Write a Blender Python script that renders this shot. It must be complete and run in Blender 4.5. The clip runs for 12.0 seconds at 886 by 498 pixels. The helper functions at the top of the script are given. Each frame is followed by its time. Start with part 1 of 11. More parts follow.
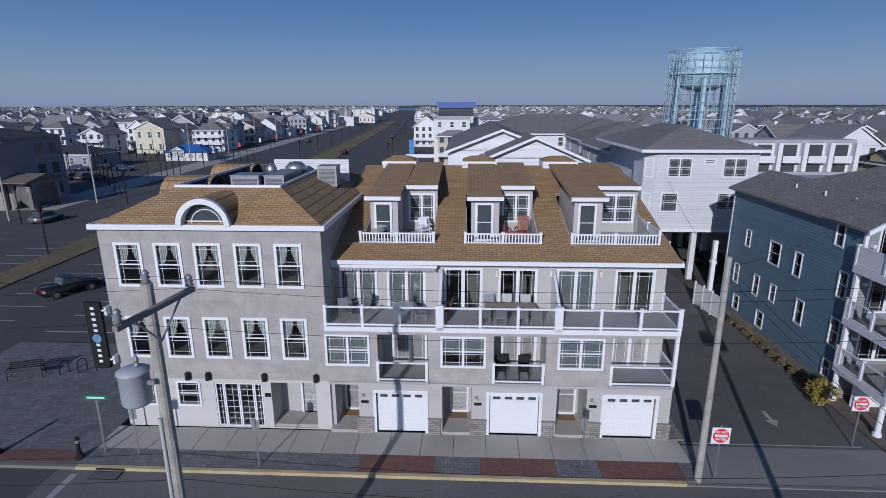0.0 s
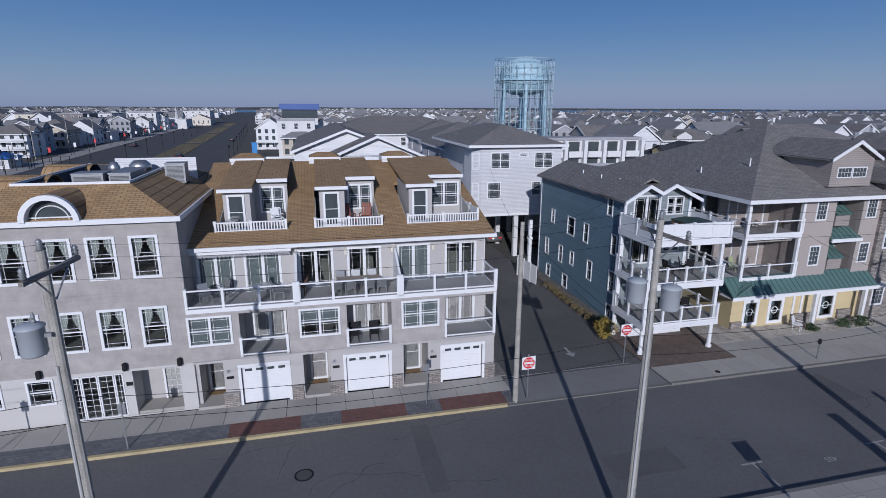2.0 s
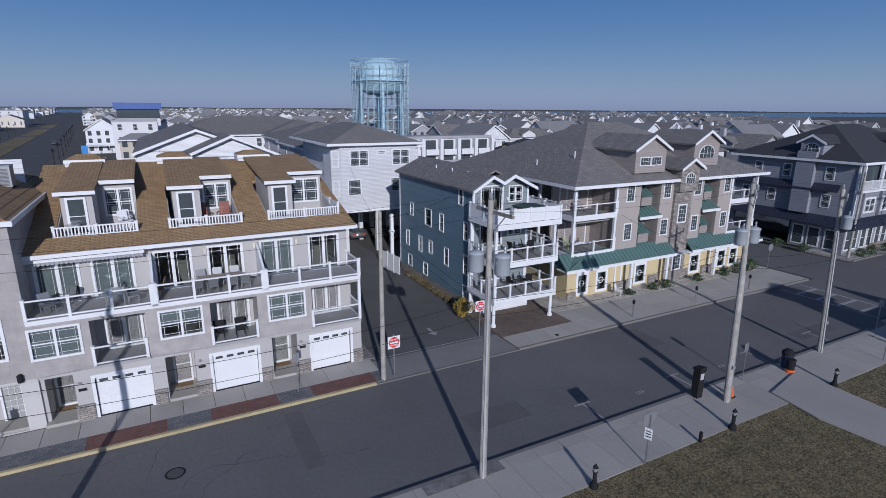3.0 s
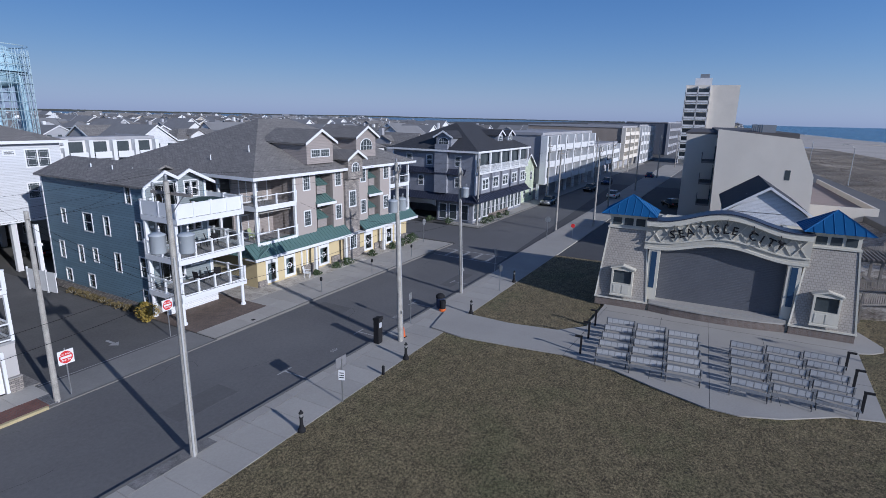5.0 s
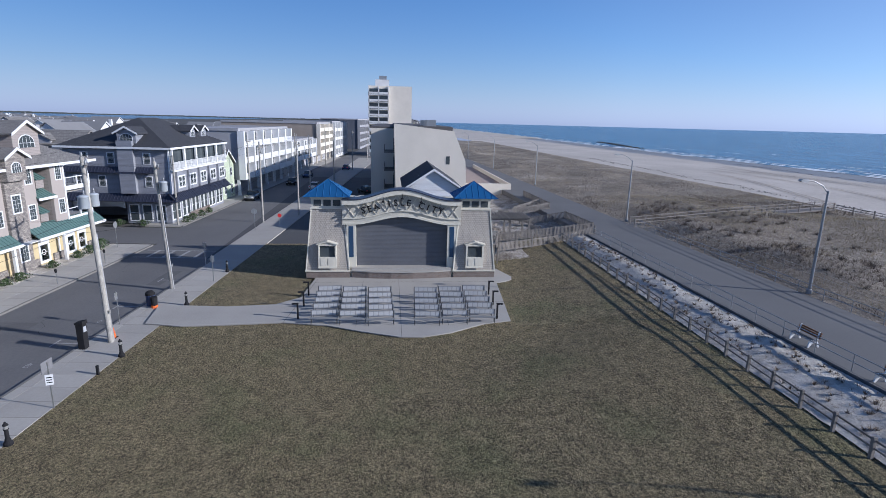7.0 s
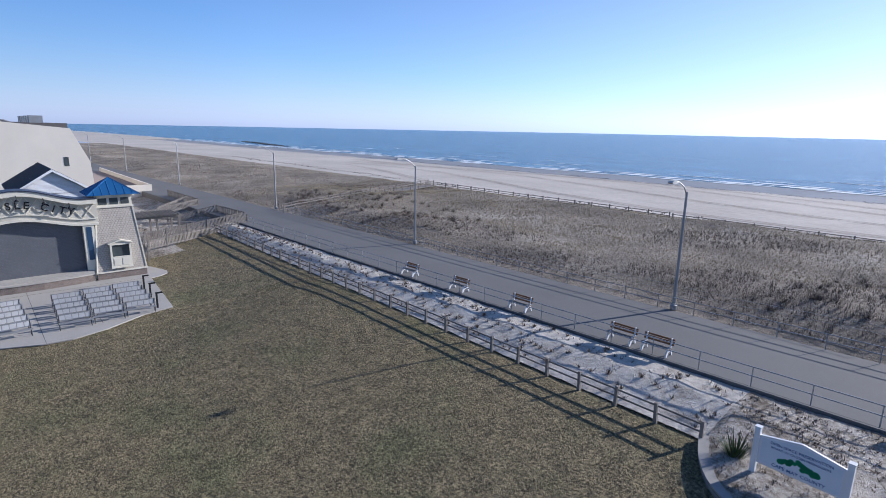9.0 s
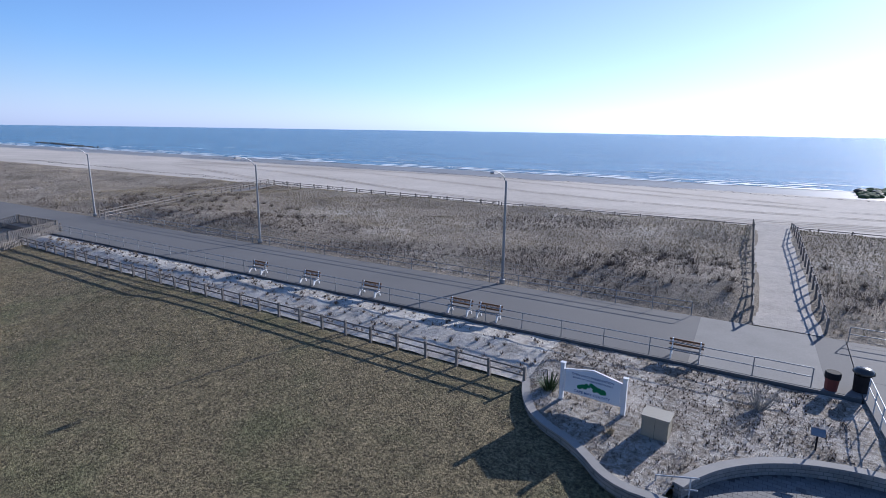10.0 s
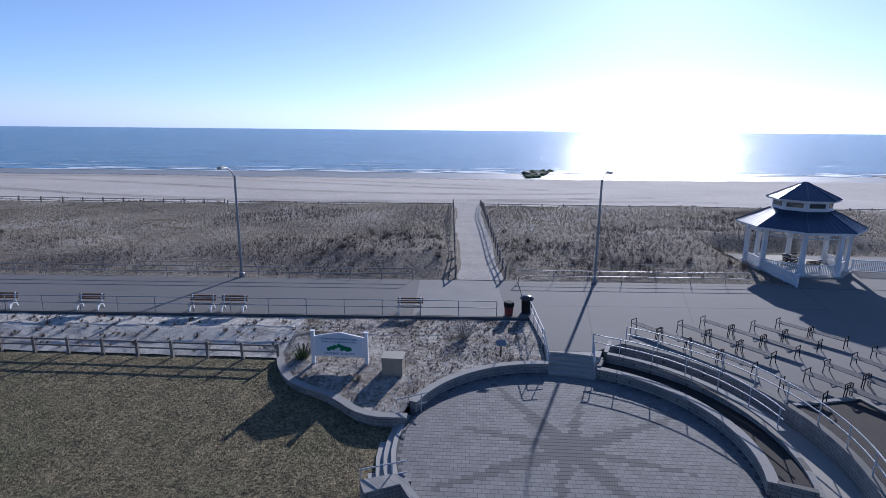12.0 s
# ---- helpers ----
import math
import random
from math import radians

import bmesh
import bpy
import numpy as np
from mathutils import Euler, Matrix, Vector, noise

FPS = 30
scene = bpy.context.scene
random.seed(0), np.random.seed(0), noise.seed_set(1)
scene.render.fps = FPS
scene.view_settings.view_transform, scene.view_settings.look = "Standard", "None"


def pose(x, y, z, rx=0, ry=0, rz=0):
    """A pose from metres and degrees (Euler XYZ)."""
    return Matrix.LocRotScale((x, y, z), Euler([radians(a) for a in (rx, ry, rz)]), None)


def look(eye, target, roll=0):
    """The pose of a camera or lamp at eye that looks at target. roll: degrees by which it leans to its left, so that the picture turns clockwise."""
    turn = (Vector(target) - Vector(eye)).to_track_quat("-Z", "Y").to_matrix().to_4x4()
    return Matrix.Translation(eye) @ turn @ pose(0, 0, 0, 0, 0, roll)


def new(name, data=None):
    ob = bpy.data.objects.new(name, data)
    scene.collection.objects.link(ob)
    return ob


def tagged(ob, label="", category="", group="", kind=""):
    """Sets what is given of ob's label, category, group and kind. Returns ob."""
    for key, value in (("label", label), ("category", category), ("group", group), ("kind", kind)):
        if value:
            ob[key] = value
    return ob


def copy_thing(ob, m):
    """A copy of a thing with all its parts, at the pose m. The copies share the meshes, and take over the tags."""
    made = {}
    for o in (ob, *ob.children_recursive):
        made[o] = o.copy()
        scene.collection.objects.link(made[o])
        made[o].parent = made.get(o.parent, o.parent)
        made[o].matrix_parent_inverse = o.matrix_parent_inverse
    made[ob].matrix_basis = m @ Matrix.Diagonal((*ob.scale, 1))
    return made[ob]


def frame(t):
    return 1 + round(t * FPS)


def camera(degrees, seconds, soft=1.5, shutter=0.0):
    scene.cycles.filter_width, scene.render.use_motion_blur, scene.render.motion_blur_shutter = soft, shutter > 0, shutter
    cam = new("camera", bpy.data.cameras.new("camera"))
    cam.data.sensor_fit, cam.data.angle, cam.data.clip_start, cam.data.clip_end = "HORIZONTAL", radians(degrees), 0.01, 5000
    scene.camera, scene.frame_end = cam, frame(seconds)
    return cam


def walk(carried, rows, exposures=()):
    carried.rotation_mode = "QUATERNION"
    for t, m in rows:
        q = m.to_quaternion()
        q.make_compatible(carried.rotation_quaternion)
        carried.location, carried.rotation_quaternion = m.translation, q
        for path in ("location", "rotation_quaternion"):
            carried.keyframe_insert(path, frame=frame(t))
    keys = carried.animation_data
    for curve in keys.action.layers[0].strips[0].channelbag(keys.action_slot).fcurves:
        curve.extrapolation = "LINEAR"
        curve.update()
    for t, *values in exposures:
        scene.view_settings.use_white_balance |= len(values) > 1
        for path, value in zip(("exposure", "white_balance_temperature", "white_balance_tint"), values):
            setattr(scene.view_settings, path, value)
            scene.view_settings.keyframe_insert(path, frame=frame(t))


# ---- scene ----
cam = camera(79.26, 12.0, 0.6)
ROWS = [
    (0.0, -0.001, -0.004, 15.592, -1.188, -15.133, 0.126),
    (0.5, -0.001, -1.086, 15.660, -1.916, -15.215, 0.183),
    (1.0, -0.012, -2.160, 15.636, -5.054, -15.103, 0.033),
    (1.5, -0.031, -3.276, 15.555, -10.452, -14.965, -0.026),
    (2.0, -0.183, -4.388, 15.492, -17.098, -14.881, -0.215),
    (2.5, -0.407, -5.532, 15.460, -24.297, -14.863, -0.302),
    (3.0, -0.683, -6.571, 15.390, -31.570, -14.756, -0.400),
    (3.2, -0.822, -6.955, 15.343, -34.738, -14.731, -0.397),
    (4.8, -2.515, -8.890, 14.754, -61.438, -13.883, -1.090),
    (5.0, -2.852, -9.100, 14.742, -64.596, -13.905, -1.242),
    (5.5, -3.807, -9.565, 14.683, -71.993, -13.802, -1.329),
    (6.0, -4.955, -9.928, 14.644, -79.788, -13.747, -1.429),
    (6.5, -6.287, -10.223, 14.562, -87.316, -13.615, -1.451),
    (7.0, -7.872, -10.383, 14.475, -95.499, -13.445, -1.427),
    (7.2, -8.536, -10.386, 14.412, -99.302, -13.361, -1.454),
    (8.8, -13.317, -9.177, 13.798, -127.711, -12.610, -1.133),
    (9.0, -13.738, -8.848, 13.805, -131.441, -12.630, -1.092),
    (9.5, -14.668, -7.896, 13.806, -139.887, -12.598, -0.928),
    (10.0, -15.560, -6.856, 13.813, -148.086, -12.583, -0.844),
    (10.5, -16.230, -5.792, 13.776, -156.207, -12.562, -0.679),
    (11.0, -16.595, -4.779, 13.824, -163.262, -12.713, -0.656),
    (11.5, -16.606, -4.044, 13.835, -170.328, -12.745, -0.545),
    (12.0, -16.406, -3.438, 13.767, -176.913, -12.668, -0.534),
]
walk(cam, [(t, pose(x, y, z, 90 + pitch, roll, yaw)) for t, x, y, z, yaw, pitch, roll in ROWS],
     exposures=[(0.0, -0.12, 5360, 16), (3.2, -0.06, 5330, 16), (5.5, 0.37, 5280, 14), (7.0, 0.69, 5420, 14), (9.3, 1.02, 5580, 14.5), (10.5, 0.84, 5390, 15), (12.0, 0.62, 5310, 16.5)])

# ---- sky and sun ----
SUN_EL, SUN_X, SUN_Y = radians(21.0), -0.312, -0.950
world = bpy.data.worlds.new("world")
scene.world = world
world.use_nodes = True
wn = world.node_tree
sky = wn.nodes.new("ShaderNodeTexSky")
sky.sky_type = "NISHITA"
sky.sun_disc = False
sky.sun_elevation = SUN_EL
sky.sun_rotation = math.atan2(SUN_X, SUN_Y)
sky.air_density, sky.dust_density, sky.ozone_density = 1.0, 0.32, 6.0
sky.altitude = 600


def wmath(op, *args):
    n = wn.nodes.new("ShaderNodeMath")
    n.operation = op
    for i, a in enumerate(args):
        if isinstance(a, (int, float)):
            n.inputs[i].default_value = a
        else:
            wn.links.new(a, n.inputs[i])
    return n.outputs[0]


# sea haze: a lilac-blue veil that thickens towards the horizon, and air that brightens towards the sun
dome = wn.nodes.new("ShaderNodeTexCoord")
axes = wn.nodes.new("ShaderNodeSeparateXYZ")
wn.links.new(dome.outputs["Generated"], axes.inputs[0])
veil = wmath("POWER", 2.718, wmath("MULTIPLY", wmath("MAXIMUM", axes.outputs["Z"], 0.0), -12.0))
sunward = wmath("ADD", wmath("MULTIPLY", axes.outputs["X"], SUN_X), wmath("MULTIPLY", axes.outputs["Y"], SUN_Y))
glow = wn.nodes.new("ShaderNodeMapRange")
glow.inputs["From Min"].default_value, glow.inputs["From Max"].default_value = -1.0, 0.1
glow.inputs["To Min"].default_value, glow.inputs["To Max"].default_value = 0.66, 1.30
wn.links.new(sunward, glow.inputs["Value"])
grey = wn.nodes.new("ShaderNodeRGBToBW")
wn.links.new(sky.outputs[0], grey.inputs[0])
haze = wn.nodes.new("ShaderNodeMix")
haze.data_type, haze.blend_type = "RGBA", "MULTIPLY"
haze.inputs["Factor"].default_value = 1.0
wn.links.new(grey.outputs[0], haze.inputs["A"])
haze.inputs["B"].default_value = (0.89, 0.99, 1.23, 1)
air = wn.nodes.new("ShaderNodeMix")
air.data_type = "RGBA"
wn.links.new(wmath("MAXIMUM", veil, wmath("MULTIPLY", wmath("ADD", sunward, 0.3), 0.5)), air.inputs["Factor"])
wn.links.new(sky.outputs[0], air.inputs["A"])
wn.links.new(haze.outputs["Result"], air.inputs["B"])
wn.links.new(air.outputs["Result"], wn.nodes["Background"].inputs[0])
wn.links.new(wmath("MULTIPLY", glow.outputs[0], 0.070), wn.nodes["Background"].inputs[1])
sun = new("sun", bpy.data.lights.new("sun", "SUN"))
sun.data.energy, sun.data.angle, sun.data.color = 3.6, radians(0.53), (1.0, 0.90, 0.76)
sun.matrix_world = look((0, 0, 0), (-SUN_X * math.cos(SUN_EL), -SUN_Y * math.cos(SUN_EL), -math.sin(SUN_EL)))

# the street's frame: u along the street, v away from the sea
ST = pose(0, 0, 0, 0, 0, -3.73)

# ---- materials ----
def nodes(name):
    m = bpy.data.materials.new(name)
    m.use_nodes = True
    t = m.node_tree
    return m, t, t.nodes, t.links, t.nodes["Principled BSDF"]


def coords(t, L, ob=True):
    if ob:
        n = t.nodes.new("ShaderNodeTexCoord")
        r = t.nodes.new("ShaderNodeObjectInfo")
        a = t.nodes.new("ShaderNodeVectorMath")
        a.operation = "MULTIPLY_ADD"
        L.new(r.outputs["Random"], a.inputs[0])
        a.inputs[1].default_value = (0, 0, 0)
        L.new(n.outputs["Object"], a.inputs[2])
        return a.outputs[0]
    return t.nodes.new("ShaderNodeNewGeometry").outputs["Position"]


def fbm(t, L, vec, scale, detail=4.0, rough=0.6):
    n = t.nodes.new("ShaderNodeTexNoise")
    n.inputs["Scale"].default_value, n.inputs["Detail"].default_value, n.inputs["Roughness"].default_value = scale, detail, rough
    L.new(vec, n.inputs["Vector"])
    return n.outputs["Fac"]


def ramp(t, L, fac, stops):
    n = t.nodes.new("ShaderNodeValToRGB")
    e = n.color_ramp.elements
    while len(e) < len(stops):
        e.new(0.5)
    for el, (p, c) in zip(e, stops):
        el.position, el.color = p, (*c, 1)
    L.new(fac, n.inputs[0])
    return n.outputs[0]


def mixc(t, L, fac, a, b, mode="MIX"):
    n = t.nodes.new("ShaderNodeMix")
    n.data_type, n.blend_type = "RGBA", mode
    for k, v in ((0, fac), (6, a), (7, b)):
        if isinstance(v, (int, float)):
            n.inputs[k].default_value = v
        elif isinstance(v, tuple):
            n.inputs[k].default_value = (*v, 1)
        else:
            L.new(v, n.inputs[k])
    return n.outputs[2]


def mth(t, L, op, a, b=0.0, c=0.0):
    n = t.nodes.new("ShaderNodeMath")
    n.operation = op
    for k, v in enumerate((a, b, c)):
        if isinstance(v, (int, float)):
            n.inputs[k].default_value = v
        else:
            L.new(v, n.inputs[k])
    return n.outputs[0]


def split(t, L, vec):
    n = t.nodes.new("ShaderNodeSeparateXYZ")
    L.new(vec, n.inputs[0])
    return n.outputs


def bump(t, L, height, strength, dist, bsdf):
    n = t.nodes.new("ShaderNodeBump")
    n.inputs["Strength"].default_value, n.inputs["Distance"].default_value = strength, dist
    L.new(height, n.inputs["Height"])
    L.new(n.outputs[0], bsdf.inputs["Normal"])


def scaled(c, k):
    return tuple(min(1.0, v * k) for v in c)


def surf(name, col, rough=0.7, var=0.12, big=0.35, fine=14.0, relief=0.15, metal=0.0, world_space=False, tone=0.0):
    """A plain surface with blotches at two scales, and fine relief. tone: change of brightness between objects."""
    m, t, N, L, b = nodes(name)
    v = coords(t, L, not world_space)
    n1, n2 = fbm(t, L, v, big), fbm(t, L, v, fine, 3)
    s = mth(t, L, "ADD", mth(t, L, "MULTIPLY", n1, 0.6), mth(t, L, "MULTIPLY", n2, 0.4))
    c = ramp(t, L, s, [(0.3, scaled(col, 1 - var)), (0.7, scaled(col, 1 + var))])
    if tone:
        r = t.nodes.new("ShaderNodeObjectInfo")
        c = mixc(t, L, 1.0, c, ramp(t, L, r.outputs["Random"], [(0, (1 - tone,) * 3), (1, (1.0, 1.0, 1.0))]), "MULTIPLY")
    L.new(c, b.inputs["Base Color"])
    b.inputs["Roughness"].default_value, b.inputs["Metallic"].default_value = rough, metal
    if relief:
        bump(t, L, n2, relief, 0.02, b)
    return m


def siding(name, col, pitch=0.16, rough=0.55, var=0.08):
    """Lapped boards: a sawtooth relief in z, with slight colour changes from board to board, and the lap's shade
    painted as a dark line.
    """
    m, t, N, L, b = nodes(name)
    v = coords(t, L)
    z = split(t, L, v)[2]
    k = mth(t, L, "DIVIDE", z, pitch)
    saw = mth(t, L, "FRACT", k)
    row = mth(t, L, "FLOOR", k)
    wn_ = t.nodes.new("ShaderNodeTexWhiteNoise")
    wn_.noise_dimensions = "1D"
    L.new(row, wn_.inputs["W"])
    s = mth(t, L, "ADD", mth(t, L, "MULTIPLY", fbm(t, L, v, 0.5), 0.7), mth(t, L, "MULTIPLY", wn_.outputs[0], 0.3))
    c = ramp(t, L, s, [(0.25, scaled(col, 1 - var)), (0.75, scaled(col, 1 + var))])
    # shade under each lap, painted into the base colour; the boards have no open joint
    gap = mth(t, L, "LESS_THAN", saw, 0.1)
    L.new(mixc(t, L, gap, c, scaled(col, 0.55)), b.inputs["Base Color"])
    b.inputs["Roughness"].default_value = rough
    bump(t, L, mth(t, L, "SUBTRACT", 1.0, saw), 0.6, 0.03, b)
    return m


def shingles(name, c1, c2, gapc, w=0.33, h=0.16):
    """Roof shingles in courses: tabs of several tones with dark joints."""
    m, t, N, L, b = nodes(name)
    v = coords(t, L)
    x, y, z = split(t, L, v)
    g = t.nodes.new("ShaderNodeNewGeometry")
    o = t.nodes.new("ShaderNodeVectorTransform")
    o.vector_type, o.convert_from, o.convert_to = "NORMAL", "WORLD", "OBJECT"
    L.new(g.outputs["True Normal"], o.inputs[0])
    nx, ny, nz = split(t, L, o.outputs[0])
    alongx = mth(t, L, "GREATER_THAN", mth(t, L, "ABSOLUTE", ny), mth(t, L, "ABSOLUTE", nx))
    mm = t.nodes.new("ShaderNodeMix")
    L.new(alongx, mm.inputs[0]), L.new(y, mm.inputs[2]), L.new(x, mm.inputs[3])
    nn = t.nodes.new("ShaderNodeMix")
    L.new(alongx, nn.inputs[0]), L.new(x, nn.inputs[2]), L.new(y, nn.inputs[3])
    slope = mth(t, L, "SQRT", mth(t, L, "ADD", mth(t, L, "MULTIPLY", z, z), mth(t, L, "MULTIPLY", nn.outputs[0], nn.outputs[0])))
    cb = t.nodes.new("ShaderNodeCombineXYZ")
    L.new(mm.outputs[0], cb.inputs[0]), L.new(mth(t, L, "ADD", nn.outputs[0], z), cb.inputs[1])
    br = t.nodes.new("ShaderNodeTexBrick")
    br.offset = 0.5
    L.new(cb.outputs[0], br.inputs["Vector"])
    for k, q in (("Color1", c1), ("Color2", c2), ("Mortar", gapc)):
        br.inputs[k].default_value = (*q, 1)
    br.inputs["Scale"].default_value, br.inputs["Mortar Size"].default_value, br.inputs["Mortar Smooth"].default_value = 1.0, 0.022, 0.3
    br.inputs["Brick Width"].default_value, br.inputs["Row Height"].default_value, br.inputs["Bias"].default_value = w, h, 0.0
    n = fbm(t, L, v, 0.6)
    c = mixc(t, L, 1.0, br.outputs[0], ramp(t, L, n, [(0.3, (0.82, 0.82, 0.82)), (0.7, (1.0, 1.0, 1.0))]), "MULTIPLY")
    c = mixc(t, L, 0.35, c, ramp(t, L, fbm(t, L, v, 7.0, 2), [(0.3, scaled(c1, 0.7)), (0.7, scaled(c2, 1.2))]))
    L.new(c, b.inputs["Base Color"])
    b.inputs["Roughness"].default_value = 0.9
    bump(t, L, mth(t, L, "SUBTRACT", 1.0, br.outputs["Fac"]), 0.5, 0.02, b)
    return m


def blocks(name, c1, c2, gapc, w, h, mortar=0.02, rough=0.85, flat=False, relief=0.5):
    """Stones, bricks or pavers: on walls by x+y and z, on floors by x and y."""
    m, t, N, L, b = nodes(name)
    v = coords(t, L)
    x, y, z = split(t, L, v)
    cb = t.nodes.new("ShaderNodeCombineXYZ")
    L.new(x if flat else mth(t, L, "ADD", x, y), cb.inputs[0]), L.new(y if flat else z, cb.inputs[1])
    br = t.nodes.new("ShaderNodeTexBrick")
    L.new(cb.outputs[0], br.inputs["Vector"])
    for k, q in (("Color1", c1), ("Color2", c2), ("Mortar", gapc)):
        br.inputs[k].default_value = (*q, 1)
    br.inputs["Scale"].default_value, br.inputs["Mortar Size"].default_value, br.inputs["Mortar Smooth"].default_value = 1.0, mortar, 0.2
    br.inputs["Brick Width"].default_value, br.inputs["Row Height"].default_value = w, h
    n = fbm(t, L, v, 1.1)
    c = mixc(t, L, 1.0, br.outputs[0], ramp(t, L, n, [(0.3, (0.72, 0.72, 0.72)), (0.7, (1.0, 1.0, 1.0))]), "MULTIPLY")
    L.new(c, b.inputs["Base Color"])
    b.inputs["Roughness"].default_value = rough
    bump(t, L, mth(t, L, "SUBTRACT", fbm(t, L, v, 20.0), br.outputs["Fac"]), relief, 0.02, b)
    return m


def ground_mat(name, stops, scale, fine, rough=0.95, relief=0.4, dist=0.05, patch=None):
    """Ground: blotches at three scales over several tones."""
    m, t, N, L, b = nodes(name)
    v = coords(t, L, False)
    a, f, d = fbm(t, L, v, scale, 6, 0.65), fbm(t, L, v, fine, 4, 0.7), fbm(t, L, v, fine * 7, 2)
    s = mth(t, L, "ADD", mth(t, L, "MULTIPLY", a, 0.45), mth(t, L, "ADD", mth(t, L, "MULTIPLY", f, 0.35), mth(t, L, "MULTIPLY", d, 0.2)))
    c = ramp(t, L, s, stops)
    if patch:
        thr, pc, ps = patch
        c = mixc(t, L, ramp(t, L, fbm(t, L, v, ps, 5, 0.7), [(thr, (0, 0, 0)), (thr + 0.08, (1, 1, 1))]), c, pc)
    L.new(c, b.inputs["Base Color"])
    b.inputs["Roughness"].default_value = rough
    bump(t, L, mth(t, L, "ADD", f, mth(t, L, "MULTIPLY", d, 0.6)), relief, dist, b)
    return m


def glass(name, tint=(0.5, 0.55, 0.55)):
    m, t, N, L, b = nodes(name)
    N.remove(b)
    tr, gl, fr, mx = (N.new(k) for k in ("ShaderNodeBsdfTransparent", "ShaderNodeBsdfGlossy", "ShaderNodeLayerWeight", "ShaderNodeMixShader"))
    tr.inputs[0].default_value = (*tint, 1)
    gl.inputs["Roughness"].default_value = 0.02
    fr.inputs[0].default_value = 0.5
    L.new(mth(t, L, "MULTIPLY_ADD", mth(t, L, "POWER", fr.outputs["Facing"], 5.0), 0.9, 0.05), mx.inputs[0]), L.new(tr.outputs[0], mx.inputs[1]), L.new(gl.outputs[0], mx.inputs[2])
    L.new(mx.outputs[0], N["Material Output"].inputs[0])
    return m


WHITE = surf("white_trim", (0.69, 0.70, 0.71), 0.5, 0.05, 0.6, 20, 0.05)
WHITEV = siding("white_siding", (0.67, 0.68, 0.70), 0.13)
STUCCO = blocks("greige_wall_panels", (0.40, 0.375, 0.36), (0.415, 0.39, 0.375), (0.375, 0.35, 0.335), 0.62, 0.45, 0.012, 0.85, False, 0.15)
STUCCO_S = surf("greige_stucco", (0.42, 0.405, 0.395), 0.9, 0.07, 0.4, 18, 0.15)
STONE = blocks("ledge_stone", (0.40, 0.36, 0.32), (0.22, 0.20, 0.19), (0.12, 0.11, 0.1), 0.32, 0.11, 0.012)
BROWN_ROOF = shingles("brown_shingles", (0.46, 0.31, 0.155), (0.30, 0.19, 0.09), (0.075, 0.048, 0.027), 0.42, 0.22)
GREY_ROOF = shingles("grey_shingles", (0.275, 0.26, 0.245), (0.17, 0.162, 0.155), (0.06, 0.057, 0.055), 0.45, 0.22)
DARK_ROOF = shingles("dark_shingles", (0.06, 0.062, 0.07), (0.04, 0.042, 0.05), (0.02, 0.02, 0.024), 0.4, 0.2)
GREEN_METAL = surf("green_seam_metal", (0.13, 0.215, 0.20), 0.45, 0.08, 0.5, 8, 0.03, 0.3)
NAVY_METAL = surf("navy_seam_metal", (0.045, 0.05, 0.075), 0.4, 0.08, 0.5, 8, 0.03, 0.3)
BLUE_METAL = surf("blue_seam_metal", (0.025, 0.12, 0.29), 0.35, 0.1, 0.5, 8, 0.03, 0.3)
BLUE_SIDING = siding("blue_grey_siding", (0.122, 0.195, 0.25), 0.19, 0.6, 0.12)
TAN_SIDING = siding("taupe_siding", (0.30, 0.265, 0.245), 0.14)
TAN_WALL = surf("taupe_board_wall", (0.35, 0.31, 0.285), 0.8, 0.07)
CREAM = surf("cream_wall", (0.52, 0.43, 0.25), 0.85, 0.08)
NAVY_SIDING = siding("slate_siding", (0.25, 0.26, 0.295), 0.16)
LIGHT_SIDING = siding("pale_grey_siding", (0.56, 0.57, 0.59), 0.14)
GREENY = siding("pale_green_siding", (0.50, 0.56, 0.42), 0.14)
BEIGE_STUCCO = surf("beige_stucco", (0.66, 0.61, 0.53), 0.9, 0.08, 0.25, 10, 0.1)
GREYWALL = surf("grey_wall", (0.33, 0.33, 0.35), 0.85, 0.1)
PALEWALL = surf("pale_wall", (0.62, 0.62, 0.62), 0.85, 0.1)
GLASS = glass("window_glass", (0.80, 0.83, 0.83))
RAILGLASS = glass("clear_panel", (0.965, 0.97, 0.97))
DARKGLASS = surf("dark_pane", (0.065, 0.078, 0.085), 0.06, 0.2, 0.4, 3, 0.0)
SHADE = surf("pale_blind", (0.27, 0.29, 0.29), 0.8, 0.1, 3, 30, 0.05)
CURTAIN = surf("cream_curtain", (0.82, 0.80, 0.74), 0.9, 0.15, 3, 30, 0.1)
INNER = surf("dim_interior", (0.3, 0.28, 0.25), 0.9, 0.2)
BLACK = surf("black_metal", (0.02, 0.02, 0.022), 0.8, 0.2, 1, 20, 0.05)
BLACK.node_tree.nodes["Principled BSDF"].inputs["Specular IOR Level"].default_value = 0.15
STEEL = surf("galvanised_steel", (0.42, 0.43, 0.44), 0.42, 0.12, 2, 20, 0.05, 0.85)
ALU = surf("brushed_aluminium", (0.62, 0.62, 0.62), 0.38, 0.08, 2, 20, 0.05, 0.7)
DULL_STEEL = surf("dull_grey_metal", (0.30, 0.31, 0.32), 0.5, 0.12, 1, 15, 0.05, 0.5)
HVAC = surf("painted_unit_metal", (0.44, 0.44, 0.43), 0.5, 0.1)
POLEWOOD = surf("weathered_pole_wood", (0.33, 0.315, 0.285), 0.9, 0.42, 1.6, 26, 0.6)
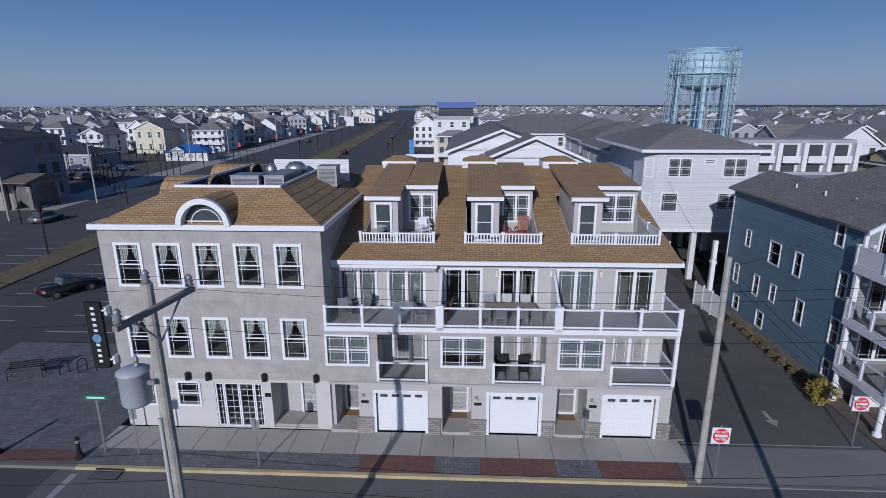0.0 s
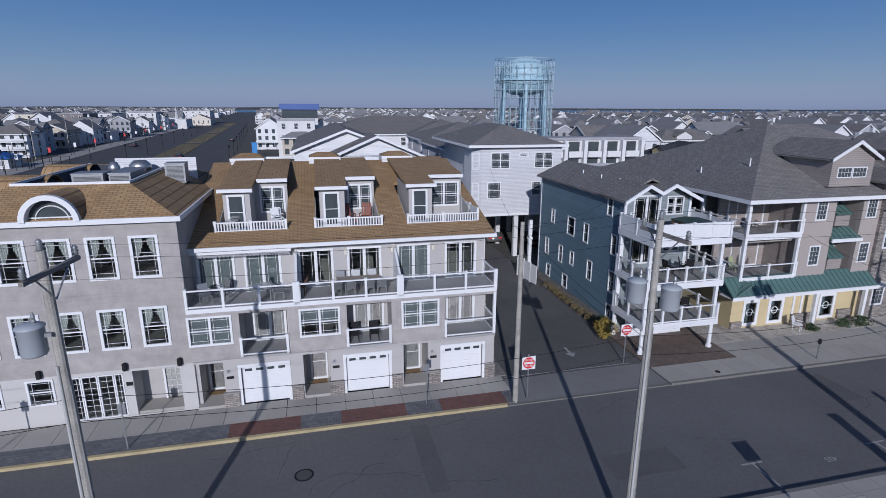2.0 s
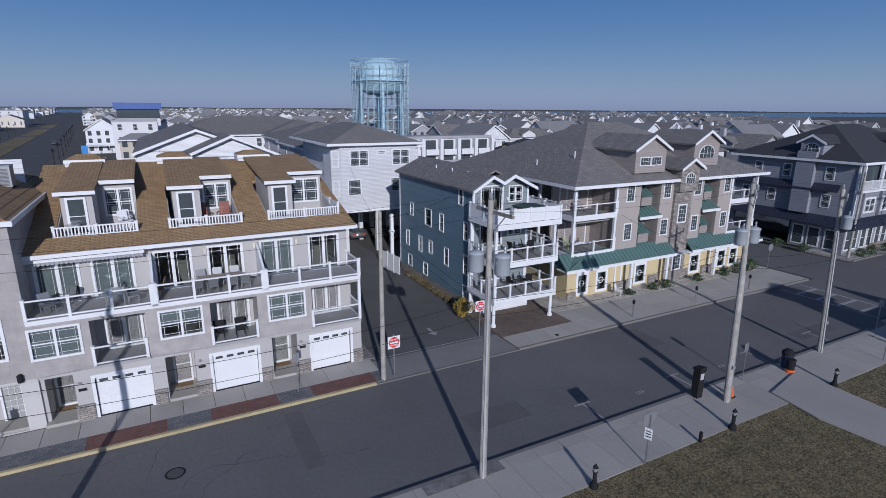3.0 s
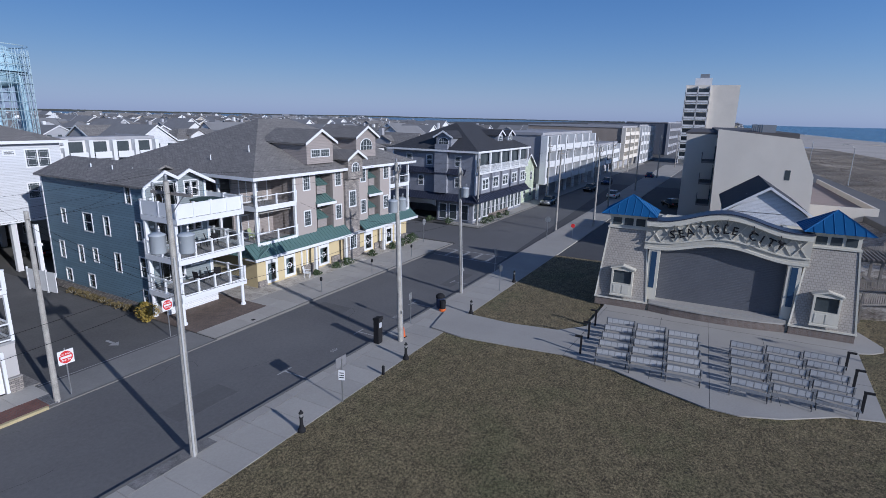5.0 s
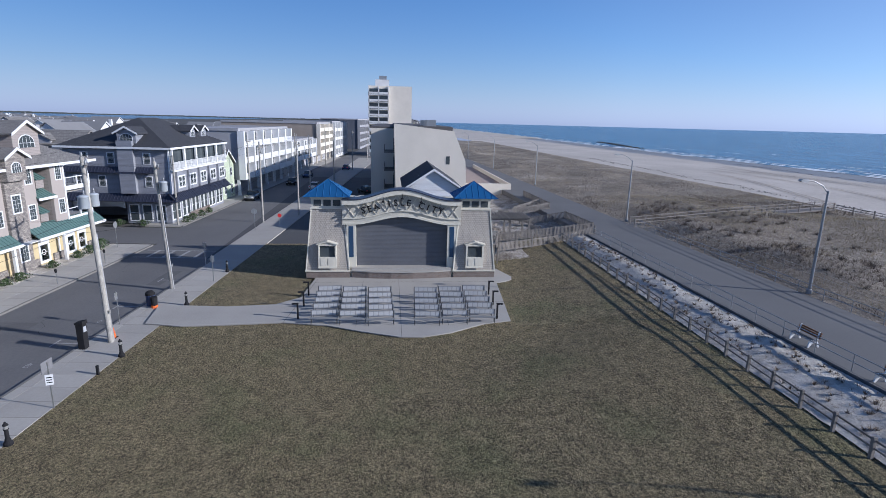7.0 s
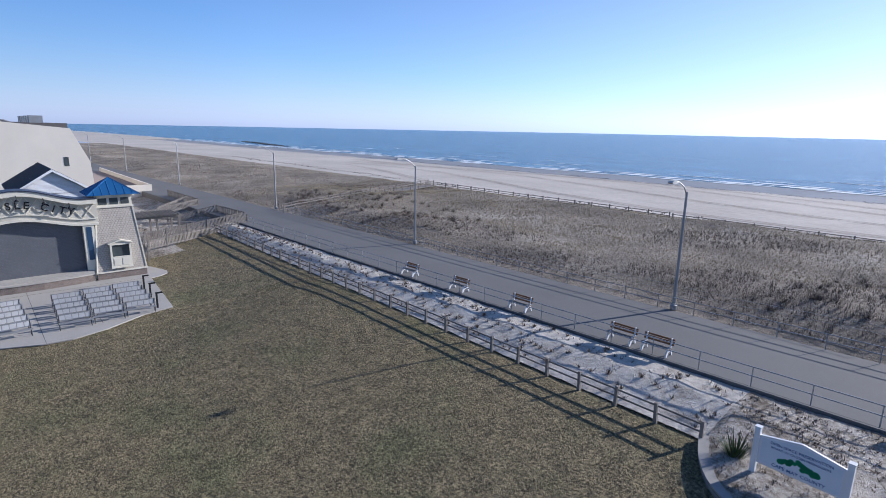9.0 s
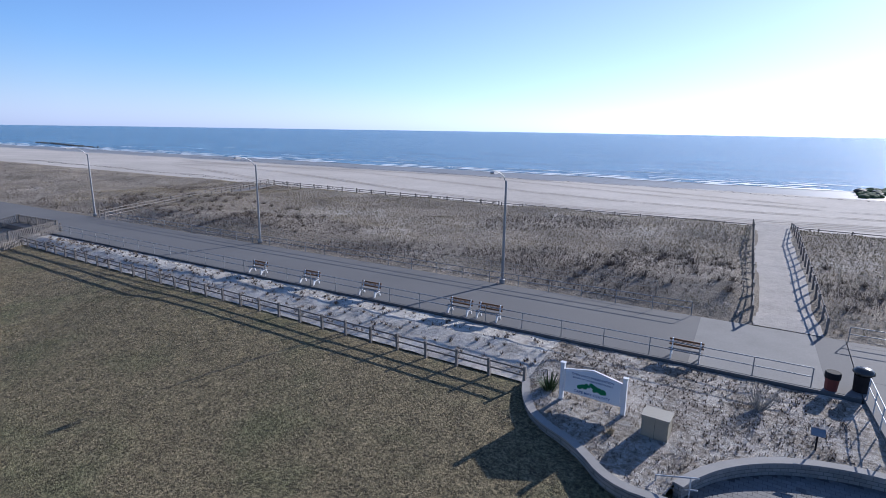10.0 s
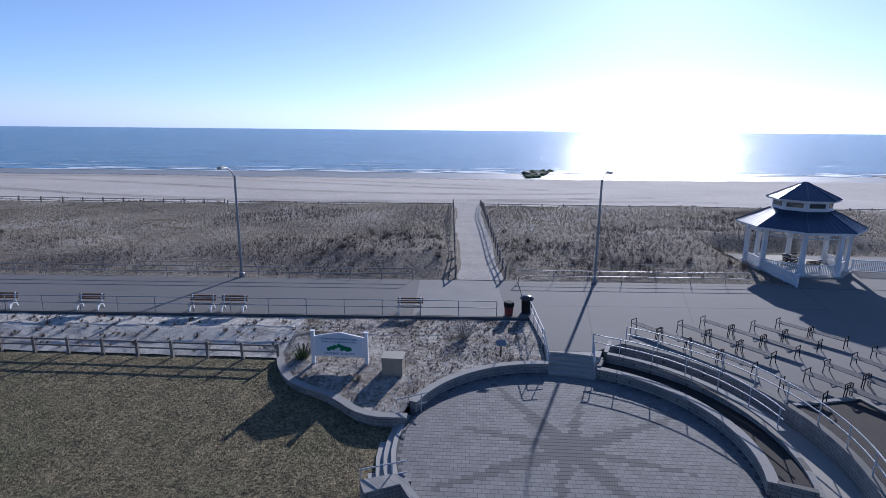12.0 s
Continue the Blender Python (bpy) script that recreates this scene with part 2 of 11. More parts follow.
GREYWOOD = surf("weathered_grey_wood", (0.23, 0.21, 0.19), 0.9, 0.2, 1.2, 25, 0.4, tone=0.25)
BROWNWOOD = surf("brown_wood", (0.20, 0.10, 0.05), 0.7, 0.2, 1.5, 20, 0.2)
CEDAR = shingles("grey_cedar_shakes", (0.46, 0.42, 0.37), (0.40, 0.365, 0.32), (0.25, 0.23, 0.20), 0.22, 0.2)
PAVTRIM = surf("cream_trim", (0.60, 0.57, 0.48), 0.6, 0.06)
BRICKBASE = blocks("brown_brick", (0.225, 0.172, 0.142), (0.16, 0.126, 0.108), (0.28, 0.26, 0.24), 0.22, 0.075, 0.01)
SHUTTER = surf("grey_roll_shutter", (0.125, 0.13, 0.145), 0.5, 0.15, 0.5, 6, 0.05, 0.1)
ASPHALT = ground_mat("asphalt", [(0.36, (0.055, 0.055, 0.058)), (0.64, (0.086, 0.086, 0.088))], 0.12, 6.0, 0.9, 0.2, 0.01)
STREET = ground_mat("street_asphalt", [(0.36, (0.098, 0.097, 0.098)), (0.64, (0.155, 0.153, 0.152))], 0.10, 5.0, 0.82, 0.2, 0.01)
ASPHALT_L = ground_mat("worn_asphalt", [(0.3, (0.062, 0.061, 0.062)), (0.7, (0.088, 0.086, 0.085))], 0.1, 6.0, 0.92, 0.2, 0.01)
CONCRETE = surf("sidewalk_concrete", (0.375, 0.357, 0.325), 0.9, 0.12, 0.25, 9, 0.15, world_space=True, tone=0.12)
PROM = surf("promenade_asphalt", (0.125, 0.124, 0.123), 0.9, 0.14, 0.15, 8, 0.12, world_space=True)
TERRACE = surf("terrace_concrete", (0.16, 0.155, 0.15), 0.9, 0.12, 0.15, 8, 0.12, world_space=True)
KERB = surf("kerb_concrete", (0.165, 0.158, 0.148), 0.9, 0.15, 0.8, 12, 0.2)
YELLOW = surf("yellow_kerb_paint", (0.40, 0.335, 0.19), 0.8, 0.25, 0.9, 14, 0.2)
LINE = surf("road_paint", (0.30, 0.30, 0.30), 0.8, 0.2, 1, 18, 0.1)
REDPAVE = blocks("red_brick_paving", (0.20, 0.085, 0.065), (0.145, 0.065, 0.055), (0.13, 0.11, 0.10), 0.2, 0.1, 0.008, 0.9, True, 0.3)
GREYPAVE = blocks("grey_block_paving", (0.19, 0.19, 0.20), (0.13, 0.135, 0.148), (0.085, 0.085, 0.085), 0.3, 0.2, 0.01, 0.9, True, 0.3)
BROWNPAVE = blocks("brown_block_paving", (0.19, 0.145, 0.115), (0.15, 0.115, 0.095), (0.12, 0.1, 0.09), 0.24, 0.16, 0.008, 0.9, True, 0.3)
PAVER = surf("grey_paver", (0.205, 0.2, 0.196), 0.88, 0.12, 0.8, 16, 0.2, world_space=True, tone=0.2)
PAVER_D = surf("dark_paver", (0.125, 0.121, 0.119), 0.88, 0.12, 0.8, 16, 0.2, tone=0.15)
PAVJOINT = surf("paver_joint", (0.085, 0.083, 0.08), 0.95, 0.2, 1, 20, 0.2)
WALLBLOCK = blocks("grey_wall_block", (0.33, 0.32, 0.30), (0.26, 0.25, 0.24), (0.13, 0.13, 0.12), 0.4, 0.15, 0.012)
CAPSTONE = surf("pale_cap_stone", (0.27, 0.26, 0.245), 0.9, 0.12, 1, 15, 0.2)

m_, t_, N_, L_, b_ = nodes("winter_lawn")
v_ = coords(t_, L_, False)
big_, mid_, fine_, grain_ = fbm(t_, L_, v_, 0.18, 5, 0.6), fbm(t_, L_, v_, 1.6, 4, 0.65), fbm(t_, L_, v_, 7.5, 3, 0.7), fbm(t_, L_, v_, 26.0, 2, 0.7)
s_ = mth(t_, L_, "ADD", mth(t_, L_, "ADD", mth(t_, L_, "MULTIPLY", mid_, 0.16), mth(t_, L_, "MULTIPLY", fine_, 0.42)), mth(t_, L_, "MULTIPLY", grain_, 0.42))
dry_ = ramp(t_, L_, s_, [(0.42, (0.038, 0.031, 0.017)), (0.5, (0.165, 0.132, 0.068)), (0.58, (0.37, 0.30, 0.165))])
green_ = ramp(t_, L_, s_, [(0.42, (0.032, 0.032, 0.014)), (0.5, (0.125, 0.117, 0.052)), (0.58, (0.27, 0.25, 0.12))])
L_.new(mixc(t_, L_, ramp(t_, L_, big_, [(0.50, (0, 0, 0)), (0.68, (1, 1, 1))]), dry_, green_), b_.inputs["Base Color"])
b_.inputs["Roughness"].default_value = 1.0
bump(t_, L_, mth(t_, L_, "ADD", fine_, mth(t_, L_, "MULTIPLY", grain_, 0.7)), 1.0, 0.09, b_)
LAWN = m_
BED = ground_mat("sandy_bank", [(0.38, (0.24, 0.21, 0.175)), (0.46, (0.44, 0.405, 0.35)), (0.58, (0.62, 0.585, 0.52))], 0.6, 3.6, 1.0, 0.9, 0.10)
BEDLITTER = ground_mat("littered_bed", [(0.40, (0.13, 0.105, 0.08)), (0.48, (0.28, 0.245, 0.20)), (0.57, (0.49, 0.45, 0.395))], 0.5, 4.0, 1.0, 0.9, 0.12)
BEACH = ground_mat("beach_sand", [(0.38, (0.35, 0.317, 0.277)), (0.5, (0.435, 0.396, 0.35)), (0.62, (0.52, 0.476, 0.425))], 0.03, 1.1, 1.0, 0.5, 0.1)
WETSAND = ground_mat("wet_sand", [(0.36, (0.20, 0.185, 0.165)), (0.62, (0.29, 0.27, 0.24))], 0.05, 0.6, 0.45, 0.2, 0.03)
DUNE = ground_mat("dune_ground", [(0.40, (0.15, 0.125, 0.095)), (0.52, (0.255, 0.215, 0.165)), (0.62, (0.43, 0.385, 0.32))], 0.10, 2.2, 1.0, 1.0, 0.2)
STRAW = surf("dune_grass_straw", (0.34, 0.285, 0.19), 0.95, 0.35, 0.15, 2, 0.0, world_space=True)
SCRUB = surf("bare_scrub", (0.135, 0.108, 0.088), 0.95, 0.3, 0.3, 3, 0.0, world_space=True)
MARSH = ground_mat("town_ground", [(0.3, (0.05, 0.05, 0.05)), (0.55, (0.08, 0.077, 0.07)), (0.72, (0.13, 0.115, 0.09))], 0.02, 0.2, 1.0, 0.2, 0.1)
REDPAINT = surf("red_sign_paint", (0.55, 0.03, 0.03), 0.4, 0.08)
GREENPAINT = surf("green_sign_paint", (0.01, 0.22, 0.10), 0.4, 0.08)
BLUEINK = surf("blue_lettering", (0.03, 0.10, 0.25), 0.5, 0.05)
ORANGE = surf("orange_plastic", (0.65, 0.13, 0.02), 0.5, 0.1)
TERRA = surf("adirondack_brown", (0.22, 0.075, 0.045), 0.6, 0.15)
GREENCHAIR = surf("pale_green_plastic", (0.36, 0.42, 0.22), 0.5, 0.1)
LEAFGREEN = surf("evergreen_leaves", (0.05, 0.08, 0.03), 0.8, 0.3, 0.6, 6, 0.0)
GOLDLEAF = surf("yellow_leaves", (0.30, 0.22, 0.04), 0.8, 0.3, 0.6, 6, 0.0)
TOWERBLUE = surf("pale_blue_paint", (0.36, 0.52, 0.60), 0.5, 0.08, 0.2, 4, 0.05)
CARPAINT = surf("silver_car_paint", (0.30, 0.31, 0.30), 0.25, 0.05, 0.5, 8, 0.0, 0.6)
CARDARK = surf("dark_car_paint", (0.02, 0.02, 0.022), 0.25, 0.1, 0.5, 8, 0.0, 0.3)
RUBBER = surf("black_rubber", (0.02, 0.02, 0.02), 0.8, 0.1)
ROCK = surf("mossy_rock", (0.10, 0.13, 0.05), 0.9, 0.4, 0.8, 6, 0.6)
DARKROCK = surf("dark_wet_rock", (0.06, 0.06, 0.055), 0.7, 0.3, 0.8, 6, 0.6)


# ---- mesh helpers ----
def box(bm, x0, x1, y0, y1, z0, z1, m=None):
    vs = [bm.verts.new(((x0, x1)[i & 1], (y0, y1)[i >> 1 & 1], (z0, z1)[i >> 2])) for i in range(8)]
    for f in ((0, 2, 3, 1), (4, 5, 7, 6), (0, 1, 5, 4), (2, 6, 7, 3), (0, 4, 6, 2), (1, 3, 7, 5)):
        bm.faces.new([vs[i] for i in f])
    if m is not None:
        for v in vs:
            v.co = m @ v.co
    return vs


def prism(bm, pts, axis, a, b, m=None):
    """A polygon of (p, q), extruded along x, y or z from a to b."""
    def place(p, q, r):
        return {"x": (r, p, q), "y": (p, r, q), "z": (p, q, r)}[axis]
    lo = [bm.verts.new(place(p, q, a)) for p, q in pts]
    hi = [bm.verts.new(place(p, q, b)) for p, q in pts]
    n = len(pts)
    for i in range(n):
        bm.faces.new((lo[i], lo[(i + 1) % n], hi[(i + 1) % n], hi[i]))
    bm.faces.new(lo[::-1])
    bm.faces.new(hi)
    if m is not None:
        for v in lo + hi:
            v.co = m @ v.co


def tube(bm, p, q, r0, r1=None, n=8, caps=True):
    """A round bar from p to q."""
    p, q = Vector(p), Vector(q)
    r1 = r0 if r1 is None else r1
    turn = (q - p).to_track_quat("Z", "Y").to_matrix()
    rings = []
    for c, r in ((p, r0), (q, r1)):
        rings.append([bm.verts.new(c + turn @ Vector((r * math.cos(6.28319 * i / n), r * math.sin(6.28319 * i / n), 0))) for i in range(n)])
    for i in range(n):
        bm.faces.new((rings[0][i], rings[0][(i + 1) % n], rings[1][(i + 1) % n], rings[1][i]))
    if caps:
        bm.faces.new(rings[0][::-1])
        bm.faces.new(rings[1])


def lathe(bm, prof, n=16, c=(0, 0), m=None):
    """A turned body from (r, z) pairs."""
    rings = []
    for r, z in prof:
        rings.append([bm.verts.new((c[0] + r * math.cos(6.28319 * i / n), c[1] + r * math.sin(6.28319 * i / n), z)) for i in range(n)])
    for a, b in zip(rings, rings[1:]):
        for i in range(n):
            bm.faces.new((a[i], a[(i + 1) % n], b[(i + 1) % n], b[i]))
    bm.faces.new(rings[0][::-1])
    bm.faces.new(rings[-1])
    if m is not None:
        for ring in rings:
            for v in ring:
                v.co = m @ v.co


def mesh_of(name, bm, mat):
    bmesh.ops.recalc_face_normals(bm, faces=bm.faces)
    me = bpy.data.meshes.new(name)
    bm.to_mesh(me)
    bm.free()
    me.materials.append(mat)
    return me


def part(name, bm, mat, parent=None, label="", m=None, smooth=False):
    """One mesh object, under a thing or a part; bm may be a ready mesh."""
    me = bm if isinstance(bm, bpy.types.Mesh) else mesh_of(name, bm, mat)
    if smooth:
        for p in me.polygons:
            p.use_smooth = True
    ob = new(name, me)
    ob.parent = parent
    if m is not None:
        ob.matrix_basis = m
    if label:
        ob["label"] = label
    return ob


def thing(name, m, label, category, group="", kind=""):
    ob = new(name)
    ob.empty_display_size = 0.2
    ob.matrix_basis = m
    return tagged(ob, label, category, group, kind)


def setting(name, bm, mat, label, category, m=None, smooth=False):
    ob = part(name, bm, mat, None, "", m, smooth)
    return tagged(ob, label, category, "", "structure")


def band(bm, xs, lo, hi, y0, y1):
    """A connected board along xs, between the heights lo(x) and hi(x)."""
    rows = [[bm.verts.new((x, y, g(x))) for x in xs] for y, g in ((y0, lo), (y0, hi), (y1, hi), (y1, lo))]
    for a, b in zip(rows, rows[1:] + rows[:1]):
        for i in range(len(xs) - 1):
            bm.faces.new((a[i], a[i + 1], b[i + 1], b[i]))
    for i in (0, -1):
        bm.faces.new([r[i] for r in rows])


def BM():
    return bmesh.new()


def boxes(*lst):
    bm = BM()
    for b in lst:
        box(bm, *b)
    return bm


def wall(bm, x0, x1, z0, z1, y0, y1, holes=(), m=None):
    """A wall along x from y0 to y1 thick, in one piece, with holes (x0, x1, z0, z1) through it."""
    xs = sorted({x0, x1, *[round(min(max(h[i], x0), x1), 4) for h in holes for i in (0, 1)]})
    zs = sorted({z0, z1, *[round(min(max(h[i], z0), z1), 4) for h in holes for i in (2, 3)]})
    nx, nz = len(xs) - 1, len(zs) - 1

    def full(i, j):
        if not (0 <= i < nx and 0 <= j < nz):
            return False
        cx, cz = (xs[i] + xs[i + 1]) / 2, (zs[j] + zs[j + 1]) / 2
        return not any(h[0] < cx < h[1] and h[2] < cz < h[3] for h in holes)

    vs = {}

    def vert(i, j, k):
        if (i, j, k) not in vs:
            p = Vector((xs[i], (y0, y1)[k], zs[j]))
            vs[(i, j, k)] = bm.verts.new(m @ p if m is not None else p)
        return vs[(i, j, k)]

    for i in range(nx):
        for j in range(nz):
            if not full(i, j):
                continue
            q = ((i, j), (i + 1, j), (i + 1, j + 1), (i, j + 1))
            bm.faces.new([vert(a, b, 0) for a, b in q])
            bm.faces.new([vert(a, b, 1) for a, b in q[::-1]])
            for (di, dj), (a, b) in (((0, -1), (q[0], q[1])), ((1, 0), (q[1], q[2])), ((0, 1), (q[2], q[3])), ((-1, 0), (q[3], q[0]))):
                if not full(i + di, j + dj):
                    bm.faces.new((vert(*a, 0), vert(*a, 1), vert(*b, 1), vert(*b, 0)))


def sweep(bm, pts, r, n=4):
    """A round bar along points, in one piece."""
    rings = []
    for i, p in enumerate(pts):
        d = (pts[min(i + 1, len(pts) - 1)] - pts[max(i - 1, 0)]).to_track_quat("Z", "Y").to_matrix()
        rings.append([bm.verts.new(p + d @ Vector((r * math.cos(6.28319 * k / n), r * math.sin(6.28319 * k / n), 0))) for k in range(n)])
    for a, b in zip(rings, rings[1:]):
        for k in range(n):
            bm.faces.new((a[k], a[(k + 1) % n], b[(k + 1) % n], b[k]))
    bm.faces.new(rings[0][::-1])
    bm.faces.new(rings[-1])


CACHE = {}


def cached(key, make):
    if key not in CACHE:
        CACHE[key] = make()
    return CACHE[key]


def frame_mesh(w, h, t, d, mat, name):
    bm = BM()
    wall(bm, -w / 2, w / 2, 0, h, -d, 0.03, [(-w / 2 + t, w / 2 - t, t, h - t)])
    return mesh_of(name, bm, mat)


def window(parent, x, z, w, h, m=None, style="hung", trim=0.12, fr=WHITE, pane=GLASS, back=None, lab="white-framed window", y=0.0):
    """A window in a wall that faces -y, its outer trim w x h from (x, z): frame, pane, bars, and what hangs behind it."""
    base = (m or Matrix()) @ pose(x + w / 2, y, z)
    ob = part("window", cached(("wf", w, h, trim, fr.name), lambda: frame_mesh(w, h, trim, 0.05, fr, "window")), fr, parent, lab, base)
    iw, ih = w - 2 * trim, h - 2 * trim

    solid = pane is DARKGLASS

    def panes():
        return mesh_of("pane", boxes((-iw / 2, iw / 2, -0.03, 0.004, trim, trim + ih) if solid else (-iw / 2, iw / 2, 0.06, 0.07, trim, trim + ih)), pane)
    part("pane", cached(("wp", w, h, trim, pane.name), panes), pane, ob)

    def bars():
        bm = BM()
        r = 0.016
        lo, hi = trim, trim + ih
        if style in ("hung", "pair"):
            halves = ((-iw / 2, iw / 2),) if style == "hung" else ((-iw / 2, -0.05), (0.05, iw / 2))
            if style == "pair":
                box(bm, -0.06, 0.06, 0.0, 0.06, lo, hi)
            for a, b in halves:
                box(bm, a, b, 0.02, 0.055, (lo + hi) / 2 - 0.03, (lo + hi) / 2 + 0.03)
                for s in (a + 0.13 * (b - a), b - 0.13 * (b - a)):
                    box(bm, s - r / 2, s + r / 2, 0.035, 0.055, lo, hi)
                for s in (lo + 0.1 * ih, (lo + hi) / 2 - 0.1 * ih, (lo + hi) / 2 + 0.1 * ih, hi - 0.1 * ih):
                    box(bm, a, b, 0.035, 0.053, s - r / 2, s + r / 2)
        elif style == "slider":
            for s in (-0.028, 0.028):
                box(bm, s - 0.027, s + 0.027, 0.0, 0.055, lo, hi)
            for a, b in ((-iw / 2, -0.055), (0.055, iw / 2)):
                box(bm, a, a + 0.03, 0.02, 0.055, lo, hi)
                box(bm, b - 0.03, b, 0.02, 0.055, lo, hi)
                for s in (a + 0.2 * (b - a), b - 0.2 * (b - a)):
                    box(bm, s - r / 2, s + r / 2, 0.035, 0.054, lo, hi)
                for s in (lo + 0.1 * ih, hi - 0.12 * ih):
                    box(bm, a, b, 0.035, 0.052, s - r / 2, s + r / 2)
        elif style == "grid":
            nx, nz = max(2, round(iw / 0.28)), max(2, round(ih / 0.33))
            for i in range(1, nx):
                box(bm, -iw / 2 + iw * i / nx - r / 2, -iw / 2 + iw * i / nx + r / 2, 0.03, 0.055, lo, hi)
            for i in range(1, nz):
                box(bm, -iw / 2, iw / 2, 0.032, 0.053, lo + ih * i / nz - r / 2, lo + ih * i / nz + r / 2)
        else:
            box(bm, -iw / 2, iw / 2, 0.02, 0.055, lo + 0.5 * ih - 0.02, lo + 0.5 * ih + 0.02)
        if solid:
            for v in bm.verts:
                v.co.y = -0.042 + (v.co.y - 0.03) * 0.1
        return mesh_of("glazing_bar", bm, fr)
    part("glazing_bar", cached(("wb", w, h, trim, style, fr.name, solid), bars), fr, ob)
    if back == "curtain":
        def cur():
            bm = BM()
            for s in (-1, 1):
                n = 9
                for i in range(n):
                    a = i / n
                    x0, x1 = s * iw / 2 * (1 - a * 0.8), s * iw / 2 * (1 - (a + 1 / n) * 0.8)
                    low = trim + ih * (0.45 + 0.42 * a * a)
                    yy = 0.16 + 0.03 * (i % 2)
                    box(bm, min(x0, x1), max(x0, x1), yy, yy + 0.02, low, trim + ih)
            return mesh_of("curtain", bm, CURTAIN)
        part("curtain", cached(("wc", w, h, trim), cur), CURTAIN, ob, "draped cream curtain")
    elif back == "blind":
        part("blind", cached(("wbl", w, h, trim), lambda: mesh_of("blind", boxes((-iw / 2, iw / 2, 0.1, 0.12, trim, trim + ih)), SHADE)), SHADE, ob)
    elif back == "halfblind":
        part("blind", cached(("whb", w, h, trim), lambda: mesh_of("blind", boxes((-iw / 2, iw / 2, 0.1, 0.12, trim + 0.5 * ih, trim + ih)), SHADE)), SHADE, ob)
    return ob


def text_mesh(body, size, mat, depth=0.01, spacing=1.0, align="CENTER"):
    cu = bpy.data.curves.new("lettering", "FONT")
    cu.body, cu.size, cu.extrude, cu.space_character, cu.resolution_u = body, size, depth, spacing, 2
    cu.offset = 0.012 * size
    cu.align_x, cu.align_y = align, "CENTER"
    ob = bpy.data.objects.new("lettering", cu)
    scene.collection.objects.link(ob)
    dg = bpy.context.evaluated_depsgraph_get()
    me = bpy.data.meshes.new_from_object(ob.evaluated_get(dg))
    bpy.data.objects.remove(ob)
    me.materials.clear()
    me.materials.append(mat)
    return me


def railing(parent, x0, x1, h=1.0, m=None, posts=None, fill="glass", mat=WHITE, z=0.0):
    """A rail along x: posts, top and bottom rails, and glass, balusters or bars between."""
    m = m or Matrix()
    posts = posts or max(1, round((x1 - x0) / 1.6))
    L_ = x1 - x0
    rb = boxes((x0, x1, -0.04, 0.04, z + h - 0.09, z + h - 0.02), (x0, x1, -0.035, 0.035, z + 0.06, z + 0.13))
    part("rail", rb, mat, parent, "", m)
    pm = cached(("post", h, mat.name), lambda: mesh_of("post", boxes((-0.065, 0.065, -0.065, 0.065, 0, h), (-0.085, 0.085, -0.085, 0.085, h, h + 0.05)), mat))
    for i in range(posts + 1):
        part("post", pm, mat, parent, "", m @ pose(x0 + L_ * i / posts, 0, z))
    for i in range(posts):
        a, b = x0 + L_ * i / posts + 0.08, x0 + L_ * (i + 1) / posts - 0.08
        if fill == "glass":
            part("glass_panel", boxes((a, b, -0.008, 0.008, z + 0.13, z + h - 0.1)), RAILGLASS, parent, "", m)
        elif fill == "baluster":
            n = max(2, round((b - a) / 0.15))
            me = cached(("baluster", round(h, 3), mat.name), lambda: mesh_of("baluster", boxes((-0.03, 0.03, -0.025, 0.025, 0.13, h - 0.09)), mat))
            for k in range(n):
                part("baluster", me, mat, parent, "", m @ pose(a + (b - a) * (k + 0.5) / n, 0, z))
        elif fill == "solid":
            part("panel", boxes((a - 0.02, b + 0.02, -0.03, 0.03, z + 0.1, z + h - 0.06)), mat, parent, "", m)


# ---- ground ----
def sheet(name, pts, z, mat, label, category, thick=0.1, m=None):
    bm = BM()
    prism(bm, pts, "z", z - thick, z)
    return setting(name, bm, mat, label, category, m)


def grid(x0, x1, y0, y1, nx, ny, height):
    bm = BM()
    rows = [[bm.verts.new((x0 + (x1 - x0) * i / nx, y0 + (y1 - y0) * j / ny, 0)) for i in range(nx + 1)] for j in range(ny + 1)]
    for r in rows:
        for v in r:
            v.co.z = height(v.co.x, v.co.y)
    for j in range(ny):
        for i in range(nx):
            bm.faces.new((rows[j][i], rows[j][i + 1], rows[j + 1][i + 1], rows[j + 1][i]))
    return bm


PR = pose(0, 0, 0, 0, 0, 2.25)
PRI = PR.inverted()
STI = ST.inverted()
PROM_Z, PLAZA_Z = 2.0, 1.2
PN, PF = -35.55, -43.85          # the promenade's two edges in its frame


def lawn_z(x, y):
    k = min(1.0, max(0.0, (x - 18.0) / 8.0))
    s = min(1.0, max(0.0, (-8.0 - 12.0 * k - y) / (23.5 - 12.0 * k)))
    return 0.13 + 1.1 * s * s * (3 - 2 * s)


def hum(x, y, s):
    return noise.noise(Vector((x * s, y * s, 3.7)))


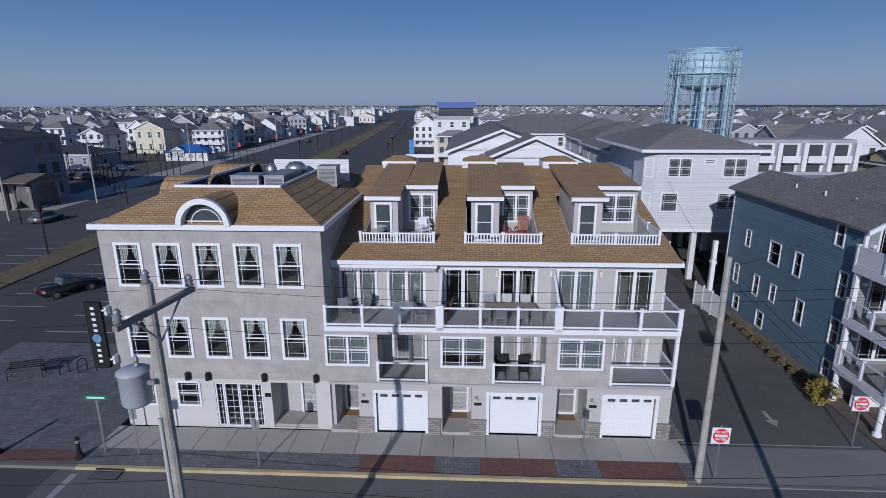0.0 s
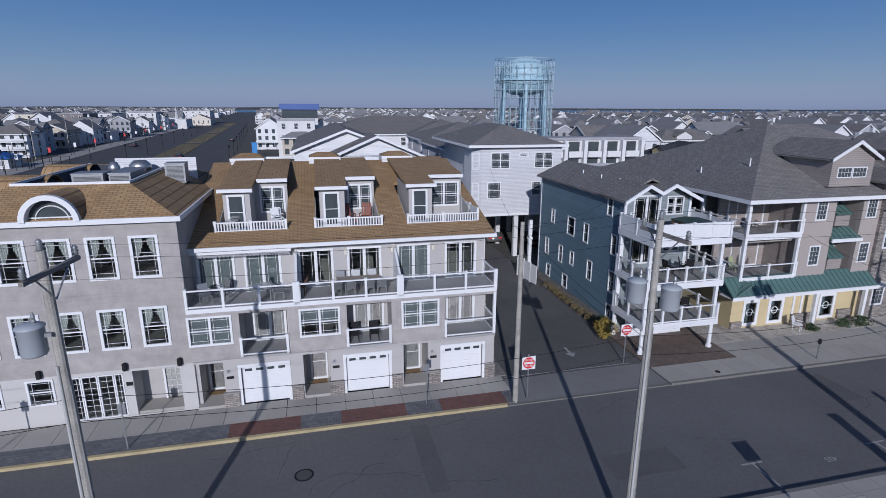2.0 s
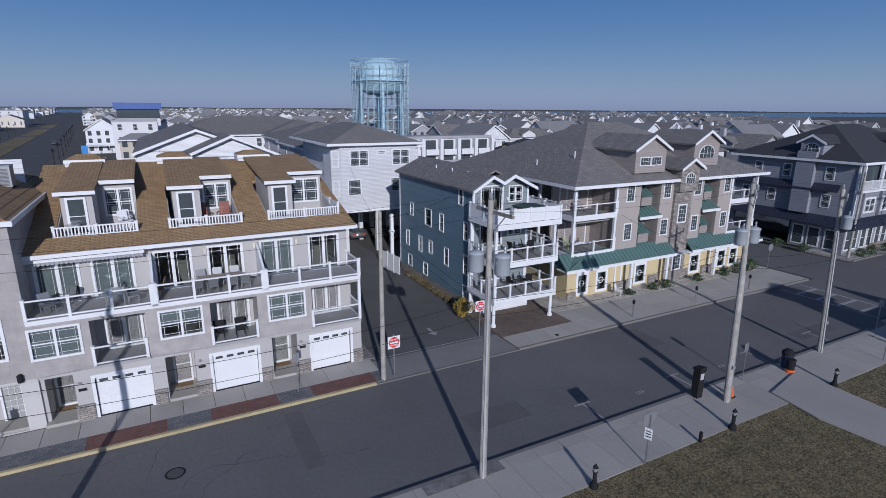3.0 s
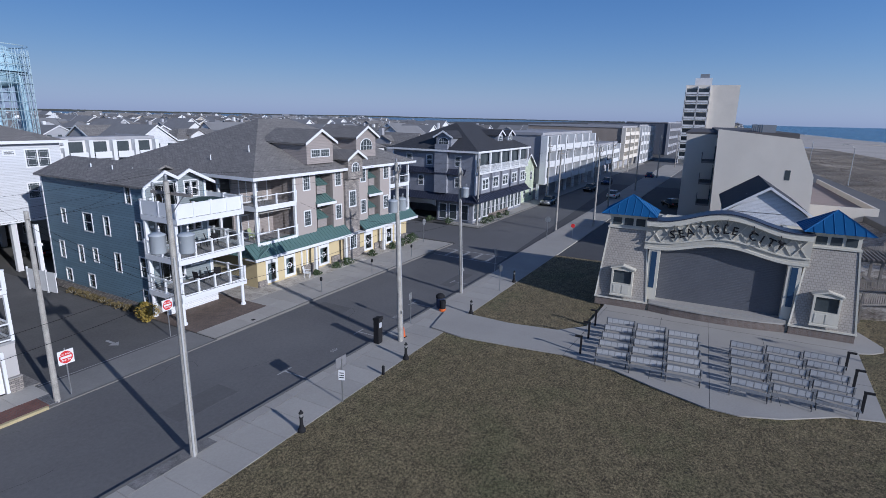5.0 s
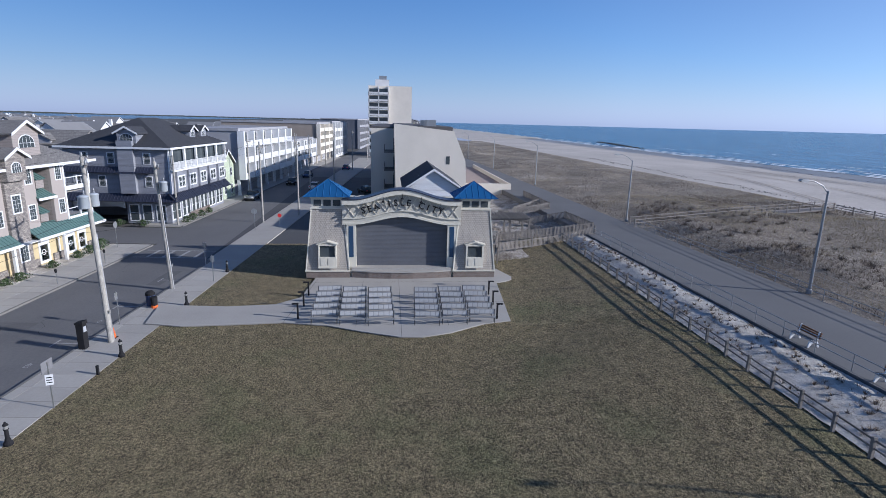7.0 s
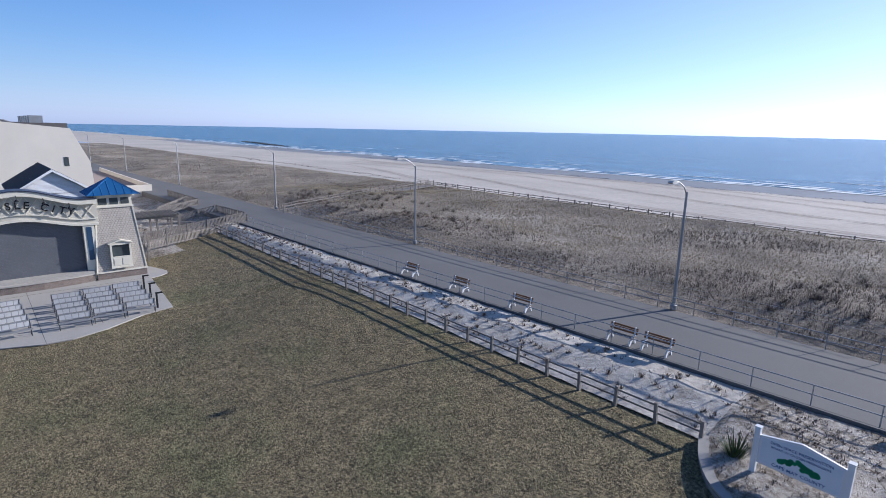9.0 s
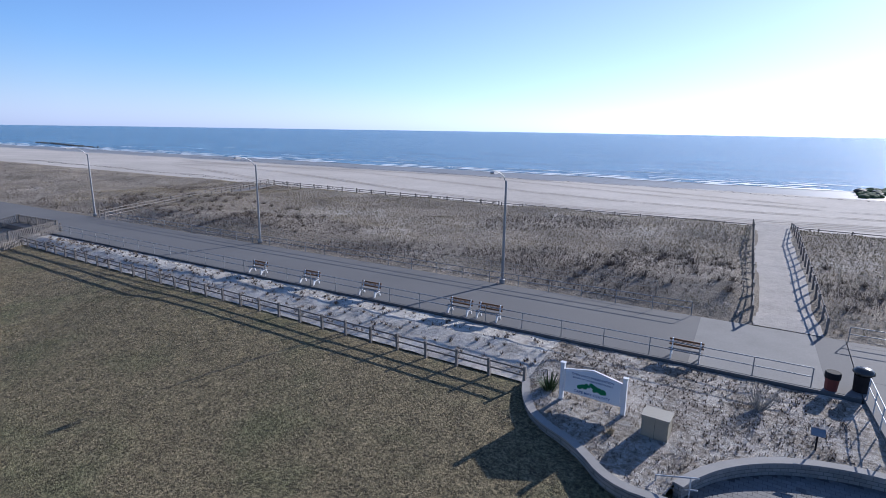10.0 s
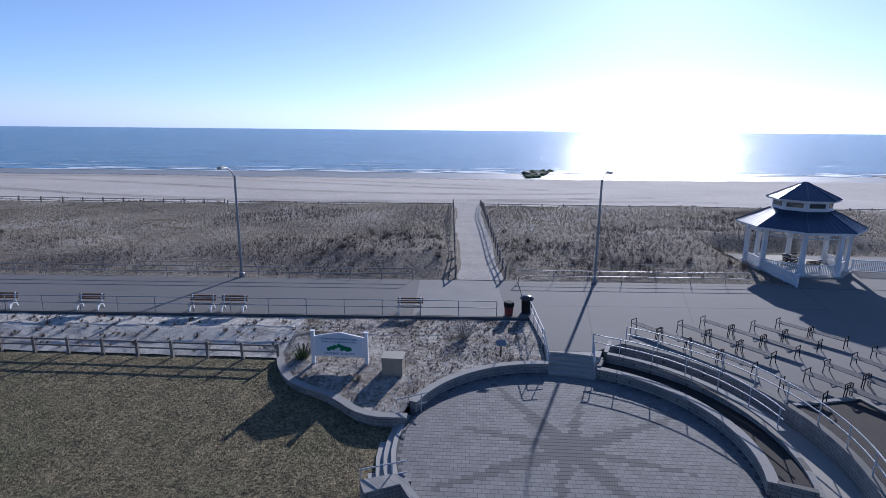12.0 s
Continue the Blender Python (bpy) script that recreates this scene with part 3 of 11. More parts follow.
sheet("ground", [(-4800, -60), (4800, -60), (4800, 4800), (-4800, 4800)], -0.06, MARSH, "flat grey town ground with sandy lots", "ground", 0.3)
sheet("road", [(-18, -12), (320, -12), (320, 21.1), (62.5, 21.1), (62.5, 150), (53.5, 150), (53.5, 19.6), (-18, 19.6)], 0.0,
      STREET, "grey worn asphalt street with a crossing side street", "road", 0.05, ST)
sheet("corner_lot", [(-70, -12), (-18, -12), (-18, 160), (-70, 160)], 0.0, ASPHALT, "dark asphalt car park at the corner", "parking lot", 0.05, ST)
sheet("alley_apron", [(10.1, 19.77), (19.4, 19.77), (19.4, 22.4), (10.1, 22.4)], 0.034, surf("apron_concrete", (0.20, 0.197, 0.19), 0.9, 0.15, 0.5, 9, 0.2, world_space=True), "stained concrete apron at the alley's mouth", "pavement", 0.05, ST)
sheet("alley", [(10.1, 19.76), (19.4, 19.76), (19.4, 60), (10.1, 60)], 0.02, ground_mat("alley_asphalt", [(0.36, (0.075, 0.074, 0.075)), (0.64, (0.125, 0.122, 0.12))], 0.25, 6.0, 0.9, 0.25, 0.01), "worn asphalt alley between the houses", "alley", 0.06, ST)
sheet("parking_lot", [(48, -30), (130, -30), (130, 8.5), (48, 8.5)], 0.01, ASPHALT, "dark asphalt parking lot", "parking lot", 0.03)
sheet("lot_pavement", [(-110, 60), (-19, 60), (-19, 130), (-110, 130)], 0.012, ASPHALT_L, "worn asphalt car park", "parking lot", 0.02, ST)

# kerbs
def kerb(u0, u1, v0, v1, mat=KERB, h=0.15, label="pale concrete kerb"):
    setting("kerb", boxes((u0, u1, v0, v1, -0.05, h)), mat, label, "kerb", ST)


kerb(-17.2, 9.4, 19.58, 19.76, YELLOW, 0.15, "kerb with faded yellow paint")
kerb(9.4, 19.4, 19.6, 19.76, KERB, 0.06)
kerb(19.4, 52.5, 19.58, 19.76)
kerb(63.5, 200, 21.1, 21.28, KERB)
kerb(-30, 46.5, 10.56, 10.74)
sheet("pavement", [(-17.2, 19.76), (10.1, 19.76), (10.1, 22.75), (-17.2, 22.75)], 0.09, PAVJOINT, "concrete pavement before the houses", "pavement", 0.2, ST)
sheet("pavement", [(19.4, 19.76), (52.5, 19.76), (52.5, 27.5), (19.4, 27.5)], 0.09, PAVJOINT, "concrete pavement before the shops", "pavement", 0.2, ST)
sheet("pavement", [(63.5, 21.28), (200, 21.28), (200, 26), (63.5, 26)], 0.14, CONCRETE, "concrete pavement along the street", "pavement", 0.2, ST)
sheet("pavement", [(46.5, 7.4), (61, 7.4), (200, 7.4), (200, 14.4), (124, 12.9), (96, 12.1), (46.5, 11.2)], 0.14, CONCRETE, "concrete pavement along the street", "pavement", 0.2, ST)
pave_n, pave_shop = bpy.data.objects["pavement"], bpy.data.objects["pavement.001"]
pave_s = sheet("pavement", [(-30, 7.4), (46.5, 7.4), (46.5, 10.56), (-30, 10.56)], 0.09, PAVJOINT, "concrete pavement beside the lawn", "pavement", 0.2, ST)


def slabs(parent, u0, u1, step, v0, v1, mat, z=0.15, name="slab", gap=0.012):
    n = max(1, round((u1 - u0) / step))
    w = (u1 - u0) / n
    me = mesh_of(name, boxes((gap, w - gap, gap, v1 - v0 - gap, 0, 0.062)), mat)
    for i in range(n):
        part(name, me, mat, parent, "", pose(u0 + i * w, v0, z - 0.062))


slabs(pave_n, -17.2, 10.1, 1.53, 20.98, 22.75, CONCRETE)
for a, b, mat in ((-17.2, -4.7, GREYPAVE), (-4.7, -1.3, REDPAVE), (-1.3, 0.7, GREYPAVE), (0.7, 4.05, REDPAVE), (4.05, 5.9, GREYPAVE), (5.9, 9.5, REDPAVE), (9.5, 10.1, GREYPAVE)):
    part("paving_strip", boxes((a, b, 19.76, 20.98, 0.08, 0.15)), mat, pave_n, "grey block paving" if mat is GREYPAVE else "red brick paving")
slabs(pave_shop, 19.4, 52.5, 1.6, 19.76, 21.6, CONCRETE)
part("paving_apron", boxes((19.4, 25.6, 21.6, 27.5, 0.08, 0.15)), BROWNPAVE, pave_shop, "brown block paving")
slabs(pave_shop, 25.6, 52.5, 1.6, 21.6, 23.6, CONCRETE, 0.152)
part("planting_bed", boxes((25.6, 52.5, 23.6, 27.5, 0.08, 0.16)), BED, pave_shop)
slabs(pave_s, -30, 46.5, 1.5, 7.4, 9.9, CONCRETE)
slabs(pave_s, -30, 46.5, 1.5, 9.9, 10.56, CONCRETE)

# corner plaza west of the restaurant
setting("corner_plaza", boxes((-30, -17.2, 19.76, 32, -0.05, 0.14)), GREYPAVE, "grey block-paved street corner", "pavement", ST)
part("brick_panel", boxes((-21.5, -17.6, 19.9, 20.7, 0.1, 0.15)), REDPAVE, bpy.data.objects["corner_plaza"])
kerb(-30, -17.2, 19.58, 19.76)

# lawn
def lawn_h(x, y):
    p = STI @ Vector((x, y, 0))
    return lawn_z(x, y) + 0.02 * hum(x, y, 0.4)


bm = BM()
nx, ny = 70, 44
rows = []
for j in range(ny + 1):
    row = []
    for i in range(nx + 1):
        u = -15 + 69 * i / nx
        p = ST @ Vector((u, 7.4, 0))
        y = p.y + (-30.6 - p.y) * j / ny
        row.append(bm.verts.new((p.x, y, lawn_h(p.x, y))))
    rows.append(row)
for j in range(ny):
    for i in range(nx):
        bm.faces.new((rows[j][i], rows[j][i + 1], rows[j + 1][i + 1], rows[j + 1][i]))
setting("lawn", bm, LAWN, "dormant brown winter lawn", "lawn", None, True)

# concrete apron of the stage, with the curved front edge
apron = [(29.0, 6.6), (28.4, 4.0), (28.6, 0.5), (28.9, -2.8), (28.2, -6.0), (27.0, -8.5), (26.0, -11.0), (25.9, -12.6), (26.6, -14.6), (28.2, -17.2), (28.75, -19.3),
         (38.3, -20.1), (38.7, -21.0), (39.3, -21.7), (40.2, -21.9), (44, -20.6), (46, -20), (46, -3.2), (39.6, -3.6), (34.5, -3.2), (32.8, -1.5), (32.4, 2.0), (32.9, 7.2)]
bm = BM()
f = bm.faces.new([bm.verts.new((x, y, 0.17)) for x, y in apron])
ex = bmesh.ops.extrude_face_region(bm, geom=[f])
for v in ex["geom"]:
    if isinstance(v, bmesh.types.BMVert):
        v.co.z = 0.24
bmesh.ops.triangulate(bm, faces=bm.faces)
setting("stage_apron", bm, CONCRETE, "smooth pale concrete apron with a wavy edge", "pavement")
bm = BM()
for a, b in (((28.6, -2.8), (39.5, -3.9)), ((26, -11.2), (39.5, -11.2)), ((28, -8), (39, -8)), ((28, -14.6), (38, -14.6)), ((33, -3), (33, -19.8)), ((38.6, -3.5), (38.6, -20))):
    d = (Vector((*b, 0)) - Vector((*a, 0)))
    m = Matrix.Translation((*a, 0.2405)) @ d.to_track_quat("X", "Z").to_matrix().to_4x4()
    box(bm, 0, d.length, -0.012, 0.012, 0, 0.004, m)
setting("expansion_joint", bm, PAVJOINT, "dark joints in the concrete apron", "joint")

# sand strip between lawn fence and promenade
BEDLINE = [(-6.0, -30.6), (-6.75, -28.75), (-7.9, -27.3), (-10.1, -26.3), (-11.8, -24.6), (-13.8, -24.6)]
for _ in range(2):               # rounded corners
    BEDLINE = [BEDLINE[0]] + [(a[0] + (b[0] - a[0]) * f, a[1] + (b[1] - a[1]) * f) for a, b in zip(BEDLINE, BEDLINE[1:]) for f in (0.25, 0.75)] + [BEDLINE[-1]]
PC, PRAD = (-20.6, -23.0), 6.9


def bed_edge(x):
    if x < -13.6:
        return PC[1] - math.sqrt(max(0.0, (PRAD + 0.3) ** 2 - (x - PC[0]) ** 2))
    for (x1, y1), (x0, y0) in zip(BEDLINE, BEDLINE[1:]):
        if x0 <= x <= x1:
            return y1 + (y0 - y1) * (x1 - x) / (x1 - x0)
    return -30.5


def bed_h(x, y, far, yn):
    s = min(1.0, max(0.0, (far - y) / max(0.1, far - yn)))
    lo = 1.62 if x < -13.6 else 1.42 if x < -6.0 else lawn_z(x, -30.5) + 0.06
    return lo + (1.84 - lo) * min(1.0, s * 1.6) + 0.05 * hum(x, y, 0.9) + 0.035 * hum(x, y, 2.6)


def bank(name, x0, x1, n, mat, label):
    bm = BM()
    ny = 20
    rows = []
    for j in range(ny + 1):
        row = []
        for i in range(n + 1):
            x = x0 + (x1 - x0) * i / n
            yn = (PR @ Vector((x, PN + 0.2, 0))).y
            far = bed_edge(x) if x < -6.0 else -30.5
            y = far + (yn - far) * j / ny
            row.append(bm.verts.new((x, y, bed_h(x, y, far, yn))))
        rows.append(row)
    for j in range(ny):
        for i in range(n):
            bm.faces.new((rows[j][i], rows[j][i + 1], rows[j + 1][i + 1], rows[j + 1][i]))
    setting(name, bm, mat, label, "sand", None, True)


bank("sand_bank", -6.0, 53.7, 240, BED, "pale trampled sand bank with dry plant litter")
bank("planting_bed", -20.6, -6.0, 60, BEDLITTER, "sandy planting bed covered with brown leaf litter")

# promenade: slabs, edge beam
sheet("promenade", [(-21.62, PN), (-21.94, PF), (260, PF), (260, PN)], PROM_Z, PROM, "grey asphalt beach promenade", "promenade", 1.9, PR)
prom = bpy.data.objects["promenade"]
part("edge_beam", boxes((-21.6, 260, PN, PN + 0.14, 0.6, PROM_Z - 0.01)), PROM, prom)
part("cross_walk", boxes((-20.3, -14.2, PF + 0.02, PN - 0.02, 1.95, 2.004)), surf("crossing_concrete", (0.205, 0.20, 0.19), 0.9, 0.16, 0.5, 8, 0.2, world_space=True), prom, "paler grey crossing panel")

# dunes, beach and sea
def dune_h(x, y):
    p = PRI @ Vector((x, y, 0))
    s = min(1.0, max(0.0, (PF - p.y) / 6.0)) * min(1.0, max(0.0, (p.y + 86) / 6.0))
    path = 1.0 if abs(x + 17.3 - (p.y + 44) * -0.04) < 1.9 else 0.0
    h = 1.95 + s * (0.75 + 0.75 * hum(x, y, 0.06) + 0.4 * hum(x, y, 0.17) + 0.14 * hum(x, y, 0.6))
    h = h if not path else 1.97 + 0.9 * min(1.0, max(0.0, (PF - p.y) / 40.0)) + 0.03 * hum(x, y, 1.5)
    k = min(1.0, max(0.0, (x + 66) / 4.0), max(0.0, (-39.5 - x) / 2.0)) * min(1.0, max(0.0, (y + 62) / 4.0))
    h += (1.85 - h) * min(1.0, max(0.0, k))
    if p.y < -84:
        h = min(h, 2.1 + (p.y + 84) * 0.1)
    return h


bm = grid(-150, 330, -90, PF, 330, 46, lambda x, y: 0)
for v in bm.verts:
    v.co = PR @ v.co
    v.co.z = dune_h(v.co.x, v.co.y)
setting("dunes", bm, DUNE, "low dunes with dry straw-coloured beach grass", "dune", None, True)


def beach_h(x, y):
    return 1.75 - 1.9 * min(1.0, max(0.0, (-83 - y) / 92.0)) + 0.07 * hum(x, y, 0.16) + 0.04 * hum(x, y, 0.5)


bm = grid(-400, 500, -176, -82, 150, 40, beach_h)
for v in bm.verts:
    v.co = PR @ Vector((v.co.x, v.co.y, 0)) + Vector((0, 0, v.co.z))
setting("beach", bm, BEACH, "wide pale sand beach", "beach", None, True)
sheet("beach_far", [(500, -176), (4800, -176), (4800, -60), (500, -60)], 0.9, BEACH, "pale sand shore far along the coast", "beach", 0.5, PR)
sheet("beach_west", [(-4800, -176), (-150, -176), (-150, -46), (-4800, -46)], 0.5, BEACH, "pale sand shore beyond the dunes", "beach", 0.5, PR)
sheet("wet_sand", [(-600, -190), (4800, -190), (4800, -150), (-600, -150)], 0.32, WETSAND, "dark wet sand at the waterline", "beach", 0.3, PR)

m_, t_, N_, L_, b_ = nodes("sea_water")
v_ = coords(t_, L_, False)
mp = t_.nodes.new("ShaderNodeMapping")
mp.inputs["Scale"].default_value = (0.35, 1.0, 1.0)
L_.new(v_, mp.inputs[0])
w1, w2, w3 = fbm(t_, L_, mp.outputs[0], 0.06, 3), fbm(t_, L_, mp.outputs[0], 0.5, 4), fbm(t_, L_, v_, 2.0, 3)
L_.new(ramp(t_, L_, w1, [(0.38, (0.028, 0.10, 0.175)), (0.6, (0.06, 0.165, 0.265))]), b_.inputs["Base Color"])
b_.inputs["Roughness"].default_value = 0.225
b_.inputs["Specular IOR Level"].default_value = 0.2
b_.inputs["IOR"].default_value = 1.33
bump(t_, L_, mth(t_, L_, "ADD", mth(t_, L_, "MULTIPLY", w2, 1.0), mth(t_, L_, "MULTIPLY", w3, 0.25)), 0.9, 0.6, b_)
SEA = m_
sheet("sea", [(-4900, -4900), (4900, -4900), (4900, -172), (-4900, -172)], 0.36, SEA, "calm blue sea with small waves", "sea", 0.5, PR)
FOAM = surf("sea_foam", (0.75, 0.78, 0.8), 0.6, 0.15, 0.3, 2, 0.3, world_space=True)
rng = random.Random(5)
bm = BM()
for w0, amp, wide, cover in ((-171.6, 2.0, 3.0, 0.98), (-176, 2.4, 3.0, 0.95), (-182, 3, 2.4, 0.75), (-189, 3.5, 1.6, 0.55), (-204, 4, 1.0, 0.25), (-222, 5, 0.8, 0.18), (-245, 5, 0.8, 0.12)):
    x = -500.0
    while x < 1500:
        ln = rng.uniform(6, 30)
        if rng.random() < cover:
            n = max(2, int(ln / 4))
            ya = [w0 + amp * noise.noise(Vector((0.02 * (x + ln * i / n), w0, 0))) for i in range(n + 1)]
            th = [wide * rng.uniform(0.3, 1.0) * math.sin(math.pi * (i + 0.3) / (n + 0.6)) for i in range(n + 1)]
            A = [bm.verts.new((x + ln * i / n, ya[i] - th[i], 0.40)) for i in range(n + 1)]
            B = [bm.verts.new((x + ln * i / n, ya[i] + th[i], 0.42)) for i in range(n + 1)]
            for i in range(n):
                bm.faces.new((A[i], A[i + 1], B[i + 1], B[i]))
        x += ln * rng.uniform(0.8, 1.4)
tagged(setting("surf_foam", bm, FOAM, "white lines of breaking surf", "foam", PR), kind="stuff")

# bay water and the far wooded shore
BAY = surf("bay_water", (0.06, 0.11, 0.17), 0.25, 0.15, 0.004, 0.05, 0.0, world_space=True)
setting("bay", boxes((300, 4700, 700, 2600, -0.3, -0.03)), BAY, "flat blue bay behind the town", "water")
setting("bay_arm", boxes((-200, 300, 1500, 2600, -0.3, -0.03)), BAY, "flat blue bay behind the town", "water")
WOODS = surf("far_woods", (0.05, 0.055, 0.05), 1.0, 0.3, 0.01, 0.1, 0.0, world_space=True)
bm = BM()
rng = random.Random(2)
for i in range(1100):
    a = radians(-12 + 130 * i / 1100)
    r = 4300
    x, y = r * math.sin(a - radians(35)), r * math.cos(a - radians(35))
    h = 7 + 5 * noise.noise(Vector((i * 0.013, 0, 0))) + rng.uniform(-1.2, 1.2)
    box(bm, -9, 9, -20, 20, -1, h, pose(x, y, 0, 0, 0, -math.degrees(a) + 35))
tagged(setting("far_woods", bm, WOODS, "dark wooded shoreline on the horizon", "woods"), kind="stuff")


# ---- the restaurant on the corner ----
def hip_ring(bm, x0, x1, y0, y1, z0, ins, z1, over=0.45, deck=0.35):
    """A hipped roof with a flat deck in its middle; the deck lies a little lower than the rim."""
    o = [(x0 - over, y0 - over, z0), (x1 + over, y0 - over, z0), (x1 + over, y1 + over, z0), (x0 - over, y1 + over, z0)]
    i = [(x0 + ins, y0 + ins, z1), (x1 - ins, y0 + ins, z1), (x1 - ins, y1 - ins, z1), (x0 + ins, y1 - ins, z1)]
    d = [(p[0], p[1], z1 - deck) for p in i]
    O, I, D = ([bm.verts.new(p) for p in q] for q in (o, i, d))
    for k in range(4):
        n = (k + 1) % 4
        bm.faces.new((O[k], O[n], I[n], I[k]))
        bm.faces.new((I[k], I[n], D[n], D[k]))
    bm.faces.new(D)
    bm.faces.new(O[::-1])


rest = thing("restaurant_building", ST @ pose(-16.75, 22.9, 0), "three-storey greige corner building with a brown shingled hip roof", "building")
W, D, H = 10.25, 15.0, 10.35
wins = [(0.66 + 1.855 * k, z, 1.28, 2.12) for z in (7.45, 3.86) for k in range(5)]
holes = [(x + 0.06, x + w - 0.06, z + 0.06, z + h - 0.06) for x, z, w, h in wins]
gholes = [(2.72, 3.8, 1.32, 2.56), (0.5, 1.6, 1.32, 2.56), (4.56, 6.92, 0.16, 2.56), (7.35, 9.55, 0.16, 2.62)]
bm = BM()
wall(bm, 0, W, 2.75, H, 0, 0.25, holes)
part("wall", bm, STUCCO, rest)
bm = BM()
wall(bm, 0, W, 0.1, 2.75, 0.0, 0.25, gholes)
part("ground_floor_wall", bm, surf("pale_stucco", (0.50, 0.485, 0.47), 0.9, 0.06), rest, "paler stucco ground floor")
part("side_wall", boxes((0, 0.25, 0.25, D, 0.1, H), (W - 0.25, W, 0.25, D, 0.1, H), (0, W, D - 0.25, D, 0.1, H)), STUCCO, rest)
part("floor_slab", boxes((0.25, W - 0.25, 0.25, D - 0.25, 0.1, 0.2), (0.25, W - 0.25, 0.25, D - 0.25, 2.8, 3.05), (0.25, W - 0.25, 0.25, D - 0.25, 6.5, 6.75)), INNER, rest)
part("partition", boxes((0.25, W - 0.25, 5.0, 5.15, 0.2, 2.8), (0.25, W - 0.25, 5.0, 5.15, 3.05, 6.5), (0.25, W - 0.25, 5.0, 5.15, 6.75, 10.3)), INNER, rest)
for x, z, w, h in wins:
    window(rest, x, z, w, h, None, "hung", 0.13, back="curtain")
window(rest, 2.66, 1.26, 1.2, 1.36, None, "hung", 0.1)
window(rest, 0.44, 1.26, 1.2, 1.36, None, "hung", 0.1)
for a, b in ((4.58, 5.0), (5.02, 5.74), (5.76, 6.48), (6.5, 6.9)):
    window(rest, a, 0.18, b - a, 2.36, None, "grid", 0.06, lab="white glazed door leaf", y=0.06)
part("recess", boxes((7.35, 9.55, 1.3, 1.4, 0.16, 2.62), (7.3, 7.35, 0.2, 1.4, 0.16, 2.7), (9.55, 9.6, 0.2, 1.4, 0.16, 2.7)), STUCCO_S, rest)
window(rest, 8.4, 0.2, 0.95, 2.2, None, "grid", 0.1, lab="white glazed side door", y=1.24)
part("doorstep", boxes((7.35, 9.55, 0.1, 1.3, 0.1, 0.3)), CONCRETE, rest)
bm = BM()
hip_ring(bm, 0, W, 0, D, H, 2.55, 11.75, over=0.2, deck=0.85)
part("roof", bm, BROWN_ROOF, rest)
bm = BM()
for a, b, c, d in ((-0.26, W + 0.26, -0.26, -0.16), (-0.26, W + 0.26, D + 0.16, D + 0.26), (-0.26, -0.16, -0.16, D + 0.16), (W + 0.16, W + 0.26, -0.16, D + 0.16)):
    box(bm, a, b, c, d, H - 0.14, H + 0.1)
part("gutter", bm, WHITE, rest)
part("flat_deck", boxes((2.6, W - 2.6, 2.6, D - 2.6, 10.88, 10.96)), surf("roof_felt", (0.07, 0.075, 0.09), 0.9), rest)
part("parapet_lining", boxes((2.56, 2.62, 2.6, D - 2.6, 10.92, 11.72), (W - 2.62, W - 2.56, 2.6, D - 2.6, 10.92, 11.72), (2.62, W - 2.62, D - 2.62, D - 2.56, 10.92, 11.72)), surf("navy_membrane", (0.04, 0.048, 0.07), 0.8), rest)
part("screen_wall", boxes((4.7, 9.4, 10.3, 10.42, 10.9, 12.3)), LIGHT_SIDING, rest, "pale sided roof screen wall")
bm = BM()
for a, b, c, d in ((2.5, W - 2.5, 2.48, 2.58), (2.5, 2.6, 2.58, D - 2.5), (W - 2.6, W - 2.5, 2.58, D - 2.5)):
    box(bm, a, b, c, d, 11.7, 11.84)
part("roof_rim", bm, WHITE, rest)
# arched dormers: one on the street front, two on the west side
def arched_dormer(cx, m=None, n=14, R=1.22, z0=10.42):
    def ring(r0, r1, y0, y1, bm):
        prism(bm, [(cx - r1 * math.cos(math.pi * i / n), z0 + r1 * math.sin(math.pi * i / n)) for i in range(n + 1)] + [(cx + r0 * math.cos(math.pi * i / n), z0 + r0 * math.sin(math.pi * i / n)) for i in range(n + 1)], "y", y0, y1)
        bmesh.ops.triangulate(bm, faces=[f for f in bm.faces if len(f.verts) > 4])
        return bm

    if not m:
        part("arch_trim", ring(R - 0.24, R, -0.34, -0.1, ring(R - 0.24, R - 0.18, -0.1, 0.15, BM())), WHITE, rest)
    part("arch_roof", ring(R - 0.06, R, -0.1 if not m else 0.25, 2.9, BM()), BROWN_ROOF, rest, "", m)
    bm = BM()
    prism(bm, [(cx - (R - 0.24) * math.cos(math.pi * i / n), z0 + 0.02 + (R - 0.24) * math.sin(math.pi * i / n)) for i in range(n + 1)], "y", 0.1, 0.13)
    part("arch_pane", bm, DARKGLASS, rest, "", m)
    bm = BM()
    box(bm, cx - 0.95, cx + 0.95, 0.02, 0.1, z0 + 0.12, z0 + 0.17)
    part("arch_glazing_bar", ring(0.66, 0.7, 0.03, 0.1, bm), WHITE, rest, "", m)


arched_dormer(5.1)
for cx in (-6.2, -12.0):
    arched_dormer(cx, pose(0, 0, 0, 0, 0, -90), R=1.42)
for x in (3.35, 4.35, 7.1, 9.62):
    bm = BM()
    lathe(bm, [(0.04, 0), (0.12, 0.05), (0.12, 0.38), (0.04, 0.45)], 8, (0, -0.14))
    part("wall_lantern", bm, BLACK, rest, "black wall lantern", pose(x, 0, 2.72))
part("plaque", boxes((7.02, 7.32, -0.03, 0, 1.85, 2.05)), BLACK, rest)
sg = part("blade_sign", boxes((-1.02, -0.24, -0.35, -0.2, 3.4, 6.75)), BLACK, rest, "tall black blade sign with pale lettering bars")
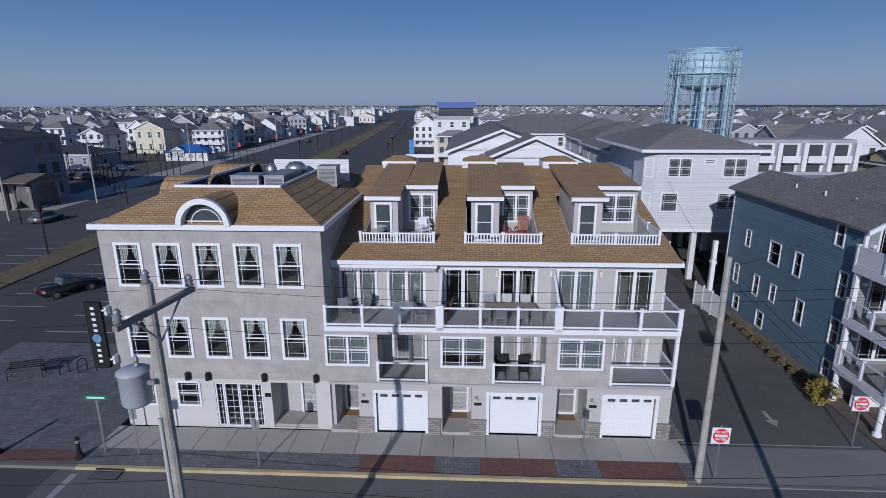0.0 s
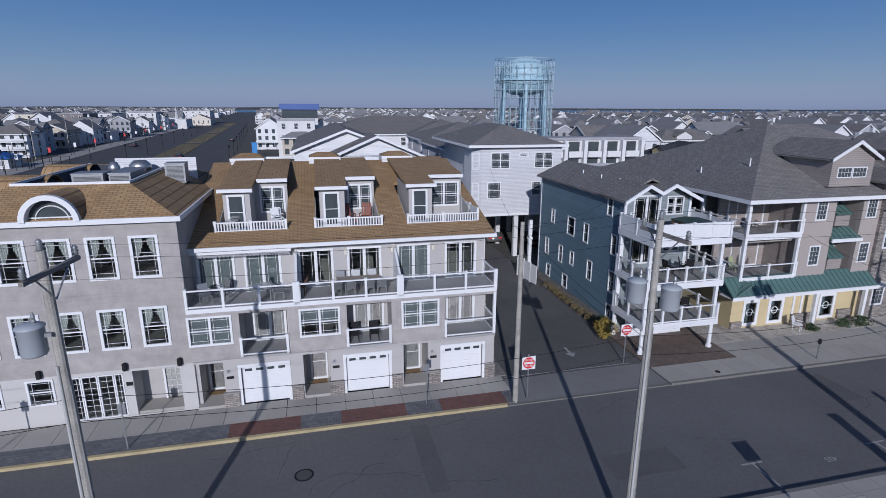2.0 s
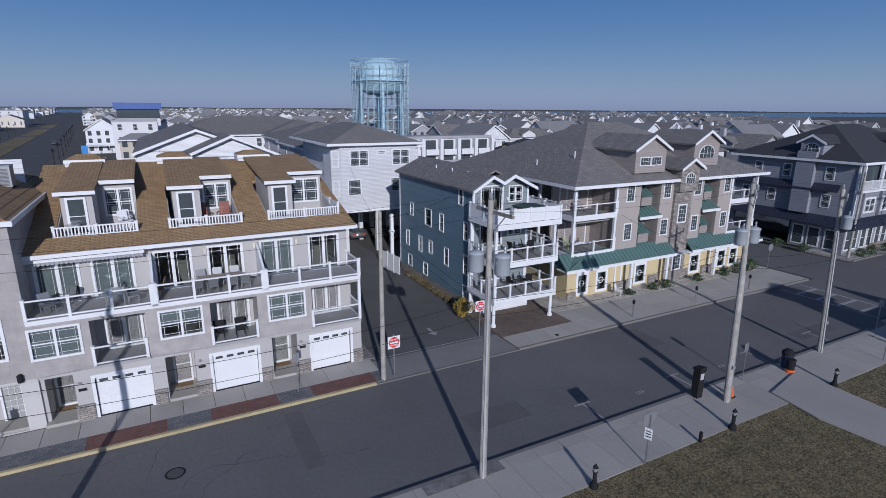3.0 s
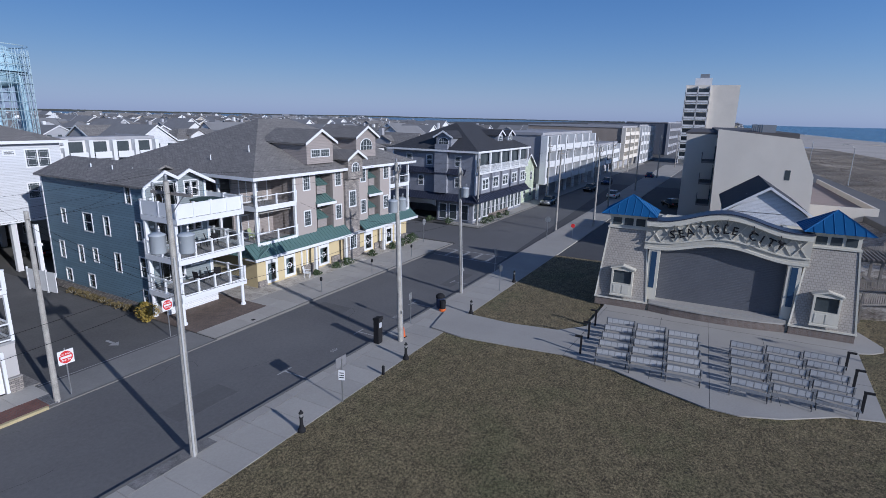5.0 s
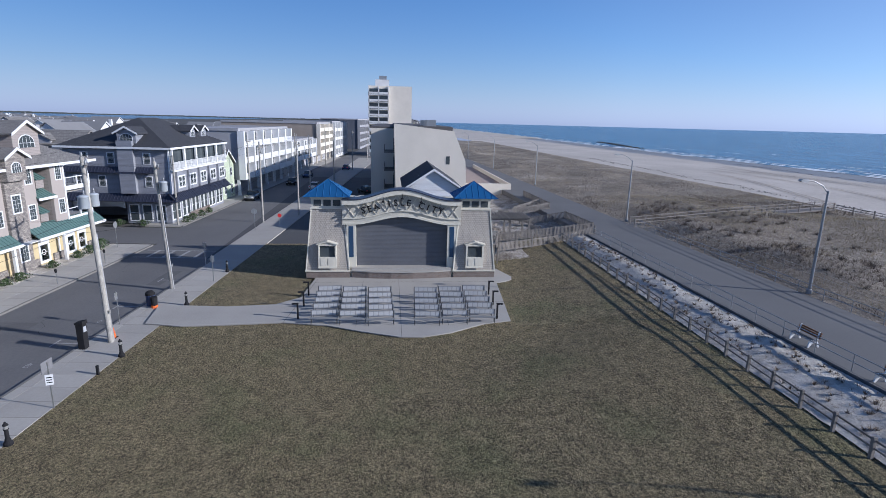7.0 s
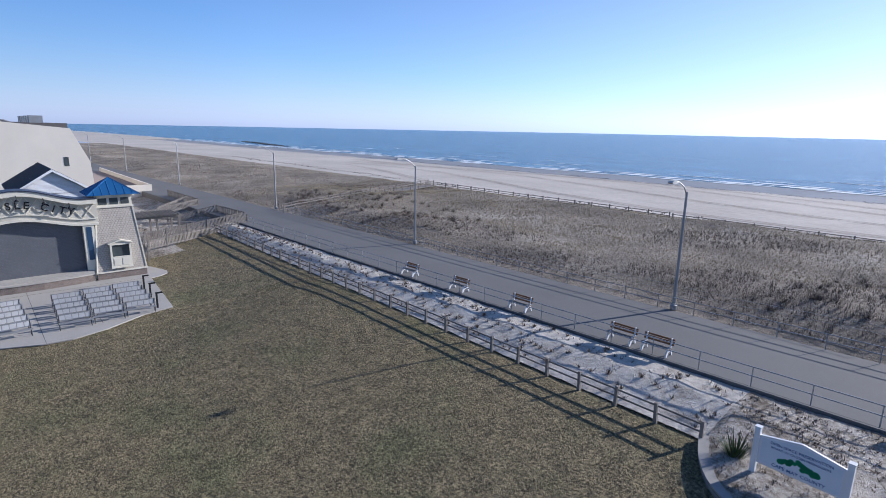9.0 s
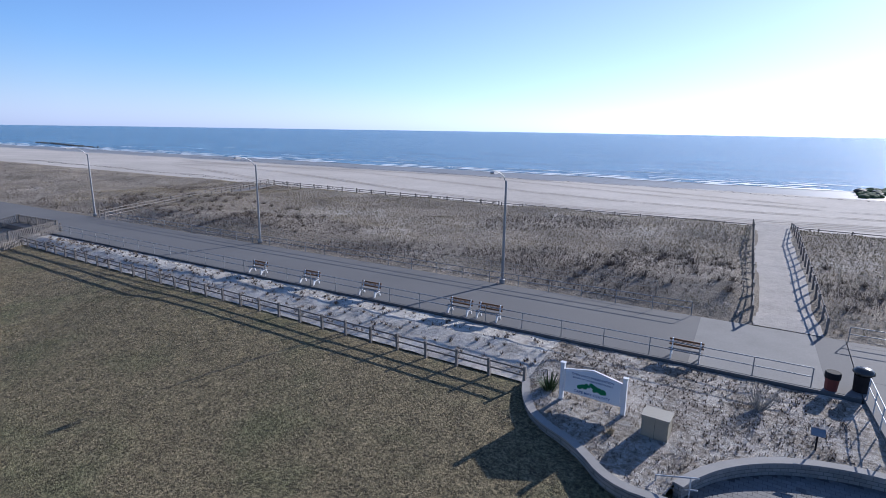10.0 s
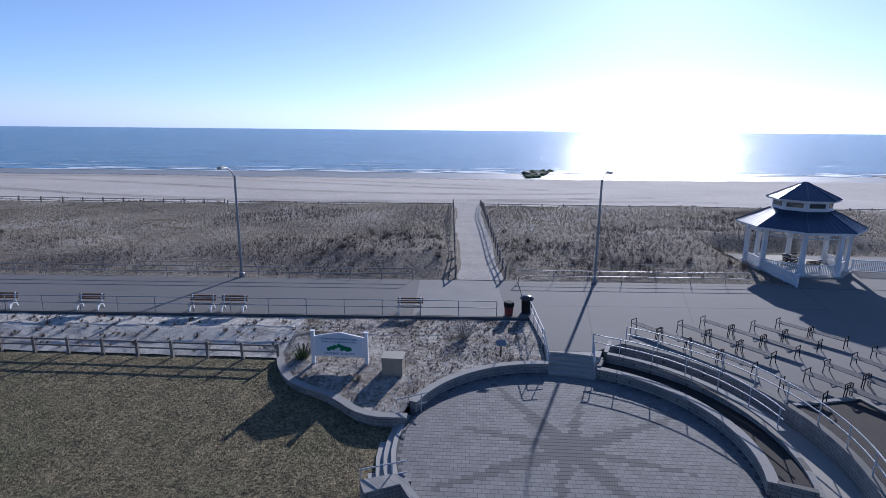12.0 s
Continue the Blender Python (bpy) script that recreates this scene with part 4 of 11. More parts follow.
for z in (6.4, 6.12, 5.84, 5.56, 5.28, 4.55, 4.27, 3.99, 3.71):
    part("lettering_bar", boxes((-0.72, -0.54, -0.366, -0.35, z, z + 0.13)), WHITE, sg)
bm = BM()
lathe(bm, [(0.02, 0.02), (0.22, 0.02), (0.22, 0.0)], 16, (0, 0), pose(-0.63, -0.352, 4.95, 90))
part("round_emblem", bm, surf("emblem_blue", (0.12, 0.25, 0.38), 0.5, 0.3, 6, 20), sg)
for z in (6.3, 3.8):
    part("sign_bracket", boxes((-0.26, 0, -0.3, -0.24, z, z + 0.08), (-0.1, 0.0, -0.3, 0.55, z - 0.2, z + 0.2)), WHITE, rest)


GRILLE = surf("dark_unit_grille", (0.10, 0.105, 0.11), 0.6, 0.15)


def unit(name, m, w, d, h, label, mat=HVAC, fan=True):
    t = thing(name, m, label, "air conditioner", "roof units")
    part("casing", boxes((-w / 2, w / 2, -d / 2, d / 2, 0.08, h), (-w / 2 - 0.03, w / 2 + 0.03, -d / 2 - 0.03, d / 2 + 0.03, h, h + 0.05)), mat, t)
    for x in (-w / 2, w / 2 - 0.1):
        part("foot", boxes((x, x + 0.1, -d / 2, d / 2, 0, 0.08)), BLACK, t)
    bm = BM()
    k = int(h / 0.09)
    for i in range(k):
        box(bm, -w / 2 + 0.1, w / 2 - 0.1, -d / 2 - 0.02, -d / 2, 0.15 + (h - 0.25) * i / k, 0.15 + (h - 0.25) * i / k + 0.04)
    part("louvre", bm, GRILLE, t)
    if fan:
        bm = BM()
        lathe(bm, [(0.3, h + 0.05), (0.32, h + 0.14), (0.26, h + 0.15)], 14)
        part("fan_guard", bm, BLACK, t)
    return t


unit("rooftop_unit", ST @ pose(-11.7, 28.3, 10.96), 1.5, 1.3, 1.0, "grey rooftop air-conditioning unit on the flat deck", DULL_STEEL, False)
unit("rooftop_unit", ST @ pose(-10.3, 29.6, 10.96), 1.1, 3.0, 0.95, "long grey rooftop air-handling unit", DULL_STEEL, False)
unit("rooftop_unit", ST @ pose(-8.0, 30.8, 10.96), 1.1, 0.95, 1.2, "tall grey rooftop air-conditioning unit", DULL_STEEL, False)
for u, v, r, h in ((-11.3, 30.6, 0.3, 1.35), (-10.3, 32.0, 0.6, 1.3)):
    t = thing("exhaust_fan", ST @ pose(u, v, 10.96), "round galvanised roof exhaust fan", "roof fan", "roof units")
    bm = BM()
    lathe(bm, [(r * 0.8, 0), (r * 0.8, h * 0.6)], 14)
    part("stack", bm, STEEL, t)
    bm = BM()
    lathe(bm, [(r, h * 0.55), (r * 1.05, h * 0.8), (r * 0.6, h), (0.05, h * 1.03)], 16)
    part("hood", bm, STEEL, t, "", None, True)

# ---- the townhouse row ----
town = thing("townhouse_row", ST @ pose(-6.5, 22.75, 0), "three greige townhouses with white garage doors and a brown roof", "townhouses")
UW, W = 5.42, 16.15
SL = 3.2 / 12.0


def roof_z(y):
    return 8.42 + (y - 1.6) * SL


ghol, shol = [], []
for k in range(3):
    x = UW * k - 0.1
    ghol += [(x + 0.1, x + 1.5, 0.1, 2.68), (x + 2.33, x + 4.72, 0.1, 2.3)]
    shol += [(x + 0.12, x + 2.03, 3.76, 5.2)]
    shol += [(x + 2.5, x + 4.9, 2.95, 5.3)] if k < 2 else [(x + 2.5, W + 0.1, 2.95, 5.3)]
bm = BM()
wall(bm, 0, W, 0.1, 2.75, 0, 0.3, ghol)
part("ground_floor_wall", bm, STUCCO_S, town)
bm = BM()
wall(bm, 0, W, 2.75, 5.45, 0, 0.25, shol)
part("upper_wall", bm, STUCCO, town)
part("floor_band", boxes((0, W, -0.06, 0, 2.72, 2.84), (0, W, -0.08, 0, 5.42, 5.56)), STUCCO_S, town)
part("deck_floor", boxes((0, W, -0.1, 2.3, 5.45, 5.7)), surf("deck_coating", (0.36, 0.355, 0.35), 0.85), town)
part("deck_fascia", boxes((-0.02, W + 0.02, -0.14, -0.1, 5.5, 5.72)), WHITE, town)
dwin = [0.2, 2.6, 5.4, 8.08, 10.9, 13.72]
bm = BM()
wall(bm, 0, W, 5.7, 8.4, 2.25, 2.5, [(x + 0.06, x + 1.86, 5.7, 7.82) for x in dwin])
part("third_floor_wall", bm, STUCCO_S, town)
part("side_wall", boxes((0, 0.2, 0.3, 25, 0.1, 5.45), (W - 0.2, W, 4.0, 25, 0.1, 5.45), (W - 0.2, W, 0.3, 4.0, 0.1, 2.8), (0, 0.2, 2.5, 25, 5.7, 8.4), (W - 0.2, W, 2.5, 25, 5.7, 8.4), (0, W, 24.8, 25, 0.1, 8.4)), STUCCO_S, town)
part("partition", boxes((0.2, W - 0.2, 6.0, 6.1, 0.1, 8.3), (0.2, W - 0.2, 0.35, 5.9, 2.7, 2.82), *[(UW * k - 0.15, UW * k + 0.05, 0.3, 6, 0.1, 5.4) for k in (1, 2)],
                       *[(UW * k - 0.15, UW * k + 0.05, 2.5, 6, 5.7, 8.3) for k in (1, 2)]), INNER, town)
for k in range(3):
    x = UW * k - 0.1
    # garage door
    gd = part("garage_door", boxes((x + 2.36, x + 4.69, 0.16, 0.22, 0.14, 2.27)), WHITE, town, "white panelled garage door")
    for c in range(4):
        for r in range(3):
            part("raised_panel", cached("gpanel", lambda: (lambda q: (wall(q, 0, 0.46, 0, 0.4, 0.145, 0.16, [(0.05, 0.41, 0.05, 0.35)]), mesh_of("raised_panel", q, WHITE))[1])(BM())), WHITE, gd, "", pose(x + 2.46 + c * 0.56, 0, 0.24 + r * 0.51))
        part("door_pane", cached("gpane", lambda: mesh_of("door_pane", boxes((0, 0.36, 0.146, 0.16, 0, 0.14)), DARKGLASS)), DARKGLASS, gd, "", pose(x + 2.52 + c * 0.56, 0, 1.98))
    bm = BM()
    wall(bm, x + 2.2, x + 4.85, 0.14, 2.45, -0.05, 0.02, [(x + 2.35, x + 4.7, 0.1, 2.29)])
    part("garage_trim", bm, WHITE, town)
    # stone piers
    for p0, p1 in ((x + 1.42, x + 2.2), (x + 4.85, x + 5.44)):
        part("stone_pier", boxes((p0, p1, -0.14, 0.02, 0.1, 0.92)), STONE, town, "ledge-stone pier base")
        part("pier_cap", boxes((p0 - 0.02, p1 + 0.02, -0.17, 0.02, 0.92, 0.98)), CAPSTONE, town)
    # entrance
    part("entry_recess", boxes((x + 0.02, x + 0.1, 0.3, 1.9, 0.1, 2.7), (x + 1.5, x + 1.58, 0.3, 1.9, 0.1, 2.7), (x + 0.1, x + 1.5, 1.8, 1.9, 0.1, 2.7)), STUCCO_S, town)
    part("doorstep", boxes((x + 0.1, x + 1.5, -0.1, 1.8, 0.1, 0.3)), CONCRETE, town)
    window(town, x + 0.42, 0.3, 0.95, 2.15, None, "single", 0.1, back=None, lab="white front door with glass", y=1.74)
    part("door_mat", boxes((x + 0.45, x + 1.3, 1.1, 1.6, 0.3, 0.315)), surf("straw_mat", (0.2, 0.13, 0.06), 0.95), town)
    part("house_plate", boxes((x + 1.62, x + 1.98, -0.03, 0, 1.72, 1.86)), BLACK, town, "small dark house plate")
    part("meter_box", boxes((x + 1.66, x + 1.8, -0.06, 0, 2.08, 2.22)), DULL_STEEL, town)
    # second floor
    window(town, x + 0.02, 3.68, 2.12, 1.6, None, "pair", 0.11, back="blind" if k != 1 else "halfblind")
    bx1 = x + 4.9 if k < 2 else W
    part("balcony_floor", boxes((x + 2.45, bx1, -0.12, 1.9, 2.82, 2.95)), surf("balcony_floor", (0.33, 0.33, 0.33), 0.85), town)
    part("balcony_back", boxes((x + 2.5, bx1, 1.8, 1.9, 2.95, 5.3), (x + 2.42, x + 2.5, 0.25, 1.9, 2.95, 5.3), *([(bx1, bx1 + 0.08, 0.25, 1.9, 2.95, 5.3)] if k < 2 else [])), STUCCO_S, town)
    window(town, x + 2.95, 2.98, 1.75, 2.15, None, "slider", 0.1, y=1.74, back="blind")
    railing(town, x + 2.5, bx1 - (0.1 if k < 2 else 0.08), 1.0, pose(0, -0.06, 0), 1, "glass", WHITE, 2.95)
part("corner_post", boxes((W - 0.14, W + 0.02, -0.1, 0.06, 2.95, 5.45)), WHITE, town)
railing(town, 0, 1.9, 1.0, pose(W - 0.06, 0, 0, 0, 0, 90), 1, "glass", WHITE, 2.95)
# third-floor deck
for i, x in enumerate(dwin):
    window(town, x, 5.7, 1.92, 2.18, None, "slider", 0.11, back="blind" if i in (0, 1, 4) else None, y=2.25)
for a, b, nn in ((0.02, 5.2, 3), (5.45, 10.6, 3), (10.85, W, 3)):
    railing(town, a, b, 1.0, None, nn, "glass", WHITE, 5.7)
railing(town, 0, 2.2, 1.0, pose(W - 0.06, 0, 0, 0, 0, 90), 1, "glass", WHITE, 5.7)
for x in (5.32, 10.72):
    bm = BM()
    prism(bm, [(-0.05, 5.7), (2.25, 5.7), (2.25, 7.9), (1.7, 7.75), (-0.05, 6.75)], "x", x - 0.06, x + 0.06)
    part("privacy_screen", bm, WHITE, town, "white slanted privacy screen")
    part("pilaster", boxes((x - 0.16, x + 0.16, -0.14, 0.06, 5.6, 6.8)), WHITE, town)
for x in (5.3, 8.0, 10.6, 13.0):
    part("wall_light", boxes((x - 0.12, x + 0.12, 2.12, 2.25, 8.0, 8.18), (x - 0.07, x + 0.07, 2.08, 2.25, 7.5, 7.8)), PAVTRIM, town)
aw = part("awning", boxes((0.0, 5.1, 1.7, 2.25, 8.0, 8.2)), WHITE, town, "retracted awning with grey scallops")
bm = BM()
for i in range(26):
    prism(bm, [(0.1 + i * 0.19, 8.0), (0.1 + i * 0.19, 7.88), (0.14 + i * 0.19, 7.84), (0.22 + i * 0.19, 7.84), (0.26 + i * 0.19, 7.88), (0.26 + i * 0.19, 8.0)], "y", 1.69, 1.71)
part("scallop", bm, GREYWALL, aw)

# roof with three cut-in terraces
def slope(bm, x0, x1, y0, y1, za=None, zb=None, th=0.16):
    za = roof_z(y0) if za is None else za
    zb = roof_z(y1) if zb is None else zb
    prism(bm, [(y0, za - th), (y0, za), (y1, zb), (y1, zb - th)], "x", x0, x1)


RY = 13.6
cuts = [(1.15, 4.85), (6.45, 10.2), (11.75, 16.0)]
def roof_piece(*args):
    bm = BM()
    slope(bm, *args)
    part("roof_slope", bm, BROWN_ROOF, town)


roof_piece(-0.35, W + 0.45, 1.6, 3.25)
edges = [-0.35] + [e for c in cuts for e in c] + [W + 0.45]
for a, b in zip(edges[::2], edges[1::2]):
    roof_piece(a, b, 3.25, RY)
for a, b in cuts:
    roof_piece(a, b, 9.2, RY)
bm = BM()
prism(bm, [(RY, roof_z(RY)), (RY, roof_z(RY) - 0.16), (25.4, 8.3), (25.4, 8.46)], "x", -0.35, W + 0.45)
part("rear_roof", bm, BROWN_ROOF, town)
part("eave_gutter", boxes((-0.4, W + 0.5, 1.5, 1.6, 8.22, 8.42), (W + 0.45, W + 0.5, 1.6, 3.0, 8.3, 8.46)), WHITE, town)
part("soffit", boxes((0, W, 1.6, 2.3, 8.28, 8.34)), WHITE, town)
for k, (a, b) in enumerate(cuts):
    mid = a + 1.75
    part("terrace_floor", boxes((a, b, 3.25, 7.3, 8.3, 8.6)), surf("terrace_floor", (0.36, 0.36, 0.37), 0.85), town)
    ck = BM()
    for xx in ((a - 0.02, a + 0.06), (b - 0.06, b + 0.02)):
        prism(ck, [(3.25, 8.4), (7.4, 8.4), (7.4, roof_z(7.4) - 0.05), (3.25, roof_z(3.25) - 0.05)], "x", *xx)
    part("terrace_cheek", ck, STUCCO_S, town)
    dz = 10.72
    bm = BM()
    box(bm, a + 0.3, mid, 4.7, 4.82, 8.6, dz)
    box(bm, mid - 0.1, mid, 4.82, 9.3, 8.6, dz + 0.1)
    box(bm, a + 0.3, a + 0.4, 4.82, 9.3, 8.6, dz + 0.05)
    box(bm, mid, b, 7.2, 7.3, 8.6, dz + 0.2)
    part("dormer_wall", bm, STUCCO_S, town)
    window(town, a + 0.5, 8.62, 0.95, 2.05, None, "single", 0.12, y=4.68, back=None, lab="white terrace door", pane=DARKGLASS)
    window(town, mid + 0.3, 9.1, b - mid - 0.45, 1.65, None, "pair", 0.12, y=7.18, pane=DARKGLASS)
    bm = BM()
    slope(bm, a + 0.1, mid + 0.15, 4.4, RY + 0.05, dz + 0.28, roof_z(RY) + 0.28)
    slope(bm, mid + 0.15, b + 0.05, 6.9, RY + 0.03, dz + 0.5, roof_z(RY) + 0.2)
    part("dormer_roof", bm, BROWN_ROOF, town)
    part("dormer_fascia", boxes((a + 0.06, mid + 0.2, 4.32, 4.4, dz + 0.1, dz + 0.3)), WHITE, town)
    part("dormer_fascia", boxes((mid + 0.2, b + 0.05, 6.82, 6.9, dz + 0.3, dz + 0.52)), WHITE, town)
    railing(town, a, b, 0.62, pose(0, 3.3, 0), 2, "baluster", WHITE, roof_z(3.3) - 0.1)
    bm = BM()
    cxx = a + 0.85
    q = [(cxx - 1.1, 12.9, 11.95), (cxx + 1.1, 12.9, 11.95), (cxx + 1.1, 15.0, 11.95), (cxx - 1.1, 15.0, 11.95), (cxx - 0.5, 13.9, 12.25), (cxx + 0.5, 13.9, 12.25)]
    vv = [bm.verts.new(p) for p in q]
    for f in ((0, 1, 5, 4), (1, 2, 5), (2, 3, 4, 5), (3, 0, 4), (3, 2, 1, 0)):
        bm.faces.new([vv[i] for i in f])
    part("ridge_cap_roof", bm, BROWN_ROOF, town)
    part("ridge_cap_fascia", boxes((cxx - 1.15, cxx + 1.15, 12.82, 12.9, 11.7, 11.95), (cxx - 1.1, cxx + 1.1, 12.9, 15, 11.5, 11.94)), WHITE, town)
railing(town, 3.3, 8.5, 0.9, pose(16.0, 0, 0, 0, 0, 90), 3, "solid", WHITE, 8.7)

# ---- the blue house ----
blue = thing("blue_house", ST @ pose(20.0, 26.9, 0), "narrow blue-sided beach house with white decks", "house")
W, D, H = 5.0, 13.6, 9.6
sw = [(v - w / 2, zc - h / 2, w, h) for v, zc, w, h in ((10.85, 6.39, 0.7, 1.25), (7.45, 6.21, 1.3, 1.55), (4.95, 6.21, 0.8, 1.55), (1.8, 8.8, 0.75, 1.3), (11.8, 3.5, 0.75, 1.5), (9.03, 3.5, 0.75, 1.5), (6.98, 3.65, 0.7, 1.2), (4.06, 3.5, 0.8, 1.55), (0.95, 6.27, 0.75, 1.5), (0.88, 3.6, 0.8, 1.6), (8.0, 1.4, 0.95, 1.2), (11.3, 1.4, 0.9, 1.15), (0.95, 1.4, 0.7, 1.05))]
SIDE = pose(0, 0, 0, 0, 0, -90)
bm = BM()
wall(bm, -D, 0, 0.7, H, 0, 0.2, [(-y - w + 0.04, -y - 0.04, z + 0.04, z + h - 0.04) for y, z, w, h in sw], SIDE)
part("side_wall", bm, BLUE_SIDING, blue)
for y, z, w, h in sw:
    window(blue, -y - w, z, w, h, SIDE, "single", 0.08, lab="narrow white-framed window")
part("foundation", boxes((0, W, 0, D, 0, 0.7)), STONE, blue)
part("back_wall", boxes((W - 0.2, W, 0, D, 0.7, H), (0.2, W - 0.2, D - 0.2, D, 0.7, H)), BLUE_SIDING, blue)
GREYF = siding("grey_green_siding", (0.22, 0.25, 0.26), 0.16)
bm = BM()
wall(bm, 0.2, W - 0.2, 0.7, H, 0.0, 0.2, [(0.7, 2.6, z, z + 2.1) for z in (2.4, 5.1, 7.7)] + [(3.2, 4.4, z + 0.8, z + 2.0) for z in (2.4, 5.1, 7.7)])
prism(bm, [(0.2, H), (1.35, H + 0.95), (2.3, H + 0.45), (3.25, H + 0.95), (4.8, H)], "y", 0.0, 0.2)
part("front_wall", bm, GREYF, blue)
for z in (2.4, 5.1, 7.7):
    window(blue, 0.62, z, 2.05, 2.15, None, "slider", 0.1)
    window(blue, 3.14, z + 0.75, 1.3, 1.3, None, "pair", 0.08)
part("partition", boxes((0.2, W - 0.2, 4, 4.1, 0.7, H), (0.2, W - 0.2, 0.2, 4, 4.6, 4.8), (0.2, W - 0.2, 0.2, 4, 7.2, 7.4)), INNER, blue)
for q in ((-0.04, 0.14, -0.04, 0.1), (W - 0.14, W + 0.04, -0.04, 0.1), (-0.04, 0.1, D - 0.1, D + 0.04)):
    part("corner_board", boxes((*q, 0.7, H)), WHITE, blue)
bm = BM()
prism(bm, [(-0.35, H - 0.02), (W / 2, H + 1.25), (W + 0.35, H - 0.02), (W + 0.35, H - 0.16), (W / 2, H + 1.1), (-0.35, H - 0.16)], "y", 0.9, D + 0.4)
prism(bm, [(-0.35, H - 0.02), (1.35, H + 1.0), (2.3, H + 0.5), (3.25, H + 1.0), (W + 0.35, H - 0.02), (W + 0.35, H - 0.16), (3.25, H + 0.86), (2.3, H + 0.36), (1.35, H + 0.86), (-0.35, H - 0.16)], "y", -0.6, 3.0)
part("roof", bm, GREY_ROOF, blue)
bm = BM()
prism(bm, [(-0.4, H - 0.02), (1.35, H + 1.04), (2.3, H + 0.54), (3.25, H + 1.04), (W + 0.4, H - 0.02), (W + 0.4, H - 0.25), (3.25, H + 0.8), (2.3, H + 0.3), (1.35, H + 0.8), (-0.4, H - 0.25)], "y", -0.72, -0.6)
part("bargeboard", bm, WHITE, blue)
for z, yb, solid in ((1.95, -3.7, False), (4.6, -3.7, False), (7.45, -3.9, True)):
    part("deck", boxes((-0.3, W + 0.1, yb, 0, z, z + 0.22)), surf("deck_boards", (0.34, 0.33, 0.32), 0.8), blue)
    part("deck_fascia", boxes((-0.36, W + 0.16, yb - 0.06, yb, z - 0.12, z + 0.26), (-0.36, -0.3, yb, 0, z - 0.12, z + 0.26), (W + 0.1, W + 0.16, yb, 0, z - 0.12, z + 0.26)), WHITE, blue)
    fl = "solid" if solid else "glass"
    railing(blue, -0.3, W + 0.1, 1.05, pose(0, yb + 0.05, 0), 4, fl, WHITE, z + 0.22)
    railing(blue, yb, 0, 1.05, pose(-0.25, 0, 0, 0, 0, 90), 2, fl, WHITE, z + 0.22)
    railing(blue, yb, 0, 1.05, pose(W + 0.05, 0, 0, 0, 0, 90), 2, fl, WHITE, z + 0.22)
for x, y in ((-0.2, -3.5), (W - 0.1, -3.5), (-0.2, -0.2)):
    bm = BM()
    lathe(bm, [(0.2, 0.15), (0.2, 0.3), (0.13, 0.36), (0.13, 1.85), (0.18, 1.95)], 12, (x, y))
    part("round_column", bm, WHITE, blue)
    for z in (2.17, 4.82):
        part("square_post", boxes((x - 0.1, x + 0.1, y - 0.1, y + 0.1, z, z + 2.6)), WHITE, blue)
part("carport_wall", boxes((0.3, W - 0.3, -0.9, -0.8, 0.1, 1.95)), WHITEV, blue)
window(blue, 1.6, 0.9, 0.8, 0.8, None, "single", 0.08, y=-0.9)
t = thing("hot_tub", ST @ pose(23.6, 24.6, 7.67), "brown hot tub with a dark green cover on the deck", "hot tub")
part("tub", boxes((-1.0, 1.0, -0.9, 0.9, 0, 0.75)), BROWNWOOD, t)
bm = BM()
prism(bm, [(-1.05, 0.75), (-1.05, 0.82), (0, 0.93), (1.05, 0.82), (1.05, 0.75)], "y", -0.95, 0.95)
part("cover", bm, surf("green_vinyl", (0.03, 0.06, 0.05), 0.6), t)
for z, x in ((8.6, 0.3), (6.6, 0.25), (3.6, 0.3), (8.7, 2.9)):
    part("flood_light", boxes((x, x + 0.16, -0.2, 0, z, z + 0.16)), WHITE, blue)
for y in (3.0, 5.6, 8.5):
    bm = BM()
    tube(bm, (1.3, y, H + 0.4), (1.3, y, H + 1.0), 0.05)
    part("vent_pipe", bm, WHITE, blue)


